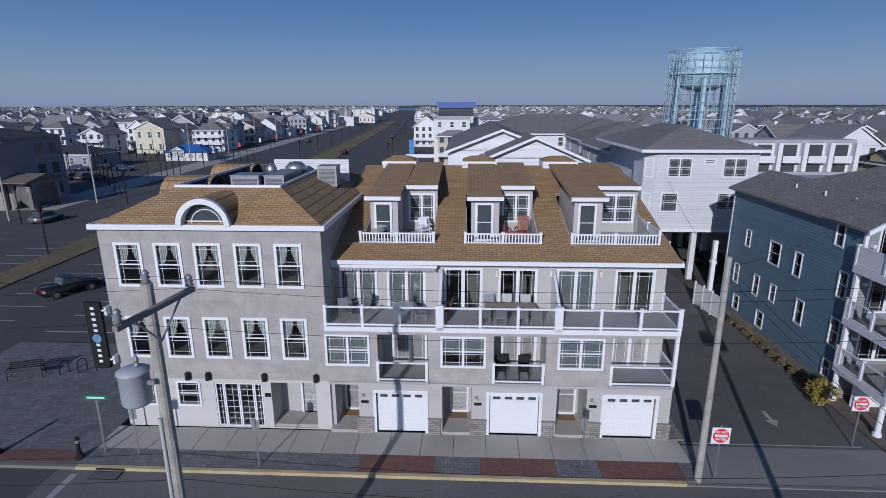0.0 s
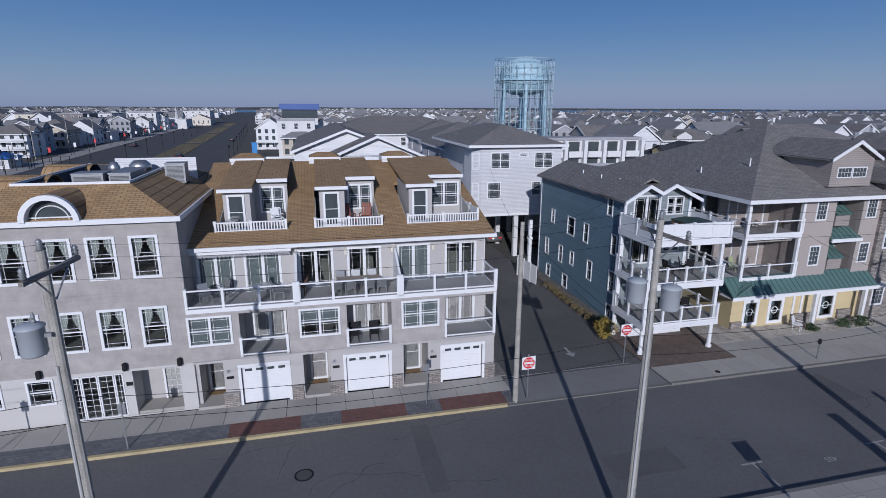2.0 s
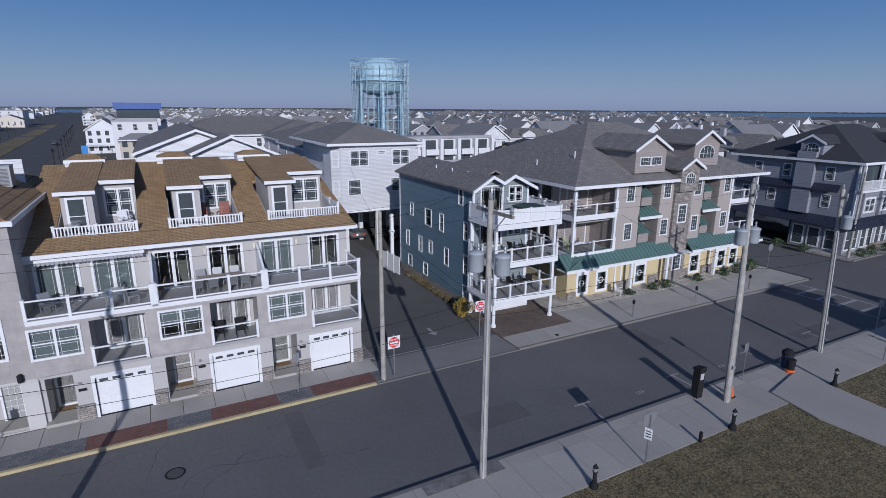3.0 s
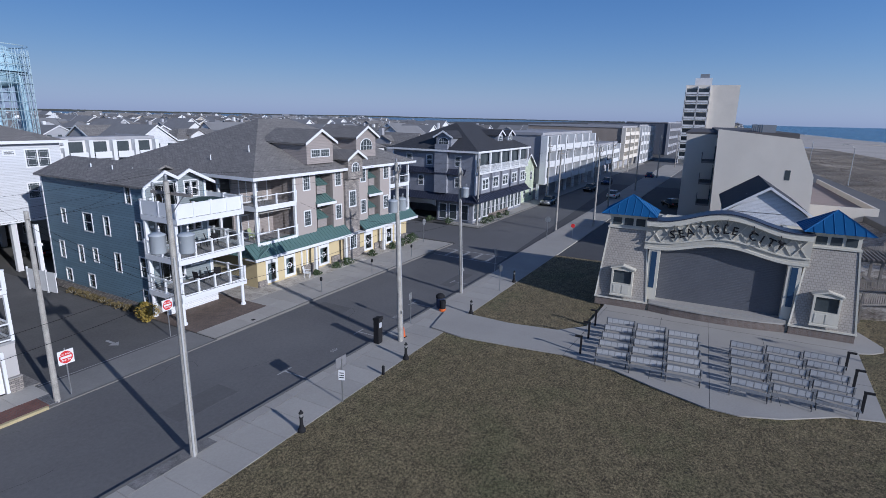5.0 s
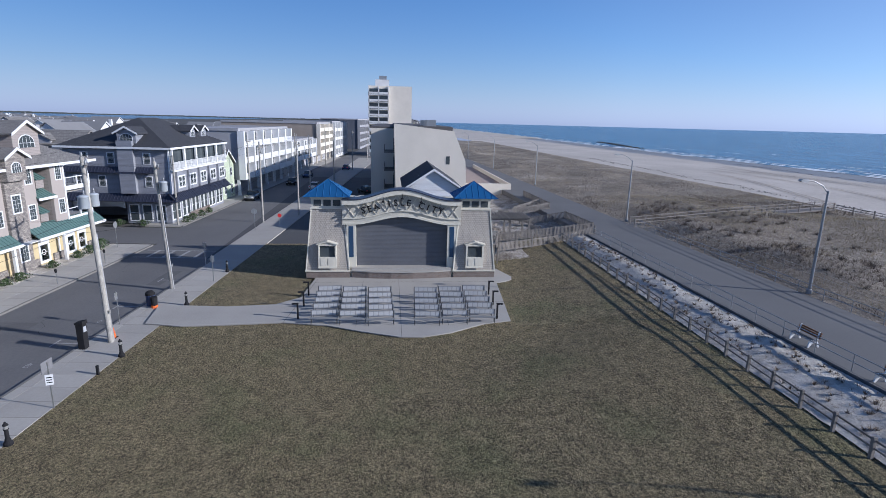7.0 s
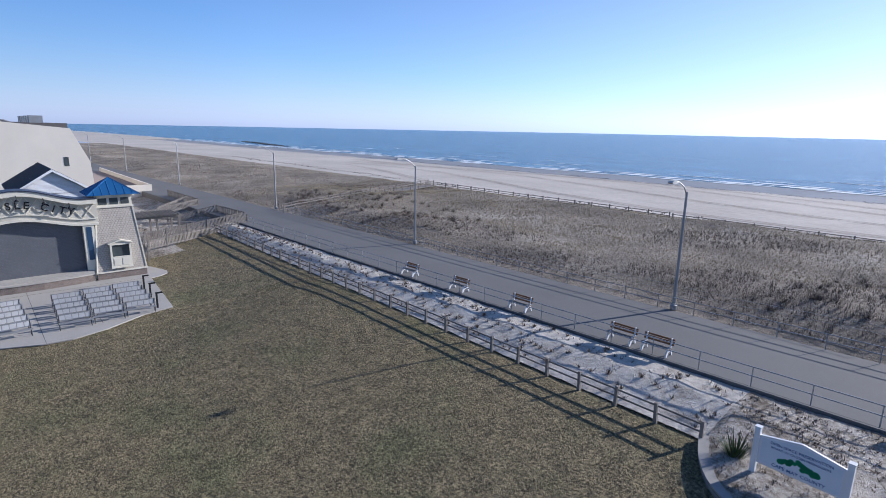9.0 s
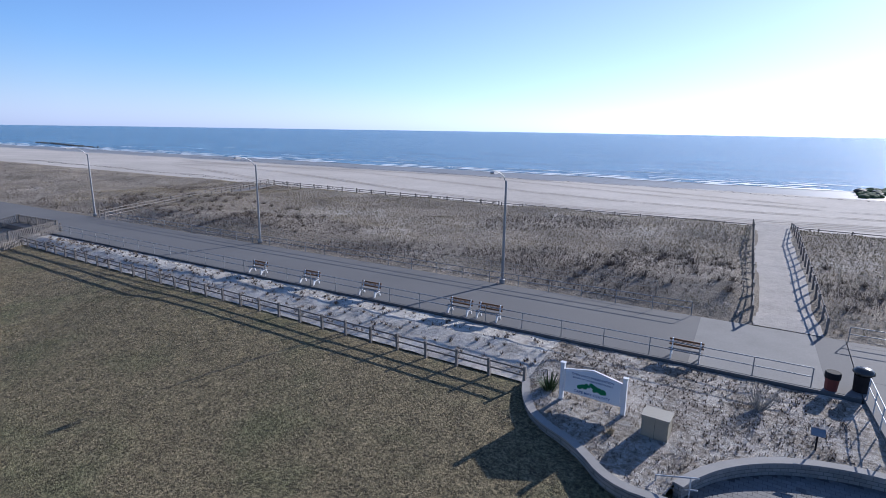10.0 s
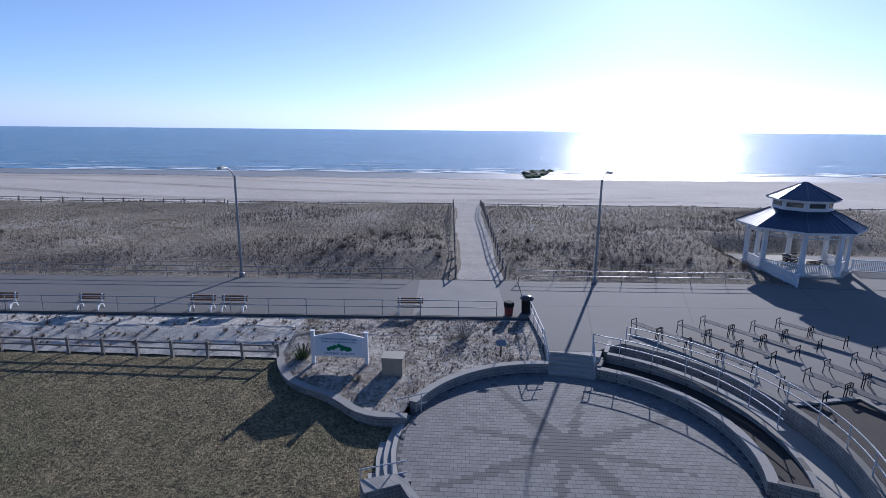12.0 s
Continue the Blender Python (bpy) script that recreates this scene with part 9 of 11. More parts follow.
def bed_edge_x(y):
    """The lawn's west limit: the plaza's rim and the planting bed."""
    if y > -15.5:
        return -13.0
    if y > -24.6:
        return PC[0] + math.sqrt(max(0.0, (PRAD + 1.6) ** 2 - (y - PC[1]) ** 2))
    return -11.6 + (-24.6 - y) * 0.93


tr, sc, gr = [], [], []
for _ in range(95000):
    x = r_.uniform(-75, 80) if r_.random() < 0.85 else r_.uniform(80, 260)
    w = r_.uniform(-84.5, PF - 0.7)
    p = PR @ Vector((x, w, 0))
    if abs(p.x + 17.3 - (w + 44) * -0.04) < 2.3 or (-57 < p.x < -41.3 and p.y > -57):
        continue
    scrub = hum(p.x + 40, p.y * 1.6, 0.06) + (0.25 if w > -56 else -0.15)
    if r_.random() > 0.55 + 0.6 * hum(p.x, p.y, 0.11):
        continue
    z = dune_h(p.x, p.y) - 0.03
    if scrub > 0.12 and r_.random() < 0.8:
        tuft(sc, p.x, p.y, z, 6, 0.42, 0.3, r_, 0.010)
    else:
        tuft(tr, p.x, p.y, z, 5, 0.26, 0.14, r_, 0.011)
for _ in range(520):
    x, w = r_.uniform(-75, 70), r_.uniform(-62, PF - 3.5)
    p = PR @ Vector((x, w, 0))
    if abs(p.x + 17.3 - (w + 44) * -0.04) < 3.2 or (-57 < p.x < -41.3 and p.y > -57) or hum(p.x, p.y, 0.05) + (w + 54) * 0.02 < -0.05:
        continue
    k = r_.uniform(0.6, 1.7)
    tuft(sc, p.x, p.y, dune_h(p.x, p.y) - 0.05, int(60 * k), 0.42 * k, 0.8 * k, r_, 0.012)
for i in range(190):
    for j in range(26):
        p = PR @ Vector((-80 + 0.85 * i + r_.gauss(0, 0.15), -62 - 0.85 * j + r_.gauss(0, 0.15), 0))
        if abs(p.x + 17.3 - (-62 - 0.85 * j + 44) * -0.04) > 2.3 and hum(p.x, p.y, 0.05) > -0.35 and r_.random() < 0.8:
            tuft(tr, p.x, p.y, dune_h(p.x, p.y) - 0.03, 8, 0.32, 0.14, r_, 0.012)
blades("dune_grass", tr, STRAW, "dry straw-coloured dune grass", "grass")
blades("dune_scrub", sc, SCRUB, "bare brown scrub on the dunes", "scrub")
for _ in range(70000):
    x, y = r_.uniform(-13, 28), r_.uniform(-30, 6.5)
    if x < bed_edge_x(y) or (STI @ Vector((x, y, 0))).y > 7.3:
        continue
    tuft(gr, x, y, lawn_h(x, y) - 0.01, 3, 0.07, 0.09, r_, 0.012)
blades("lawn_grass", gr, surf("dry_lawn_blades", (0.17, 0.15, 0.08), 0.95, 0.4, 0.3, 3, 0.0, world_space=True), "short dry winter grass blades", "grass")
lit = []
for _ in range(2600):
    x = r_.uniform(-19.5, 50) if r_.random() < 0.45 else r_.uniform(-19.5, -6.3)
    yn = (PR @ Vector((x, PN, 0))).y
    far = bed_edge(x) - 0.3 if x < -6.2 else -30.8
    y = r_.uniform(yn + 0.4, far)
    z = bed_h(x, y, far, yn)
    tuft(lit, x, y, z, 4, 0.12, 0.22, r_, 0.02)
for _ in range(330):
    x = r_.uniform(-6, 50)
    yn = (PR @ Vector((x, PN, 0))).y
    y = r_.uniform(yn + 0.5, -30.9)
    tuft(lit, x, y, bed_h(x, y, -30.5, yn), 26, 0.2, 0.28, r_, 0.014)
blades("bed_litter", lit, surf("dry_litter", (0.17, 0.13, 0.095), 0.95, 0.3, 0.5, 4, 0.0, world_space=True), "dry straw tufts on the sand bank", "litter")


def shrub(m, rad, h, mat, label, n=240, leaf=0.09, seed=1, cat="shrub", name="shrub"):
    t = thing(name, m, label, cat)
    q = random.Random(seed)
    bm = BM()
    for i in range(5):
        a = q.uniform(0, 6.28)
        tube(bm, (0, 0, -0.05), (rad * 0.6 * math.cos(a), rad * 0.6 * math.sin(a), h * 0.75), 0.03, 0.01, 5)
    part("stem", bm, POLEWOOD, t)
    tris = []
    for _ in range(n):
        a, f, k = q.uniform(0, 6.28), q.random() ** 0.5, q.random()
        e = rad * f * math.sin(math.pi * (0.15 + 0.8 * k)) * (0.8 + 0.3 * math.sin(3 * a + seed))
        c = Vector((e * math.cos(a), e * math.sin(a), h * (0.08 + 0.92 * k)))
        d1 = Vector((q.uniform(-1, 1), q.uniform(-1, 1), q.uniform(-1, 1))).normalized() * leaf
        d2 = Vector((q.uniform(-1, 1), q.uniform(-1, 1), q.uniform(-1, 1))).normalized() * leaf
        tris.append((tuple(c + d1), tuple(c - d1), tuple(c + d2 * 1.3)))
    me = bpy.data.meshes.new("foliage")
    me.from_pydata([v for t_ in tris for v in t_], [], [(3 * i, 3 * i + 1, 3 * i + 2) for i in range(len(tris))])
    me.materials.append(mat)
    part("foliage", me, mat, t)
    return t


shrub(ST @ pose(18.9, 26.3, 0.05), 0.85, 1.5, GOLDLEAF, "golden-yellow shrub beside the blue house", 900, 0.08, 2)
shrub(ST @ pose(19.4, 27.6, 0.05), 0.6, 1.1, LEAFGREEN, "dark green shrub beside the blue house", 500, 0.08, 3)
for i, (u, v, r, h) in enumerate(((38.4, 24.0, 0.8, 0.7), (36.9, 24.1, 0.7, 0.6), (42.5, 24.0, 0.6, 0.7), (46.3, 24.0, 0.7, 0.7), (48.0, 23.9, 0.8, 0.9), (49.6, 23.8, 0.9, 1.1), (50.8, 24.2, 0.8, 1.0), (34.0, 24.1, 0.5, 0.5), (66, 21.6, 0.9, 0.9), (68, 21.6, 0.9, 0.9), (71, 21.7, 0.9, 0.9), (74, 21.7, 0.8, 0.8), (63, 26, 0.9, 0.8), (63, 29, 0.9, 0.8))):
    shrub(ST @ pose(u, v, 0.12), r, h, LEAFGREEN, "low dark green shrub in the planting bed", 420, 0.08, 10 + i)
for i in range(9):
    shrub(ST @ pose(19.55, 28.6 + 1.1 * i, 0.05), 0.45, 0.45, surf("brown_weeds", (0.14, 0.11, 0.05), 0.95, 0.3) if i == 0 else bpy.data.materials["brown_weeds"], "dry brown weeds at the wall's foot", 160, 0.09, 40 + i)
yt = []
tuft(yt, -7.45, -30.0, 1.4, 190, 0.85, 0.65, r_, 0.028)
blades("yucca_plant", yt, LEAFGREEN, "spiky green yucca by the county sign", "plant")
yt = []
tuft(yt, -11.0, -27.7, 1.45, 80, 0.4, 0.2, r_, 0.02)
blades("straw_clump", yt, STRAW, "straw-coloured grass clump", "plant")
tw = thing("bare_shrub", pose(-16.2, -32.9, 1.7), "bare grey twiggy shrub in the sand", "shrub")
bm = BM()
for i in range(70):
    a, e, l = r_.uniform(0, 6.28), r_.uniform(0.25, 1.1), r_.uniform(0.5, 1.4)
    d = Vector((math.cos(a) * e, math.sin(a) * e, 1)).normalized() * l
    tube(bm, (0, 0, -0.1), d * 0.6, 0.012, 0.008, 3)
    for s in (-1, 1):
        tube(bm, d * 0.6, d + Vector((r_.uniform(-0.2, 0.2), r_.uniform(-0.2, 0.2), 0.1)), 0.008, 0.004, 3)
part("twig", bm, POLEWOOD, tw)

# groin of rocks in the surf
for i in range(60):
    t_ = i / 60
    x, y = -33.5 - 4 * t_ + r_.uniform(-3.5, 3.5) * (0.4 + t_), -158 - 22 * t_ + r_.uniform(-2, 2)
    bm = BM()
    bmesh.ops.create_icosphere(bm, subdivisions=2, radius=1.0)
    s = r_.uniform(0.4, 1.0)
    for v in bm.verts:
        v.co = Vector((v.co.x * s * 1.3, v.co.y * s, v.co.z * s * 0.6)) * (1 + 0.25 * noise.noise(v.co * 1.3 + Vector((i, 0, 0))))
    tagged(part("groin_rock", bm, ROCK if r_.random() < 0.7 else DARKROCK, None, "", pose(x, y, 0.45 + 0.3 * r_.random(), 0, 0, r_.uniform(0, 180))), "mossy rock of the groin in the surf", "rock", "groin rocks")
bm = BM()
for i in range(90):
    q = BM()
    bmesh.ops.create_icosphere(q, subdivisions=1, radius=r_.uniform(0.5, 1.0))
    off = Vector((330 + i * 1.2 + r_.uniform(-1, 1), -172 - i * 0.15 + r_.uniform(-2, 2), 0.4))
    mp_ = {v: bm.verts.new(v.co * 1.0 + off) for v in q.verts}
    for f in q.faces:
        bm.faces.new([mp_[v] for v in f.verts])
    q.free()
tagged(part("far_jetty", bm, DARKROCK), "dark rock jetty far along the beach", "jetty", "", "stuff")
for x, y in ((8, -86), (-1, -86.5), (-5, -87), (-9, -87)):
    yt = []
    tuft(yt, x, y, 1.6, 60, 0.5, 1.2, r_, 0.06)
    blades("seaweed_heap", yt, DARKROCK, "dark wrack heap on the beach", "wrack")
tk = []
for k in range(5):
    x, y = -60 + 9 * k, -100 - 7 * k
    for i in range(70):
        xn, yn = x + 3.0, y + 0.9 * math.sin(0.09 * i + k) - 0.12
        for o in (0.0, 1.7):
            za, zb = 0.02 + max(0.4, beach_h(x, y + o)), 0.02 + max(0.4, beach_h(xn, yn + o))
            tk.append(((x, y + o, za + 0.03), (xn, yn + o, zb + 0.03), (xn, yn + o - 0.35, zb + 0.03)))
            tk.append(((x, y + o, za + 0.03), (xn, yn + o - 0.35, zb + 0.03), (x, y + o - 0.35, za + 0.03)))
        x, y = xn, yn
blades("wheel_track", tk, surf("packed_sand", (0.27, 0.24, 0.205), 1.0, 0.2, 0.5, 5, 0.2, world_space=True), "shallow wheel tracks across the beach", "tracks")
wr = []
for i in range(900):
    x = r_.uniform(-120, 200)
    y = -150 + 4 * noise.noise(Vector((x * 0.03, 2, 0))) + r_.gauss(0, 1.0)
    tuft(wr, x, y, beach_h(x, y) + 0.02, 3, 0.08, 0.7, r_, 0.12)
for i in range(500):
    x = r_.uniform(-120, 200)
    y = -88.5 + 1.5 * noise.noise(Vector((x * 0.05, 7, 0))) + r_.gauss(0, 0.8)
    tuft(wr, x, y, beach_h(x, y) + 0.05, 4, 0.25, 0.5, r_, 0.06)
blades("wrack_line", wr, DARKROCK, "dark line of wrack along the beach", "wrack")


# ---- road markings and ironwork ----
def mark(name, u0, u1, v0, v1, z=0.004, mat=LINE, label="worn white road marking", m=ST):
    setting(name, boxes((u0, u1, v0, v1, z - 0.003, z + 0.002)), mat, label, "marking", m)


for word, u in (("435", 22.3), ("434", 29.3)):
    me = text_mesh(word, 0.42, LINE, 0.001)
    setting("bay_number", me, LINE, "stencilled white bay number", "marking", ST @ pose(u, 12.1, 0.005, 0, 0, 180))
mark("crosswalk_line", 47.4, 47.55, 11.2, 19.2)
mark("crosswalk_line", 50.4, 50.55, 11.2, 19.2)
for v in (12.9, 14.5, 16.1, 17.7):
    mark("crosswalk_line", 47.6, 50.4, v, v + 0.3)
for u in (18.5, 25.5, 32.5, 39.5):
    mark("parking_tick", u, u + 0.1, 11.0, 12.6)
    mark("parking_tick", u - 0.5, u + 0.6, 12.6, 12.7)
mark("crosswalk_line", -17.2, -16.9, 14.5, 19.3)
bm = BM()
prism(bm, [(15.6, 24.2), (15.95, 24.75), (15.72, 24.75), (15.72, 25.6), (15.52, 25.6), (15.52, 24.75), (15.25, 24.75)], "z", 0.02, 0.026)
setting("road_arrow", bm, LINE, "worn white arrow on the alley", "marking", ST)
mark("alley_line", 10.3, 18.6, 22.6, 22.66, 0.028)
for i in range(14):
    for j in range(2):
        mark("bay_line", (-38.5, -49.5)[j], (-33.8, -44.8)[j], 30 + 2.9 * i, 30.1 + 2.9 * i)
for i in range(9):
    mark("bay_line", -30 + 0.0, -25.0, 34 + 3 * i, 34.12 + 3 * i)
sheet("median", [(-40.2, 30), (-42.3, 30), (-47.5, 72), (-42.5, 72)], 0.12, LAWN, "narrow grass median in the car park", "median", 0.15, ST)
BV = ST @ pose(-46, 140, 0, 0, 0, 4.46)
setting("boulevard", boxes((-21, 21, -4, 1100, -0.06, -0.012)), ASPHALT, "wide asphalt boulevard running inland", "road", BV)
setting("boulevard_path", boxes((-29, -22, -60, 500, -0.06, 0.03)), CONCRETE, "pale concrete path along the boulevard", "pavement", BV)
for v0 in (20, 110, 210, 320):
    setting("median", boxes((0.5, 8.5, v0, v0 + 82, -0.06, 0.1)), LAWN, "long grass median of the boulevard", "median", BV)
mc = thing("manhole_cover", ST @ pose(-1.1, 16.4, 0.002), "round iron manhole cover in the street", "manhole")
bm = BM()
lathe(bm, [(0.42, 0.0), (0.42, 0.004)], 24)
part("rim", bm, BLACK, mc)
bm = BM()
lathe(bm, [(0.33, 0.004), (0.33, 0.009)], 24)
part("lid", bm, ASPHALT_L, mc)
# cracks and old repairs in the street
PATCH = ground_mat("patched_asphalt", [(0.36, (0.082, 0.081, 0.082)), (0.64, (0.125, 0.124, 0.123))], 0.3, 5.0, 0.85, 0.2, 0.01)
TAR = surf("tar_seam", (0.035, 0.035, 0.037), 0.8, 0.2, 1, 10, 0.1)
rk = random.Random(17)
tar = []
for k in range(12):
    u, v, a = rk.uniform(-16, 46), rk.uniform(11.2, 19), rk.choice((0.0, 0.05, 1.57, 1.5, -0.4))
    for i in range(rk.randrange(8, 26)):
        a += rk.uniform(-0.5, 0.5) - 0.15 * math.sin(a * 2)
        un, vn = u + 0.25 * math.cos(a), v + 0.25 * math.sin(a)
        if not 10.9 < vn < 19.4:
            break
        w = rk.uniform(0.005, 0.014)
        n0, n1 = -math.sin(a) * w, math.cos(a) * w
        tar.append(((u - n0, v - n1, 0.003), (u + n0, v + n1, 0.003), (un + n0, vn + n1, 0.003)))
        tar.append(((u - n0, v - n1, 0.003), (un + n0, vn + n1, 0.003), (un - n0, vn - n1, 0.003)))
        u, v = un, vn
blades("street_crack", tar, TAR, "thin dark cracks across the asphalt", "cracks").matrix_basis = ST
for u0, u1, v0, v1 in ((12.0, 15.5, 13.0, 14.6), (27.5, 29.0, 16.0, 18.8), (38.0, 42.5, 12.0, 13.2), (-9.0, -7.5, 11.5, 13.5), (4.0, 4.9, 14.0, 19.0)):
    setting("asphalt_patch", boxes((u0, u1, v0, v1, -0.01, 0.0035)), PATCH, "paler repaired patch in the asphalt", "patch", ST)
GRAVEL = ground_mat("kerbside_gravel", [(0.36, (0.07, 0.068, 0.066)), (0.64, (0.30, 0.29, 0.28))], 1.2, 14.0, 0.95, 0.8, 0.03)
for u0, u1 in ((7.9, 11.7), (-8.3, -5.4)):
    setting("gravel_patch", boxes((u0, u1, 9.92, 10.56, 0.1, 0.157)), GRAVEL, "loose grey gravel round the pole's foot", "gravel", ST)
for u, v in ((23.0, 20.2), (14.5, 21.0)):
    bm = BM()
    lathe(bm, [(0.16, 0.0), (0.16, 0.006)], 14)
    tagged(part("drain_cover", bm, BLACK, None, "", ST @ pose(u, v, 0.155 if u > 19.4 else 0.025)), "small iron cover in the pavement", "manhole")
t = thing("storm_drain", ST @ pose(-15.6, 19.5, 0.0), "iron storm drain at the kerb", "drain")
part("grate_frame", boxes((-0.65, 0.65, -0.5, 0.0, 0.0, 0.012)), BLACK, t)
bm = BM()
for i in range(12):
    box(bm, -0.6 + 0.1 * i, -0.55 + 0.1 * i, -0.46, -0.04, 0.012, 0.022)
part("grate_bar", bm, DULL_STEEL, t)
part("curb_hood", boxes((-0.65, 0.65, 0.06, 0.1, 0.03, 0.13)), BLACK, t)
bn = black_bench(ST @ pose(-26.6, 27.0, 0.14, 0, 0, 20), True)
for k in range(3):
    t = thing("bike_rack", ST @ pose(-23.8 + 0.9 * k, 27.8 + 0.3 * k, 0.14, 0, 0, 60), "black hooped bicycle rack", "bike rack", "bike racks")
    bm = BM()
    q = [Vector((-0.25, 0, 0)), Vector((-0.25, 0, 0.6))] + [Vector((-0.25 * math.cos(math.pi * i / 8), 0, 0.6 + 0.25 * math.sin(math.pi * i / 8))) for i in range(9)] + [Vector((0.25, 0, 0))]
    for a, b in zip(q, q[1:]):
        if (b - a).length > 0.01:
            tube(bm, a, b, 0.03, 0.03, 6)
    part("hoop", bm, BLACK, t)


# ---- cars ----
def car(m, paint, label, van=False, truck=False, rims=False):
    t = thing("parked_car", m, label, "car", "parked cars")
    bm = BM()
    low = [(-2.2, 0.35), (2.15, 0.35), (2.2, 0.7), (2.05, 0.86), (0.95, 0.98), (-2.0, 1.0), (-2.22, 0.85)]
    prism(bm, low, "y", -0.88, 0.88)
    bmesh.ops.bevel(bm, geom=bm.edges, offset=0.06, segments=2, affect="EDGES")
    part("body", bm, paint, t, "", None, True)
    top = [(0.95, 0.97), (0.3, 1.48), (-1.4 if not truck else -0.6, 1.52), (-2.05 if not truck else -0.8, 1.0)]
    bm = BM()
    prism(bm, top, "y", -0.72, 0.72)
    bmesh.ops.bevel(bm, geom=bm.edges, offset=0.05, segments=2, affect="EDGES")
    part("cabin", bm, DARKGLASS, t)
    part("car_roof", boxes((-1.35 if not truck else -0.55, 0.28, -0.68, 0.68, 1.5, 1.55)), paint, t)
    for x in (-1.35, 1.35):
        for y in (-0.8, 0.8):
            w = part("wheel", (lambda b: (tube(b, (0, -0.11, 0), (0, 0.11, 0), 0.34, 0.34, 16), b)[1])(BM()), RUBBER, t, "", pose(x, y, 0.34))
            if rims:
                part("rim", (lambda b: (tube(b, (0, -0.12, 0), (0, 0.12, 0), 0.2, 0.2, 12), b)[1])(BM()), STEEL, w)
    for y in (-0.6, 0.6):
        part("headlight", boxes((2.12, 2.2, y - 0.18, y + 0.18, 0.66, 0.8)), WHITE, t)
        part("tail_light", boxes((-2.23, -2.18, y - 0.16, y + 0.16, 0.72, 0.9)), REDPAINT, t)
    return t


car(ST @ pose(-34.0, 42.0, 0.01, 0, 0, 60), CARDARK, "black pickup truck parked in the car park", truck=True, rims=True)
car(ST @ pose(88.9, 19.9, 0.0, 0, 0, 180), CARPAINT, "silver car parked at the kerb", rims=True)
rc = random.Random(21)
cols = [CARPAINT, CARDARK, WHITE, surf("blue_car_paint", (0.04, 0.07, 0.16), 0.25), surf("grey_car_paint", (0.12, 0.12, 0.13), 0.25, 0.05, 0.5, 8, 0, 0.5)]
for u, v, a in ((112, 18.4, 180), (128, 18.4, 180), (150, 12.0, 0), (105, 12.0, 0), (-95, 128, 20), (-90, 131, 20), (-84, 128, 15), (-100, 122, 90), (-40, 175, 90), (-68, 230, 90), (-36, 260, 90), (24, 52, 90), (20, 55, 90), (-12, 95, 0), (-15, 99, 0), (-12, 104, 0), (-13, 110, 0), (-58, 70, 90), (96, -2, 0), (100, 1, 30)):
    car(ST @ pose(u, v, 0.012, 0, 0, a), rc.choice(cols), "car parked beyond the houses")


# ---- water tower ----
wt = thing("water_tower", ST @ pose(57.2, 140, 0), "pale blue water tower wrapped in scaffolding", "water tower")
bm = BM()
lathe(bm, [(0.4, 18.6), (3.5, 18.9), (5.6, 20.0), (6.3, 21.6), (6.5, 23.0), (6.5, 24.6), (6.1, 26.0), (4.5, 27.6), (2.4, 28.5), (0.3, 28.9)], 32)
part("tank", bm, TOWERBLUE, wt, "", None, True)
bm = BM()
lathe(bm, [(1.0, 0), (1.0, 18.9)], 14)
part("riser_pipe", bm, TOWERBLUE, wt)
for i in range(6):
    a = radians(60 * i + 15)
    bm = BM()
    tube(bm, (6.9 * math.cos(a), 6.9 * math.sin(a), 0), (6.2 * math.cos(a), 6.2 * math.sin(a), 23), 0.45, 0.45, 10)
    part("leg", bm, TOWERBLUE, wt)
bm = BM()
lathe(bm, [(7.4, 22.4), (7.5, 22.4), (7.5, 22.6), (6.4, 22.6), (6.4, 22.4)], 32)
part("catwalk", bm, TOWERBLUE, wt)
SCAF = surf("scaffold_tube", (0.30, 0.40, 0.45), 0.5, 0.1)
bm = BM()
nn = 26
for lvl in range(15):
    z = 2.0 * lvl
    for i in range(nn):
        a, b = 6.28319 * i / nn, 6.28319 * (i + 1) / nn
        for r in (8.0, 7.2):
            p, q = Vector((r * math.cos(a), r * math.sin(a), z)), Vector((r * math.cos(b), r * math.sin(b), z))
            tube(bm, p, q, 0.06, 0.06, 3, False)
            if lvl < 14:
                tube(bm, p, p + Vector((0, 0, 2.0 if lvl < 13 else 1.3)), 0.06, 0.06, 3, False)
        if lvl < 13 and (i + lvl) % 3 == 0:
            tube(bm, (8 * math.cos(a), 8 * math.sin(a), z), (8 * math.cos(b), 8 * math.sin(b), z + 2), 0.05, 0.05, 3, False)
tagged(part("scaffolding", bm, SCAF, wt, "steel scaffolding round the tank"), kind="stuff")

# ---- the town behind ----
rt = random.Random(4)
WALLS = [WHITEV, LIGHT_SIDING, PALEWALL, siding("sand_siding", (0.50, 0.45, 0.38), 0.14), siding("blue_grey_pale_siding", (0.42, 0.45, 0.48), 0.14), GREYWALL, siding("yellow_siding", (0.55, 0.48, 0.30), 0.14)]
ROOFS = [GREY_ROOF, DARK_ROOF, surf("light_grey_roof", (0.20, 0.20, 0.205), 0.9), surf("brown_grey_roof", (0.15, 0.12, 0.10), 0.9), GREY_ROOF]


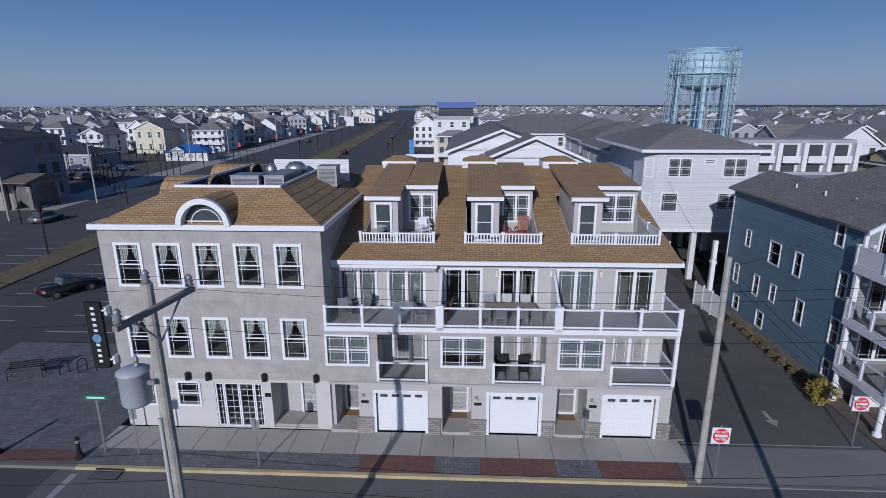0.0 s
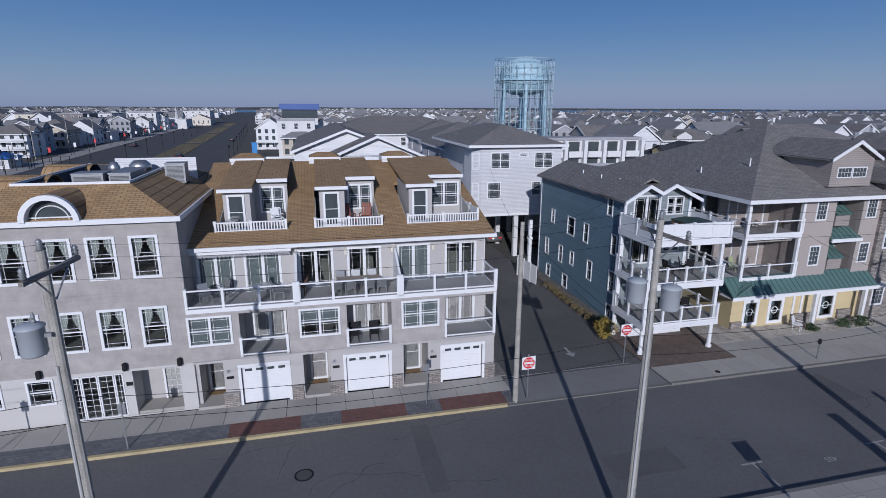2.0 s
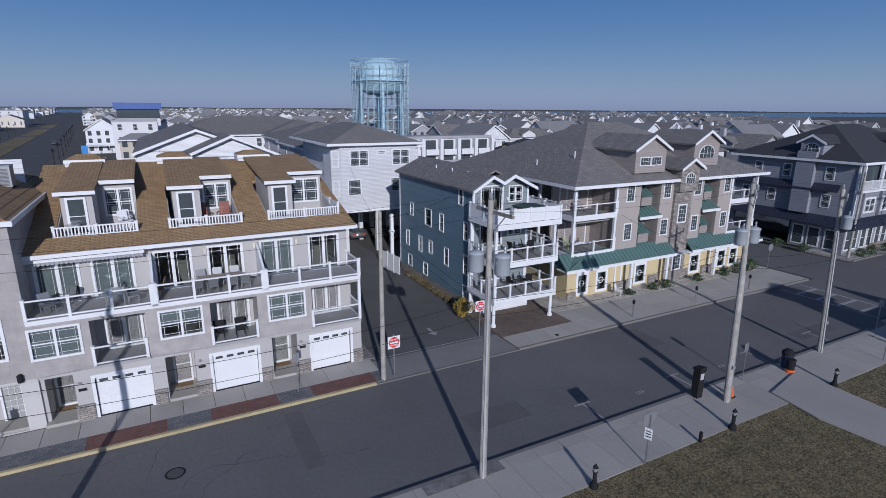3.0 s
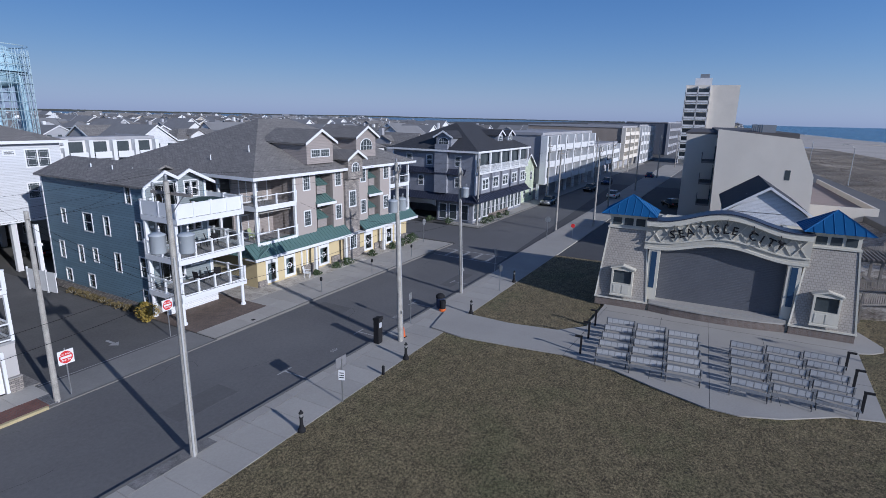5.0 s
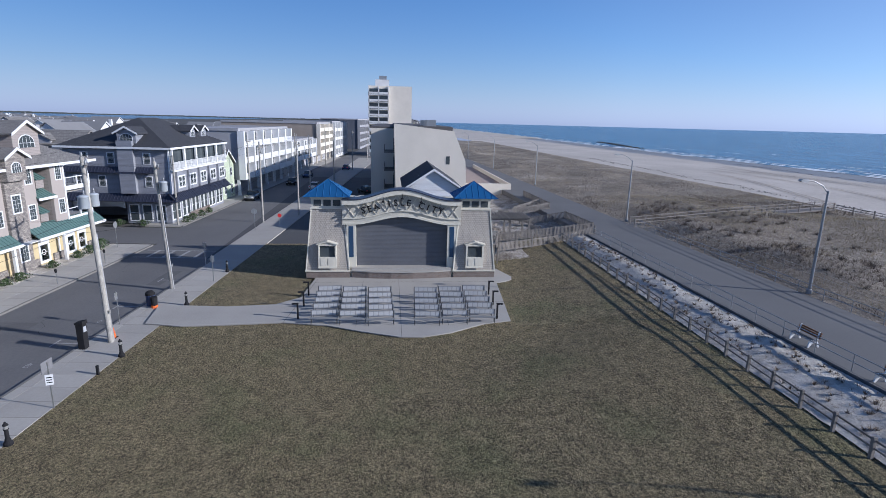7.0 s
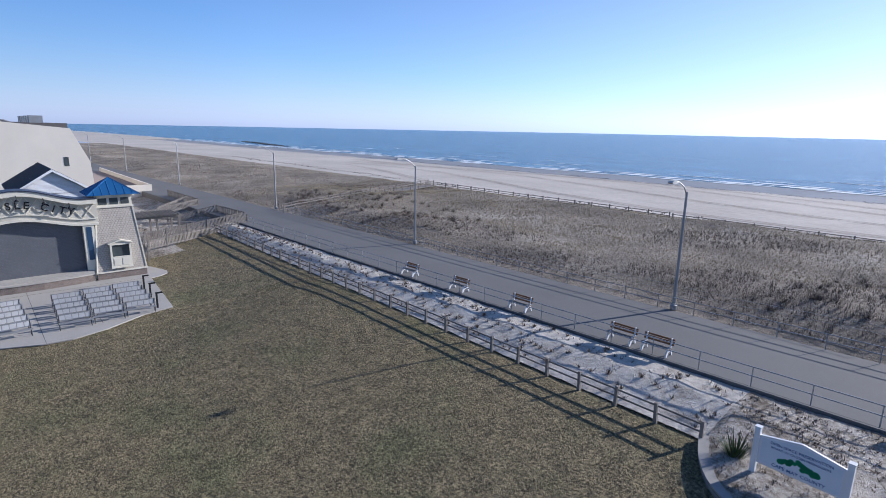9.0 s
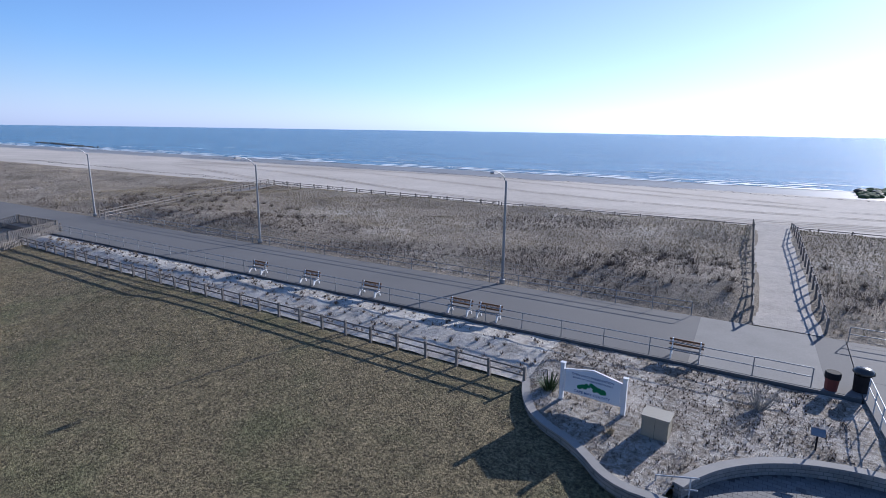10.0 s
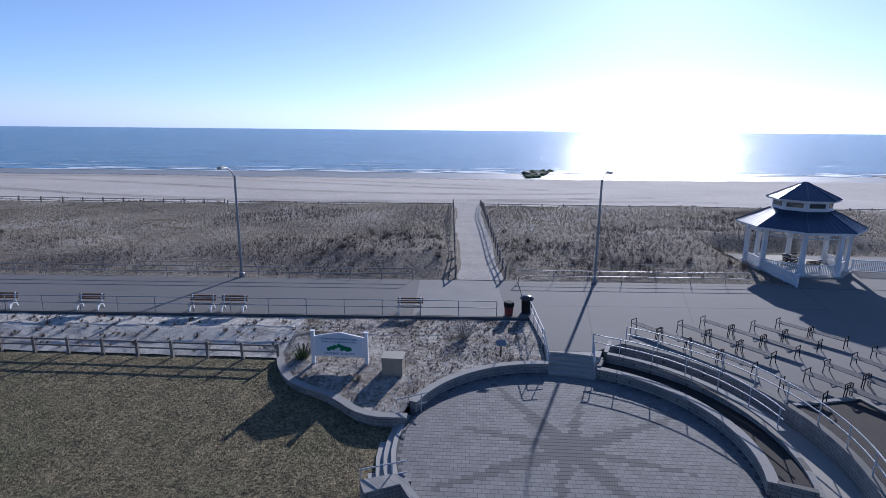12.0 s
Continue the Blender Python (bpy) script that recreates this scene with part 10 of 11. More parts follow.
def house_form(w, d, h, k):
    """Meshes of a beach house: walls with gables, roof, white decks and trim, and the places of its windows."""
    wl, rf, bl, decks = BM(), BM(), BM(), []
    box(wl, -w / 2, w / 2, -d / 2, d / 2, 0, h)
    if k % 3 == 0:
        hip_roof(rf, -w / 2, w / 2, -d / 2, d / 2, h, 0.5)
        for a, b, c, e in ((-w / 2 - 0.55, w / 2 + 0.55, -d / 2 - 0.56, -d / 2 - 0.5), (-w / 2 - 0.56, -w / 2 - 0.5, -d / 2 - 0.5, d / 2 + 0.5), (w / 2 + 0.5, w / 2 + 0.56, -d / 2 - 0.5, d / 2 + 0.5)):
            box(bl, a, b, c, e, h - 0.25, h + 0.03)
    else:
        pk = h + w / 2 * (0.5 + 0.08 * (k % 4))
        prism(rf, [(-w / 2 - 0.4, h - 0.1), (0, pk), (w / 2 + 0.4, h - 0.1), (w / 2 + 0.4, h + 0.1), (0, pk + 0.2), (-w / 2 - 0.4, h + 0.1)], "y", -d / 2 - 0.4, d / 2 + 0.4)
        prism(wl, [(-w / 2, h - 0.05), (0, pk - 0.02), (w / 2, h - 0.05)], "y", -d / 2, d / 2)
        for y in (-d / 2 - 0.46,):
            prism(bl, [(-w / 2 - 0.45, h - 0.22), (0, pk - 0.12), (w / 2 + 0.45, h - 0.22), (w / 2 + 0.45, h + 0.12), (0, pk + 0.22), (-w / 2 - 0.45, h + 0.12)], "y", y, y + 0.06)
    if k % 4 in (1, 2):
        for s_ in (-1, 1):          # cross gables on the long sides
            x0 = s_ * w / 2
            prism(wl, [(-2.0, h - 0.5), (2.0, h - 0.5), (2.0, h + 1.0), (0, h + 2.0), (-2.0, h + 1.0)], "y", 0, 1.6, pose(x0, d * 0.12, 0, 0, 0, 90 * s_))
            prism(rf, [(-2.3, h + 0.85), (0, h + 2.0), (2.3, h + 0.85), (2.3, h + 1.0), (0, h + 2.18), (-2.3, h + 1.0)], "y", -0.3, w / 2, pose(x0, d * 0.12, 0, 0, 0, 90 * s_))
    if k % 5 == 0:
        box(wl, w * 0.2, w * 0.2 + 0.9, 0, 0.9, h, h + w * 0.3 + 1.0)
    fl = max(2, round(h / 2.6))
    for f in range(1, fl):
        if k % 2 and f > 1:
            continue
        z = h * f / fl
        dk = BM()
        decks.append(dk)
        box(dk, -w / 2, w / 2, -d / 2 - 1.9, -d / 2, z - 0.05, z + 0.18)
        box(dk, -w / 2, w / 2, -d / 2 - 1.9, -d / 2 - 1.84, z + 1.0, z + 1.1)
        box(dk, -w / 2, w / 2, -d / 2 - 1.88, -d / 2 - 1.85, z + 0.3, z + 0.75)
        for i in range(4):
            x = -w / 2 + 0.1 + (w - 0.2) * i / 3
            box(dk, x - 0.08, x + 0.08, -d / 2 - 1.92, -d / 2 - 1.76, z - h / fl, z + 1.1)
    nc = 4 if w > 8.5 else 3
    wins = [(-w / 2 + w * (c + 0.5) / nc, -d / 2, h * f / fl + 0.9, 0) for f in range(fl) for c in range(nc)]
    wins += [(s * w / 2, y, h * f / fl + 0.9, 90 * s) for f in range(fl) for s in (-1, 1) for y in (-d * 0.3, d * 0.15)]
    return wl, rf, bl, decks, wins


def town_house(k):
    w, d, h = rt.uniform(8, 11), rt.uniform(13, 18), rt.choice((6.4, 7.2, 8.4))
    wm, rm = WALLS[k % len(WALLS)], ROOFS[k % len(ROOFS)]
    t = thing("town_house", pose(0, 0, -80), "pale multi-storey beach house with a shingled roof", "house", "town houses")
    wl, rf, bl, decks, wins = house_form(w, d, h, k)
    part("wall", wl, wm, t)
    part("roof", rf, rm, t)
    part("eave_trim", bl, WHITE, t)
    for dk in decks:
        part("balcony", dk, WHITE, t)
    for x, y, z, a in wins:
        part("window", cached(("tw", 0), lambda: mesh_of("window", boxes((-0.5, 0.5, -0.03, 0.05, 0, 1.4)), DARKGLASS)), DARKGLASS, t, "", pose(x, y, z, 0, 0, a))
    return t


protos = [town_house(k) for k in range(10)]


def clear(u, v):
    c = -46 - 0.078 * (v - 140)
    if abs(u - c) < 30:
        return False
    if u < -30:
        return v > 172 or u < -118 and v > 120
    if v < 62 and u < 96 or v < 45:
        return False
    if 52 < u < 64 or -4 < u < 36 and v < 135:
        return False
    if 28 < u < 64 and v < 70 or 36 < u < 64 and v < 105:
        return False
    if math.hypot(u - 57, v - 140) < 17 or -24 < u < -2 and v < 200:
        return False
    for a0, a1, b0, b1 in ((-176, -134, 198, 226), (-130, -100, 172, 208), (-148, -108, 300, 360)):
        if a0 - 5 < u < a1 + 5 and b0 - 9 < v < b1 + 9:
            return False
    return True


def joined_house(sets, u, v, w, d, h, k, turn):
    """One house of the distant town, its pieces added to joined meshes."""
    m = pose(u, v, -0.05, 0, 0, turn)
    wl, rf, bl, decks, wins = house_form(w, d, h, k)
    for src, dst in ((wl, sets[(0, 1, 0, 2, 0, 1, 0, 0, 2, 0, 1, 0)[k % 12]]), (rf, sets[3 + k % 2]), (bl, sets[0]), *((dk, sets[0]) for dk in decks)):
        vs = [tuple(m @ q.co) for q in src.verts]
        src.verts.index_update()
        o = len(dst[0])
        dst[0].extend(vs)
        dst[1].extend([tuple(o + q.index for q in fc.verts) for fc in src.faces])
        src.free()
    for x, y, z, a in wins[::1 if v < 330 else 2 if v < 620 else 3]:
        q = m @ pose(x, y, z, 0, 0, a)
        o = len(sets[5][0])
        sets[5][0].extend([tuple(q @ Vector(p)) for p in ((-0.55, -0.04, 0), (0.55, -0.04, 0), (0.55, -0.04, 1.5), (-0.55, -0.04, 1.5))])
        sets[5][1].append((o, o + 1, o + 2, o + 3))


sets = [([], []) for _ in range(6)]
count = 0
v = 66.0
while v < 1500:
    u = -160.0 - v * 1.1
    near_row = v < 215
    step = 12.0 if v < 260 else 13.5 if v < 620 else 20
    while u < 150 + v * 1.1:
        if clear(u, v) and rt.random() < 0.93 and not (u > 300 and v > 690) and not (u > -200 and v > 1480):
            turn = rt.choice((0, 0, 180, 90, -90, 0)) + rt.uniform(-2, 2)
            uu, vv = u + rt.uniform(-1.5, 1.5), v + rt.uniform(-3, 3)
            if near_row and count < 34 and -170 < u < 150:
                copy_thing(rt.choice(protos), ST @ pose(uu, vv, -0.05, 0, 0, turn))
                count += 1
            else:
                joined_house(sets, uu, vv, rt.uniform(7, 10.5), rt.uniform(10, 15), rt.uniform(5.5, 9.0), rt.randrange(12), turn)
        u += step + rt.uniform(-1, 3)
    v += 21 if v < 260 else 25 if v < 620 else 36
for q in protos:
    for o in (q, *q.children_recursive):
        bpy.data.objects.remove(o)
FARW = [surf("far_white_walls", (0.66, 0.67, 0.68), 0.9, 0.2, 0.012, 0.05, 0.0, world_space=True), surf("far_grey_walls", (0.36, 0.37, 0.40), 0.9, 0.3, 0.012, 0.05, 0.0, world_space=True),
        surf("far_sand_walls", (0.48, 0.43, 0.36), 0.9, 0.3, 0.012, 0.05, 0.0, world_space=True)]
for (vs, fs), mat, nm, lab in zip(sets, FARW + [ROOFS[0], ROOFS[2], DARKGLASS], ("far_house_walls",) * 3 + ("far_house_roofs",) * 2 + ("far_house_windows",),
                                  ("white walls of the distant houses", "grey walls of the distant houses", "sand-coloured walls of the distant houses", "dark grey roofs of the distant houses", "light grey roofs of the distant houses", "dark windows of the distant houses")):
    me = bpy.data.meshes.new(nm)
    me.from_pydata(vs, [], fs)
    me.materials.append(mat)
    tagged(part(nm, me, mat, None, "", ST), lab, "houses", "", "stuff")
# houses along the coast farther on
for i in range(26):
    u = 320 + 22 * i
    for v in (-2, 40):
        simple = ST @ pose(u, v + rt.uniform(-3, 3), 0)
        t = thing("coast_house", simple, "pale house far along the coast", "house", "coast houses")
        h = rt.uniform(8, 13)
        part("wall", boxes((0, 14, 0, 14, 0, h)), rt.choice(WALLS), t)
        bm = BM()
        hip_roof(bm, 0, 14, 0, 14, h, 0.4)
        part("roof", bm, rt.choice(ROOFS), t)

# ---- single buildings that stand out ----
t = thing("blue_roof_office", ST @ pose(-8.3, 160, 0), "white tall building with a blue roof band", "building")
part("wall", boxes((0, 10, 0, 14, 0, 12.2)), PALEWALL, t)
part("upper_floor", boxes((0, 10, 0, 14, 12.2, 14.6)), DARKGLASS, t)
part("roof_band", boxes((-0.6, 10.6, -0.6, 14.6, 14.6, 16.2)), surf("blue_band", (0.05, 0.10, 0.30), 0.5), t)
for f in range(4):
    for c in range(4):
        part("window", boxes((0.8 + 2.4 * c, 2.0 + 2.4 * c, -0.04, 0, 1.2 + 2.8 * f, 2.9 + 2.8 * f)), DARKGLASS, t)
simple_house("white_hotel", ST @ pose(-8.8, 143, 0), 9.5, 12, 11.8, PALEWALL, GREYWALL, "white hotel with small windows", 4, 3, "flat")
t = thing("blue_roof_pavilion", ST @ pose(-86.5, 151.5, 0, 0, 0, 3), "low white building with a bright blue roof", "building")
part("wall", boxes((0, 12, 0, 8, 0, 2.5)), PALEWALL, t)
bm = BM()
hip_roof(bm, 0, 12, 0, 8, 2.5, 0.42, 0.7)
part("roof", bm, surf("bright_blue_roof", (0.04, 0.13, 0.40), 0.5), t)
for c in range(4):
    part("window", boxes((0.8 + 2.9 * c, 2.2 + 2.9 * c, -0.04, 0, 0.8, 2.0)), GREYWALL, t)
gable_dormer(t, 4.0, -0.7, 2.4, 3.6, 0.5, WHITEV, bpy.data.materials["bright_blue_roof"], 4, False, (0.4, 0.3))
t = thing("arcade_building", ST @ pose(-85.5, 77.5, 0), "dark stucco building with an arched porch", "building")
part("wall", boxes((0, 15, 0, 14, 0, 10.6)), surf("taupe_stucco", (0.27, 0.26, 0.25), 0.9, 0.1), t)
bm = BM()
hip_roof(bm, 0, 15, 0, 14, 10.6, 0.25)
part("roof", bm, DARK_ROOF, t)
for f in (3.7, 7.2):
    part("balcony", boxes((2, 15.2, -1.5, 0, f - 0.2, f), (2, 15.2, -1.5, -1.4, f, f + 1.0)), WHITE, t)
for side, m_ in enumerate((pose(15.2, 1.0, 0, 0, 0, 0), pose(15.0, 1.0, 0, 0, 0, 90), pose(18.8, 1.0, 0, 0, 0, 90))):
    bm = BM()
    n = 10
    ln = 3.6 if side == 0 else 6.0
    arch = [(ln / 2 - (ln / 2 - 0.5) * math.cos(math.pi * i / n), 2.3 + 1.3 * math.sin(math.pi * i / n)) for i in range(n + 1)]
    prism(bm, [(0, 0), (0.5, 0), *arch, (ln - 0.5, 0), (ln, 0), (ln, 4.2), (0, 4.2)], "y", 0, 0.35, m_)
    bmesh.ops.triangulate(bm, faces=bm.faces)
    part("porch_arch", bm, bpy.data.materials["taupe_stucco"], t)
bm = BM()
prism(bm, [(-0.6, 4.2), (8, 4.2), (8, 4.35), (3.7, 5.3), (-0.6, 4.35)], "x", 14.6, 19.6)
part("porch_roof", bm, ROOFS[3], t)
for z in (1.0, 4.4, 7.8):
    for c in range(3):
        part("window", boxes((1.2 + 4.4 * c, 3.4 + 4.4 * c, -0.05, 0, z, z + 2)), DARKGLASS, t)
    for c in range(2):
        part("window", boxes((15.0, 15.05, 8 + 3 * c, 9.6 + 3 * c, z, z + 1.8)), DARKGLASS, t)
simple_house("restaurant_house", ST @ pose(-114, 131, 0), 20, 12, 3.7, NAVY_SIDING, DARK_ROOF, "low dark restaurant beside the car park", 1, 6, "hip", 0.3)
t = thing("restaurant_sign", ST @ pose(-105, 129.8, 2.2), "white painted sign board before the restaurant", "sign")
part("board", boxes((-2.6, 2.6, 0, 0.12, 0, 1.5)), WHITE, t)
for z, w in ((0.95, 1.9), (0.5, 1.5), (0.25, 1.1)):
    part("writing_bar", boxes((-w, w, -0.01, 0, z, z + (0.3 if z > 0.9 else 0.1))), BLUEINK, t)
part("post", boxes((-2.3, -2.2, 0.02, 0.1, -2.2, 0), (2.2, 2.3, 0.02, 0.1, -2.2, 0)), WHITE, t)
twin = simple_house("white_twin_house", ST @ pose(-174, 207, 0), 37, 14, 7.2, WHITEV, GREY_ROOF, "large white house with arched gable windows", 2, 10, "gable_x", 0.35)
for c in (8, 29):
    gable_dormer(twin, c, -0.8, 5.4, 5.2, 2.2, WHITEV, GREY_ROOF, 8, True, (1.3, 1.0))
bei = simple_house("white_gabled_house", ST @ pose(-127, 190, 0), 15, 14, 9.6, WHITEV, GREY_ROOF, "white three-storey house with hipped roof", 3, 4, "hip", 0.3)
simple_house("yellow_house", ST @ pose(-110, 176, 0), 10, 14, 7.8, siding("pale_yellow_siding", (0.58, 0.55, 0.42), 0.14), GREY_ROOF, "pale yellow house with a porch", 2, 3, "gable", 0.5)
simple_house("cream_apartments", ST @ pose(-143, 310, 0), 16, 20, 11, surf("cream_stucco", (0.60, 0.55, 0.44), 0.85, 0.06), GREYWALL, "cream apartment block with balconies", 4, 4, "flat")
simple_house("brown_apartments", ST @ pose(-126, 310, 0), 13, 20, 11.2, surf("brown_grey_wall", (0.19, 0.17, 0.165), 0.85, 0.08), GREYWALL, "brown-grey apartment block with balconies", 4, 4, "flat")
for u0, v0, w0 in ((-122, 336, 14), (-114, 385, 16), (-140, 470, 30), (-110, 520, 22)):
    simple_house("white_apartments", ST @ pose(u0, v0, 0), w0, 24, 11, PALEWALL, GREYWALL, "white apartment block beside the boulevard", 4, 4, "flat", side_cols=1)
simple_house("boulevard_hall", ST @ pose(-99, 478, 0), 18, 14, 5, BEIGE_STUCCO, ROOFS[3], "low tan hall with a gabled roof", 1, 5, "gable", 0.4)
for u0, v0 in ((-104, 230), (-100, 260), (-108, 300)):
    simple_house("boulevard_store", ST @ pose(u0, v0, 0), 14, 12, 4.6, PALEWALL, ROOFS[2], "low white store with a hipped roof", 1, 4, "hip", 0.3)
t = thing("church", ST @ pose(-97, 408, 0), "white church with a steeple", "church")
part("nave", boxes((0, 12, 0, 20, 0, 6.5)), PALEWALL, t)
bm = BM()
tube(bm, (6, 1, 6.5), (6, 1, 15), 1.1, 0.05, 4)
part("steeple", bm, PALEWALL, t)
for u, v in [(-45.1, 53.7), (-60, 68)] + [(-22 - 2 * i, 150 + 24 * i) for i in range(9)] + [(-70 - 1.9 * i, 120 + 24 * i) for i in range(11)] + [(-50 - 2.2 * i, 160 + 28 * i) for i in range(8)] + [(-56 - 5 * i, 85 + 6 * i) for i in range(6)] + [(-90 + 6 * i, 118) for i in range(5)]:
    t = thing("lamp_post", ST @ pose(u, v, 0.0), "black post lamp along the boulevard", "street lamp", "boulevard lamps")
    bm = BM()
    tube(bm, (0, 0, 0), (0, 0, 4.6), 0.09, 0.06, 8)
    part("shaft", bm, BLACK, t)
    bm = BM()
    lathe(bm, [(0.1, 4.6), (0.24, 4.8), (0.24, 5.2), (0.3, 5.25), (0.05, 5.45)], 8)
    part("lantern", bm, BLACK, t)
for i in range(12):
    pole(ST @ pose(-61.2 if i == 0 else -63.7 if i == 1 else -74 - 2.2 * i, 85 if i == 0 else 70.3 if i == 1 else 90 + 30 * i, 0), 11, "wooden utility pole along the boulevard", (0, 0), (), 90, 0.15)
t = thing("blue_banner_sign", ST @ pose(-19, 177, -1.6), "tall blue banner sign", "sign")
part("panel", boxes((0, 1.6, 0, 0.2, 1, 6)), surf("banner_blue_bright", (0.03, 0.2, 0.5), 0.5), t)
part("post", boxes((0.7, 0.9, 0.05, 0.15, 0, 1)), STEEL, t)
t = thing("white_fence", ST @ pose(-18.6, 163.5, 0), "long white fence round a car lot", "fence")
part("board", boxes((0, 17, 0, 0.1, 0, 1.0)), WHITE, t)
t = thing("white_gate", ST @ pose(18.3, 41.3, 0.03, 0, 0, -82), "white vinyl fence panels beside the alley", "fence")
for k in range(3):
    part("panel", boxes((1.15 * k + 0.06, 1.15 * k + 1.1, -0.03, 0.03, 0.1, 1.8)), WHITE, t)
    part("post", boxes((1.15 * k - 0.06, 1.15 * k + 0.06, -0.06, 0.06, 0, 1.95)), WHITE, t)
t = thing("white_arbour_post", ST @ pose(19.2, 40.8, 0.03), "tall white post beside the alley", "post")
part("post", boxes((-0.15, 0.15, -0.15, 0.15, 0, 5.4), (-0.22, 0.22, -0.22, 0.22, 3.6, 3.8)), WHITE, t)
t = thing("gravel_strip", ST @ pose(0, 0, 0), "grey gravel strip at the townhouse's side", "gravel", "", "structure")
part("gravel", boxes((9.66, 10.5, 22.8, 27.0, 0.0, 0.1)), surf("gravel", (0.20, 0.19, 0.18), 0.95, 0.5, 4, 22, 1.0), t)


# ---- furniture on decks and terraces ----
def deck_chair(m, mat=DULL_STEEL, label="grey metal patio chair", cat="chair", group="deck chairs"):
    t = thing("patio_chair", m, label, cat, group)
    part("seat", boxes((-0.25, 0.25, -0.25, 0.25, 0.4, 0.44)), mat, t)
    part("backrest", boxes((-0.25, 0.25, -0.02, 0.02, 0, 0.55)), mat, t, "", pose(0, 0.25, 0.44, -14))
    for x in (-0.23, 0.23):
        for y in (-0.23, 0.23):
            part("leg", boxes((x - 0.02, x + 0.02, y - 0.02, y + 0.02, 0, 0.4)), mat, t)
        part("armrest", boxes((x - 0.03, x + 0.03, -0.25, 0.25, 0.62, 0.65)), mat, t)
    return t


def table(m, w, d, h, mat, label, round_=False):
    t = thing("patio_table", m, label, "table")
    bm = BM()
    if round_:
        lathe(bm, [(w / 2, h - 0.04), (w / 2, h)], 20)
    else:
        box(bm, -w / 2, w / 2, -d / 2, d / 2, h - 0.04, h)
    part("tabletop", bm, mat, t)
    for x in (-1, 1):
        for y in (-1, 1):
            part("leg", boxes((x * w * 0.33 - 0.025, x * w * 0.33 + 0.025, y * d * 0.33 - 0.025, y * d * 0.33 + 0.025, 0, h - 0.04)), DULL_STEEL, t)
    return t


DZ = 5.7
table(ST @ pose(-2.9, 23.6, DZ), 1.2, 1.2, 0.72, ALU, "round pale patio table on the deck", True)
table(ST @ pose(2.1, 23.7, DZ), 2.3, 0.9, 0.75, surf("tan_tabletop", (0.3, 0.25, 0.2), 0.6), "long brown patio table on the deck")
for u, v, a in ((-5.7, 23.5, 30), (-5.0, 24.2, -60), (-2.1, 23.4, 90), (0.8, 23.2, 200), (1.6, 23.15, 185), (2.6, 23.15, 180), (3.3, 23.2, 170), (1.2, 24.3, 10), (2.0, 24.35, 0), (2.9, 24.3, 0)):
    deck_chair(ST @ pose(u, v, DZ, 0, 0, a))
deck_chair(ST @ pose(-1.0, 23.9, DZ, 0, 0, -100), BROWNWOOD, "brown wooden deck chair")
for u, v in ((1.7, 23.3), (2.8, 23.3)):
    deck_chair(ST @ pose(u, v, 2.95, 0, 0, 0), BLACK, "black metal chair on the balcony")
table(ST @ pose(-4.6, 27.0, 8.6), 0.7, 0.7, 0.7, ALU, "small round pale table on the roof terrace", True)
for u, v, a in ((-2.3, 28.4, 20), (-2.2, 28.7, 20)):
    deck_chair(ST @ pose(u, v, 8.6, 0, 0, a), WHITE, "stacked white terrace chair")
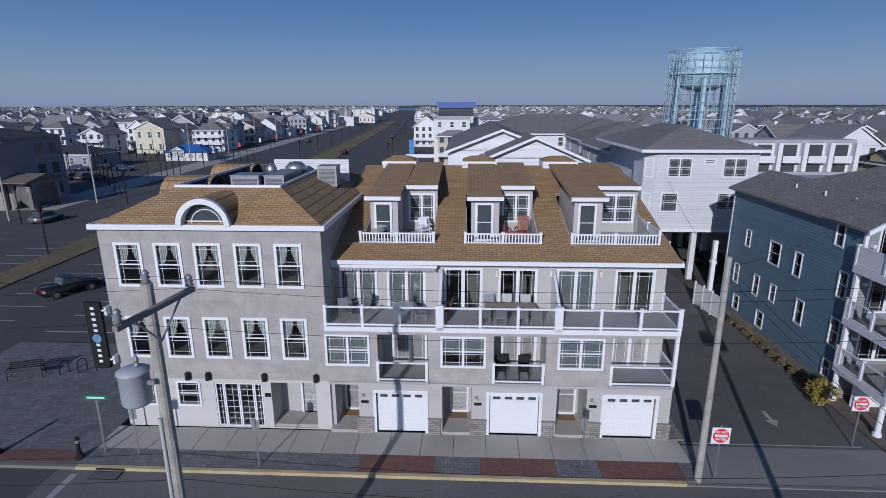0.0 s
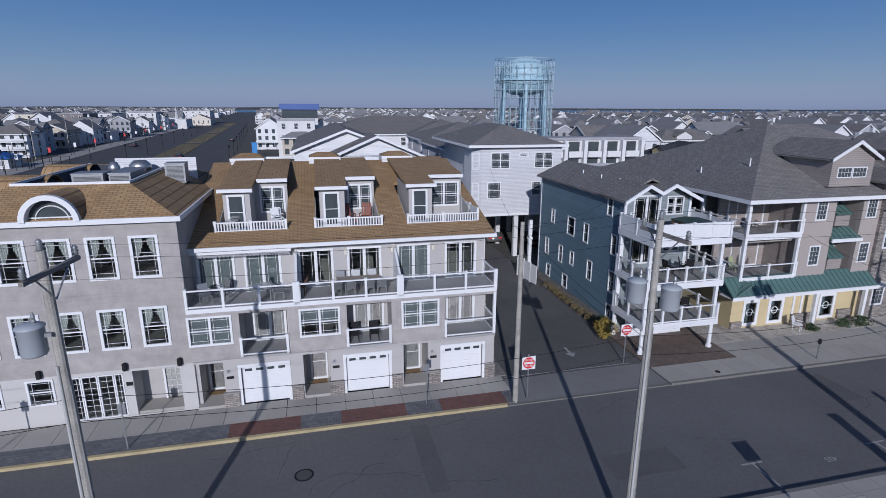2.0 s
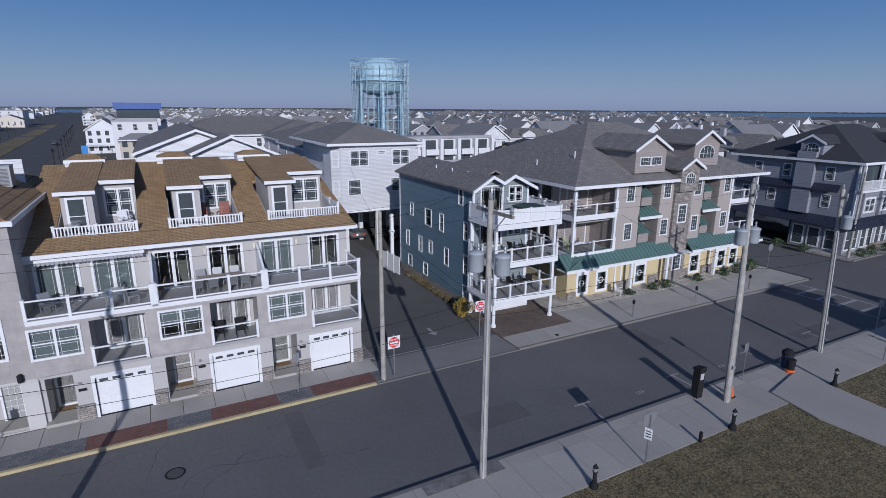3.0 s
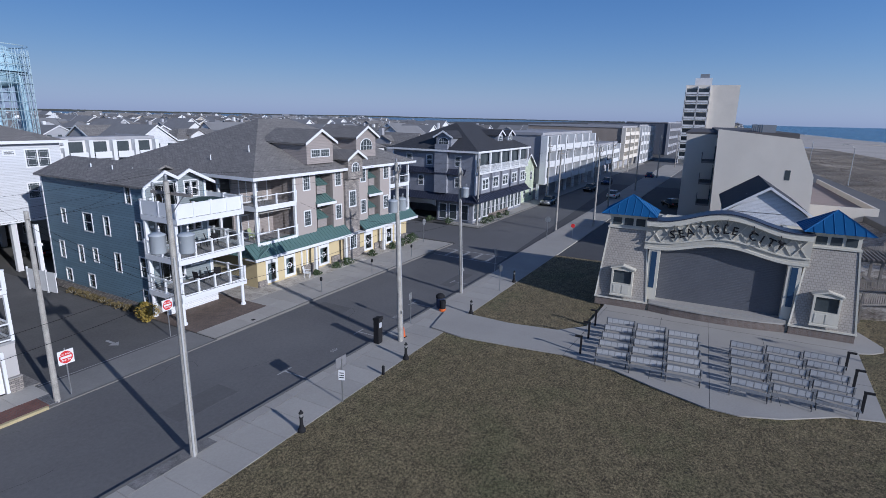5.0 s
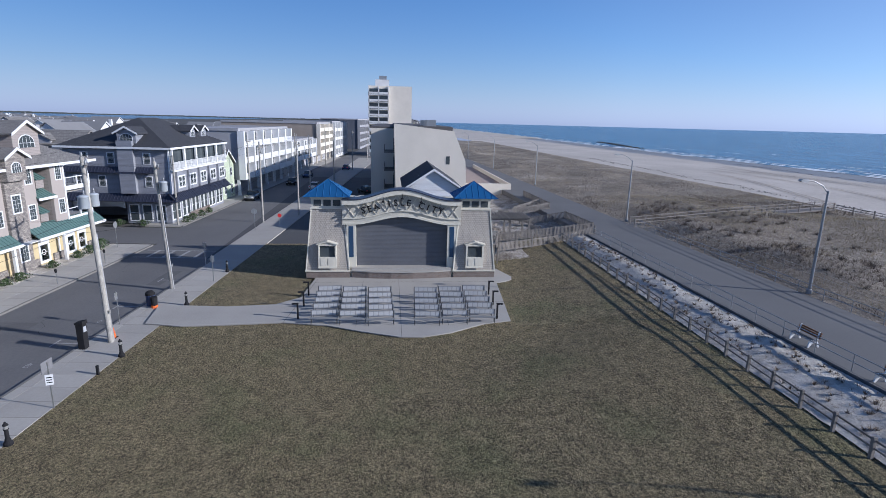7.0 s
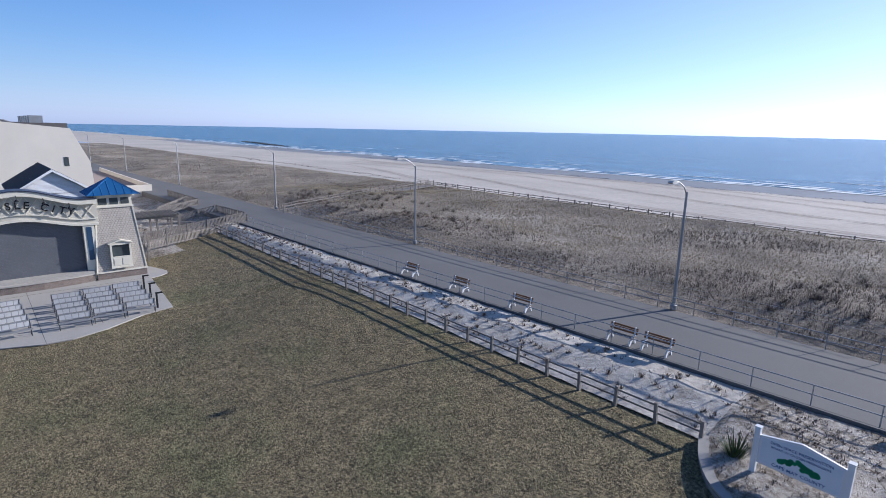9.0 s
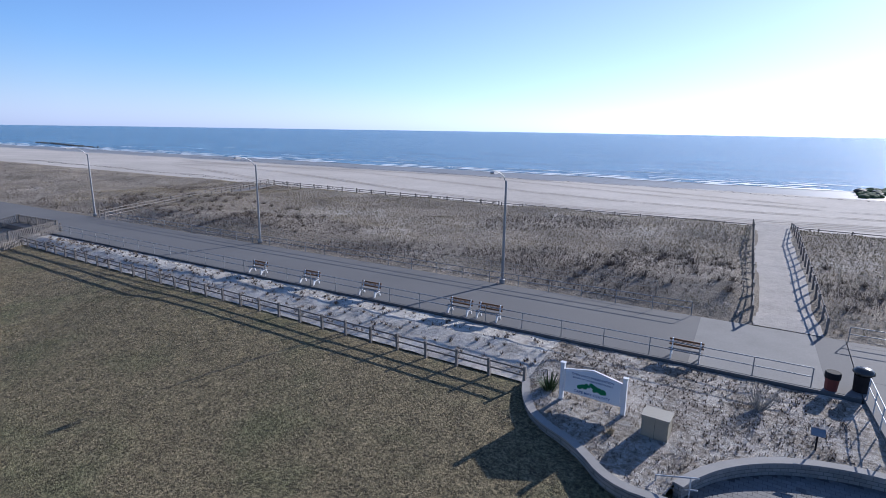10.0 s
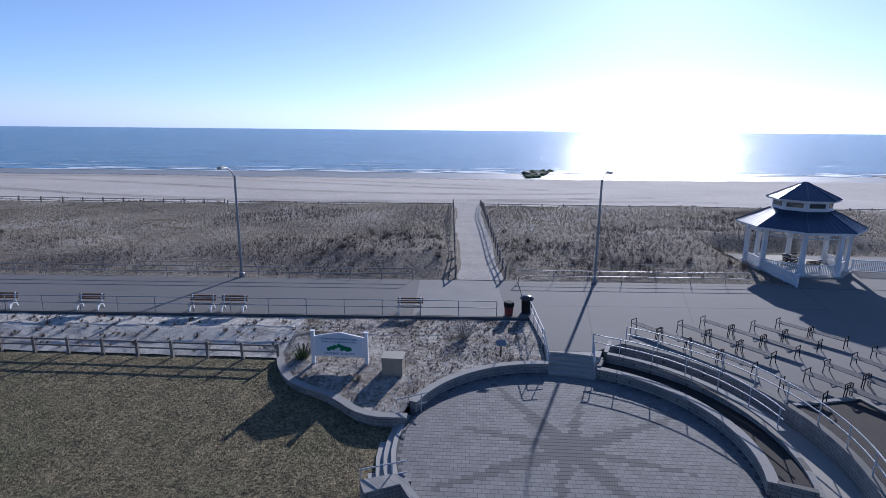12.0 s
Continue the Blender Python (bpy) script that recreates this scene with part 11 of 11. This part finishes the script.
for u, a in ((1.9, 15), (3.0, -15)):
    t = thing("adirondack_chair", ST @ pose(u, 28.4, 8.6, 0, 0, a), "red-brown slatted adirondack chair", "chair", "adirondack chairs")
    for k in range(5):
        part("back_slat", boxes((-0.3 + 0.12 * k, -0.2 + 0.12 * k, -0.02, 0.02, 0, 0.85)), TERRA, t, "", pose(0, 0.2, 0.3, -22))
    part("seat", boxes((-0.3, 0.3, -0.4, 0.2, 0.3, 0.36)), TERRA, t)
    for x in (-0.38, 0.32):
        part("armrest", boxes((x, x + 0.1, -0.45, 0.2, 0.52, 0.55), (x + 0.03, x + 0.08, -0.4, -0.32, 0, 0.52)), TERRA, t)
for z in (2.17, 4.82):
    for x, a in ((22.6, 100), (23.8, 60), (24.2, 150)):
        deck_chair(ST @ pose(x, 25.3, z, 0, 0, a), BLACK, "dark wicker deck chair")
deck_chair(ST @ pose(29.6, 27.2, 3.95, 0, 0, 20), GREENCHAIR, "pale green plastic chair on the porch")
for z in (7.05,):
    deck_chair(ST @ pose(30.4, 26.9, z, 0, 0, -20), GREYWOOD, "weathered grey wooden porch chair")
deck_chair(ST @ pose(33.0, 24.3, 0.16, 0, 0, 30), WHITE, "white plastic chair before the shop")

# lamps, cars and signs of the car parks beyond the corner
rl = random.Random(31)
for i in range(26):
    u, v = rl.uniform(-150, -62), rl.uniform(108, 175)
    t = thing("light_pole", ST @ pose(u, v, 0), "thin dark light pole in the car park", "light pole", "car park lights")
    bm = BM()
    tube(bm, (0, 0, 0), (0, 0, rl.uniform(5, 9)), 0.1, 0.07, 6)
    part("shaft", bm, BLACK, t)
for i in range(16):
    car(ST @ pose(-130 + 2.9 * (i % 8) + rl.uniform(-0.3, 0.3) + (30 if i > 7 else 0), 112 if i > 7 else 124, 0.02, 0, 0, 90 + rl.uniform(-3, 3)), rl.choice(cols), "car parked in the car park")
for i in range(14):
    t = thing("street_banner", BV @ pose(-24.5, 10 + 22 * i, 0), "small red and white banner on a post", "banner", "boulevard banners")
    bm = BM()
    tube(bm, (0, 0, 0), (0, 0, 4.2), 0.07, 0.06, 6)
    part("post", bm, BLACK, t)
    part("flag", boxes((0.1, 0.75, -0.02, 0.02, 2.6, 4.0)), REDPAINT if i % 2 else WHITE, t)
for i in range(7):
    t = thing("court_fence", ST @ pose(-128 + 10 * i, 150 + 3 * (i % 2), 0), "dark wire fence of a sports court", "fence", "court fences")
    for k in range(5):
        part("post", boxes((2 * k - 0.06, 2 * k + 0.06, -0.06, 0.06, 0, 3.2)), BLACK, t)
    for z in (0.4, 1.8, 3.1):
        part("rail", boxes((0, 8, -0.04, 0.04, z, z + 0.08)), BLACK, t)
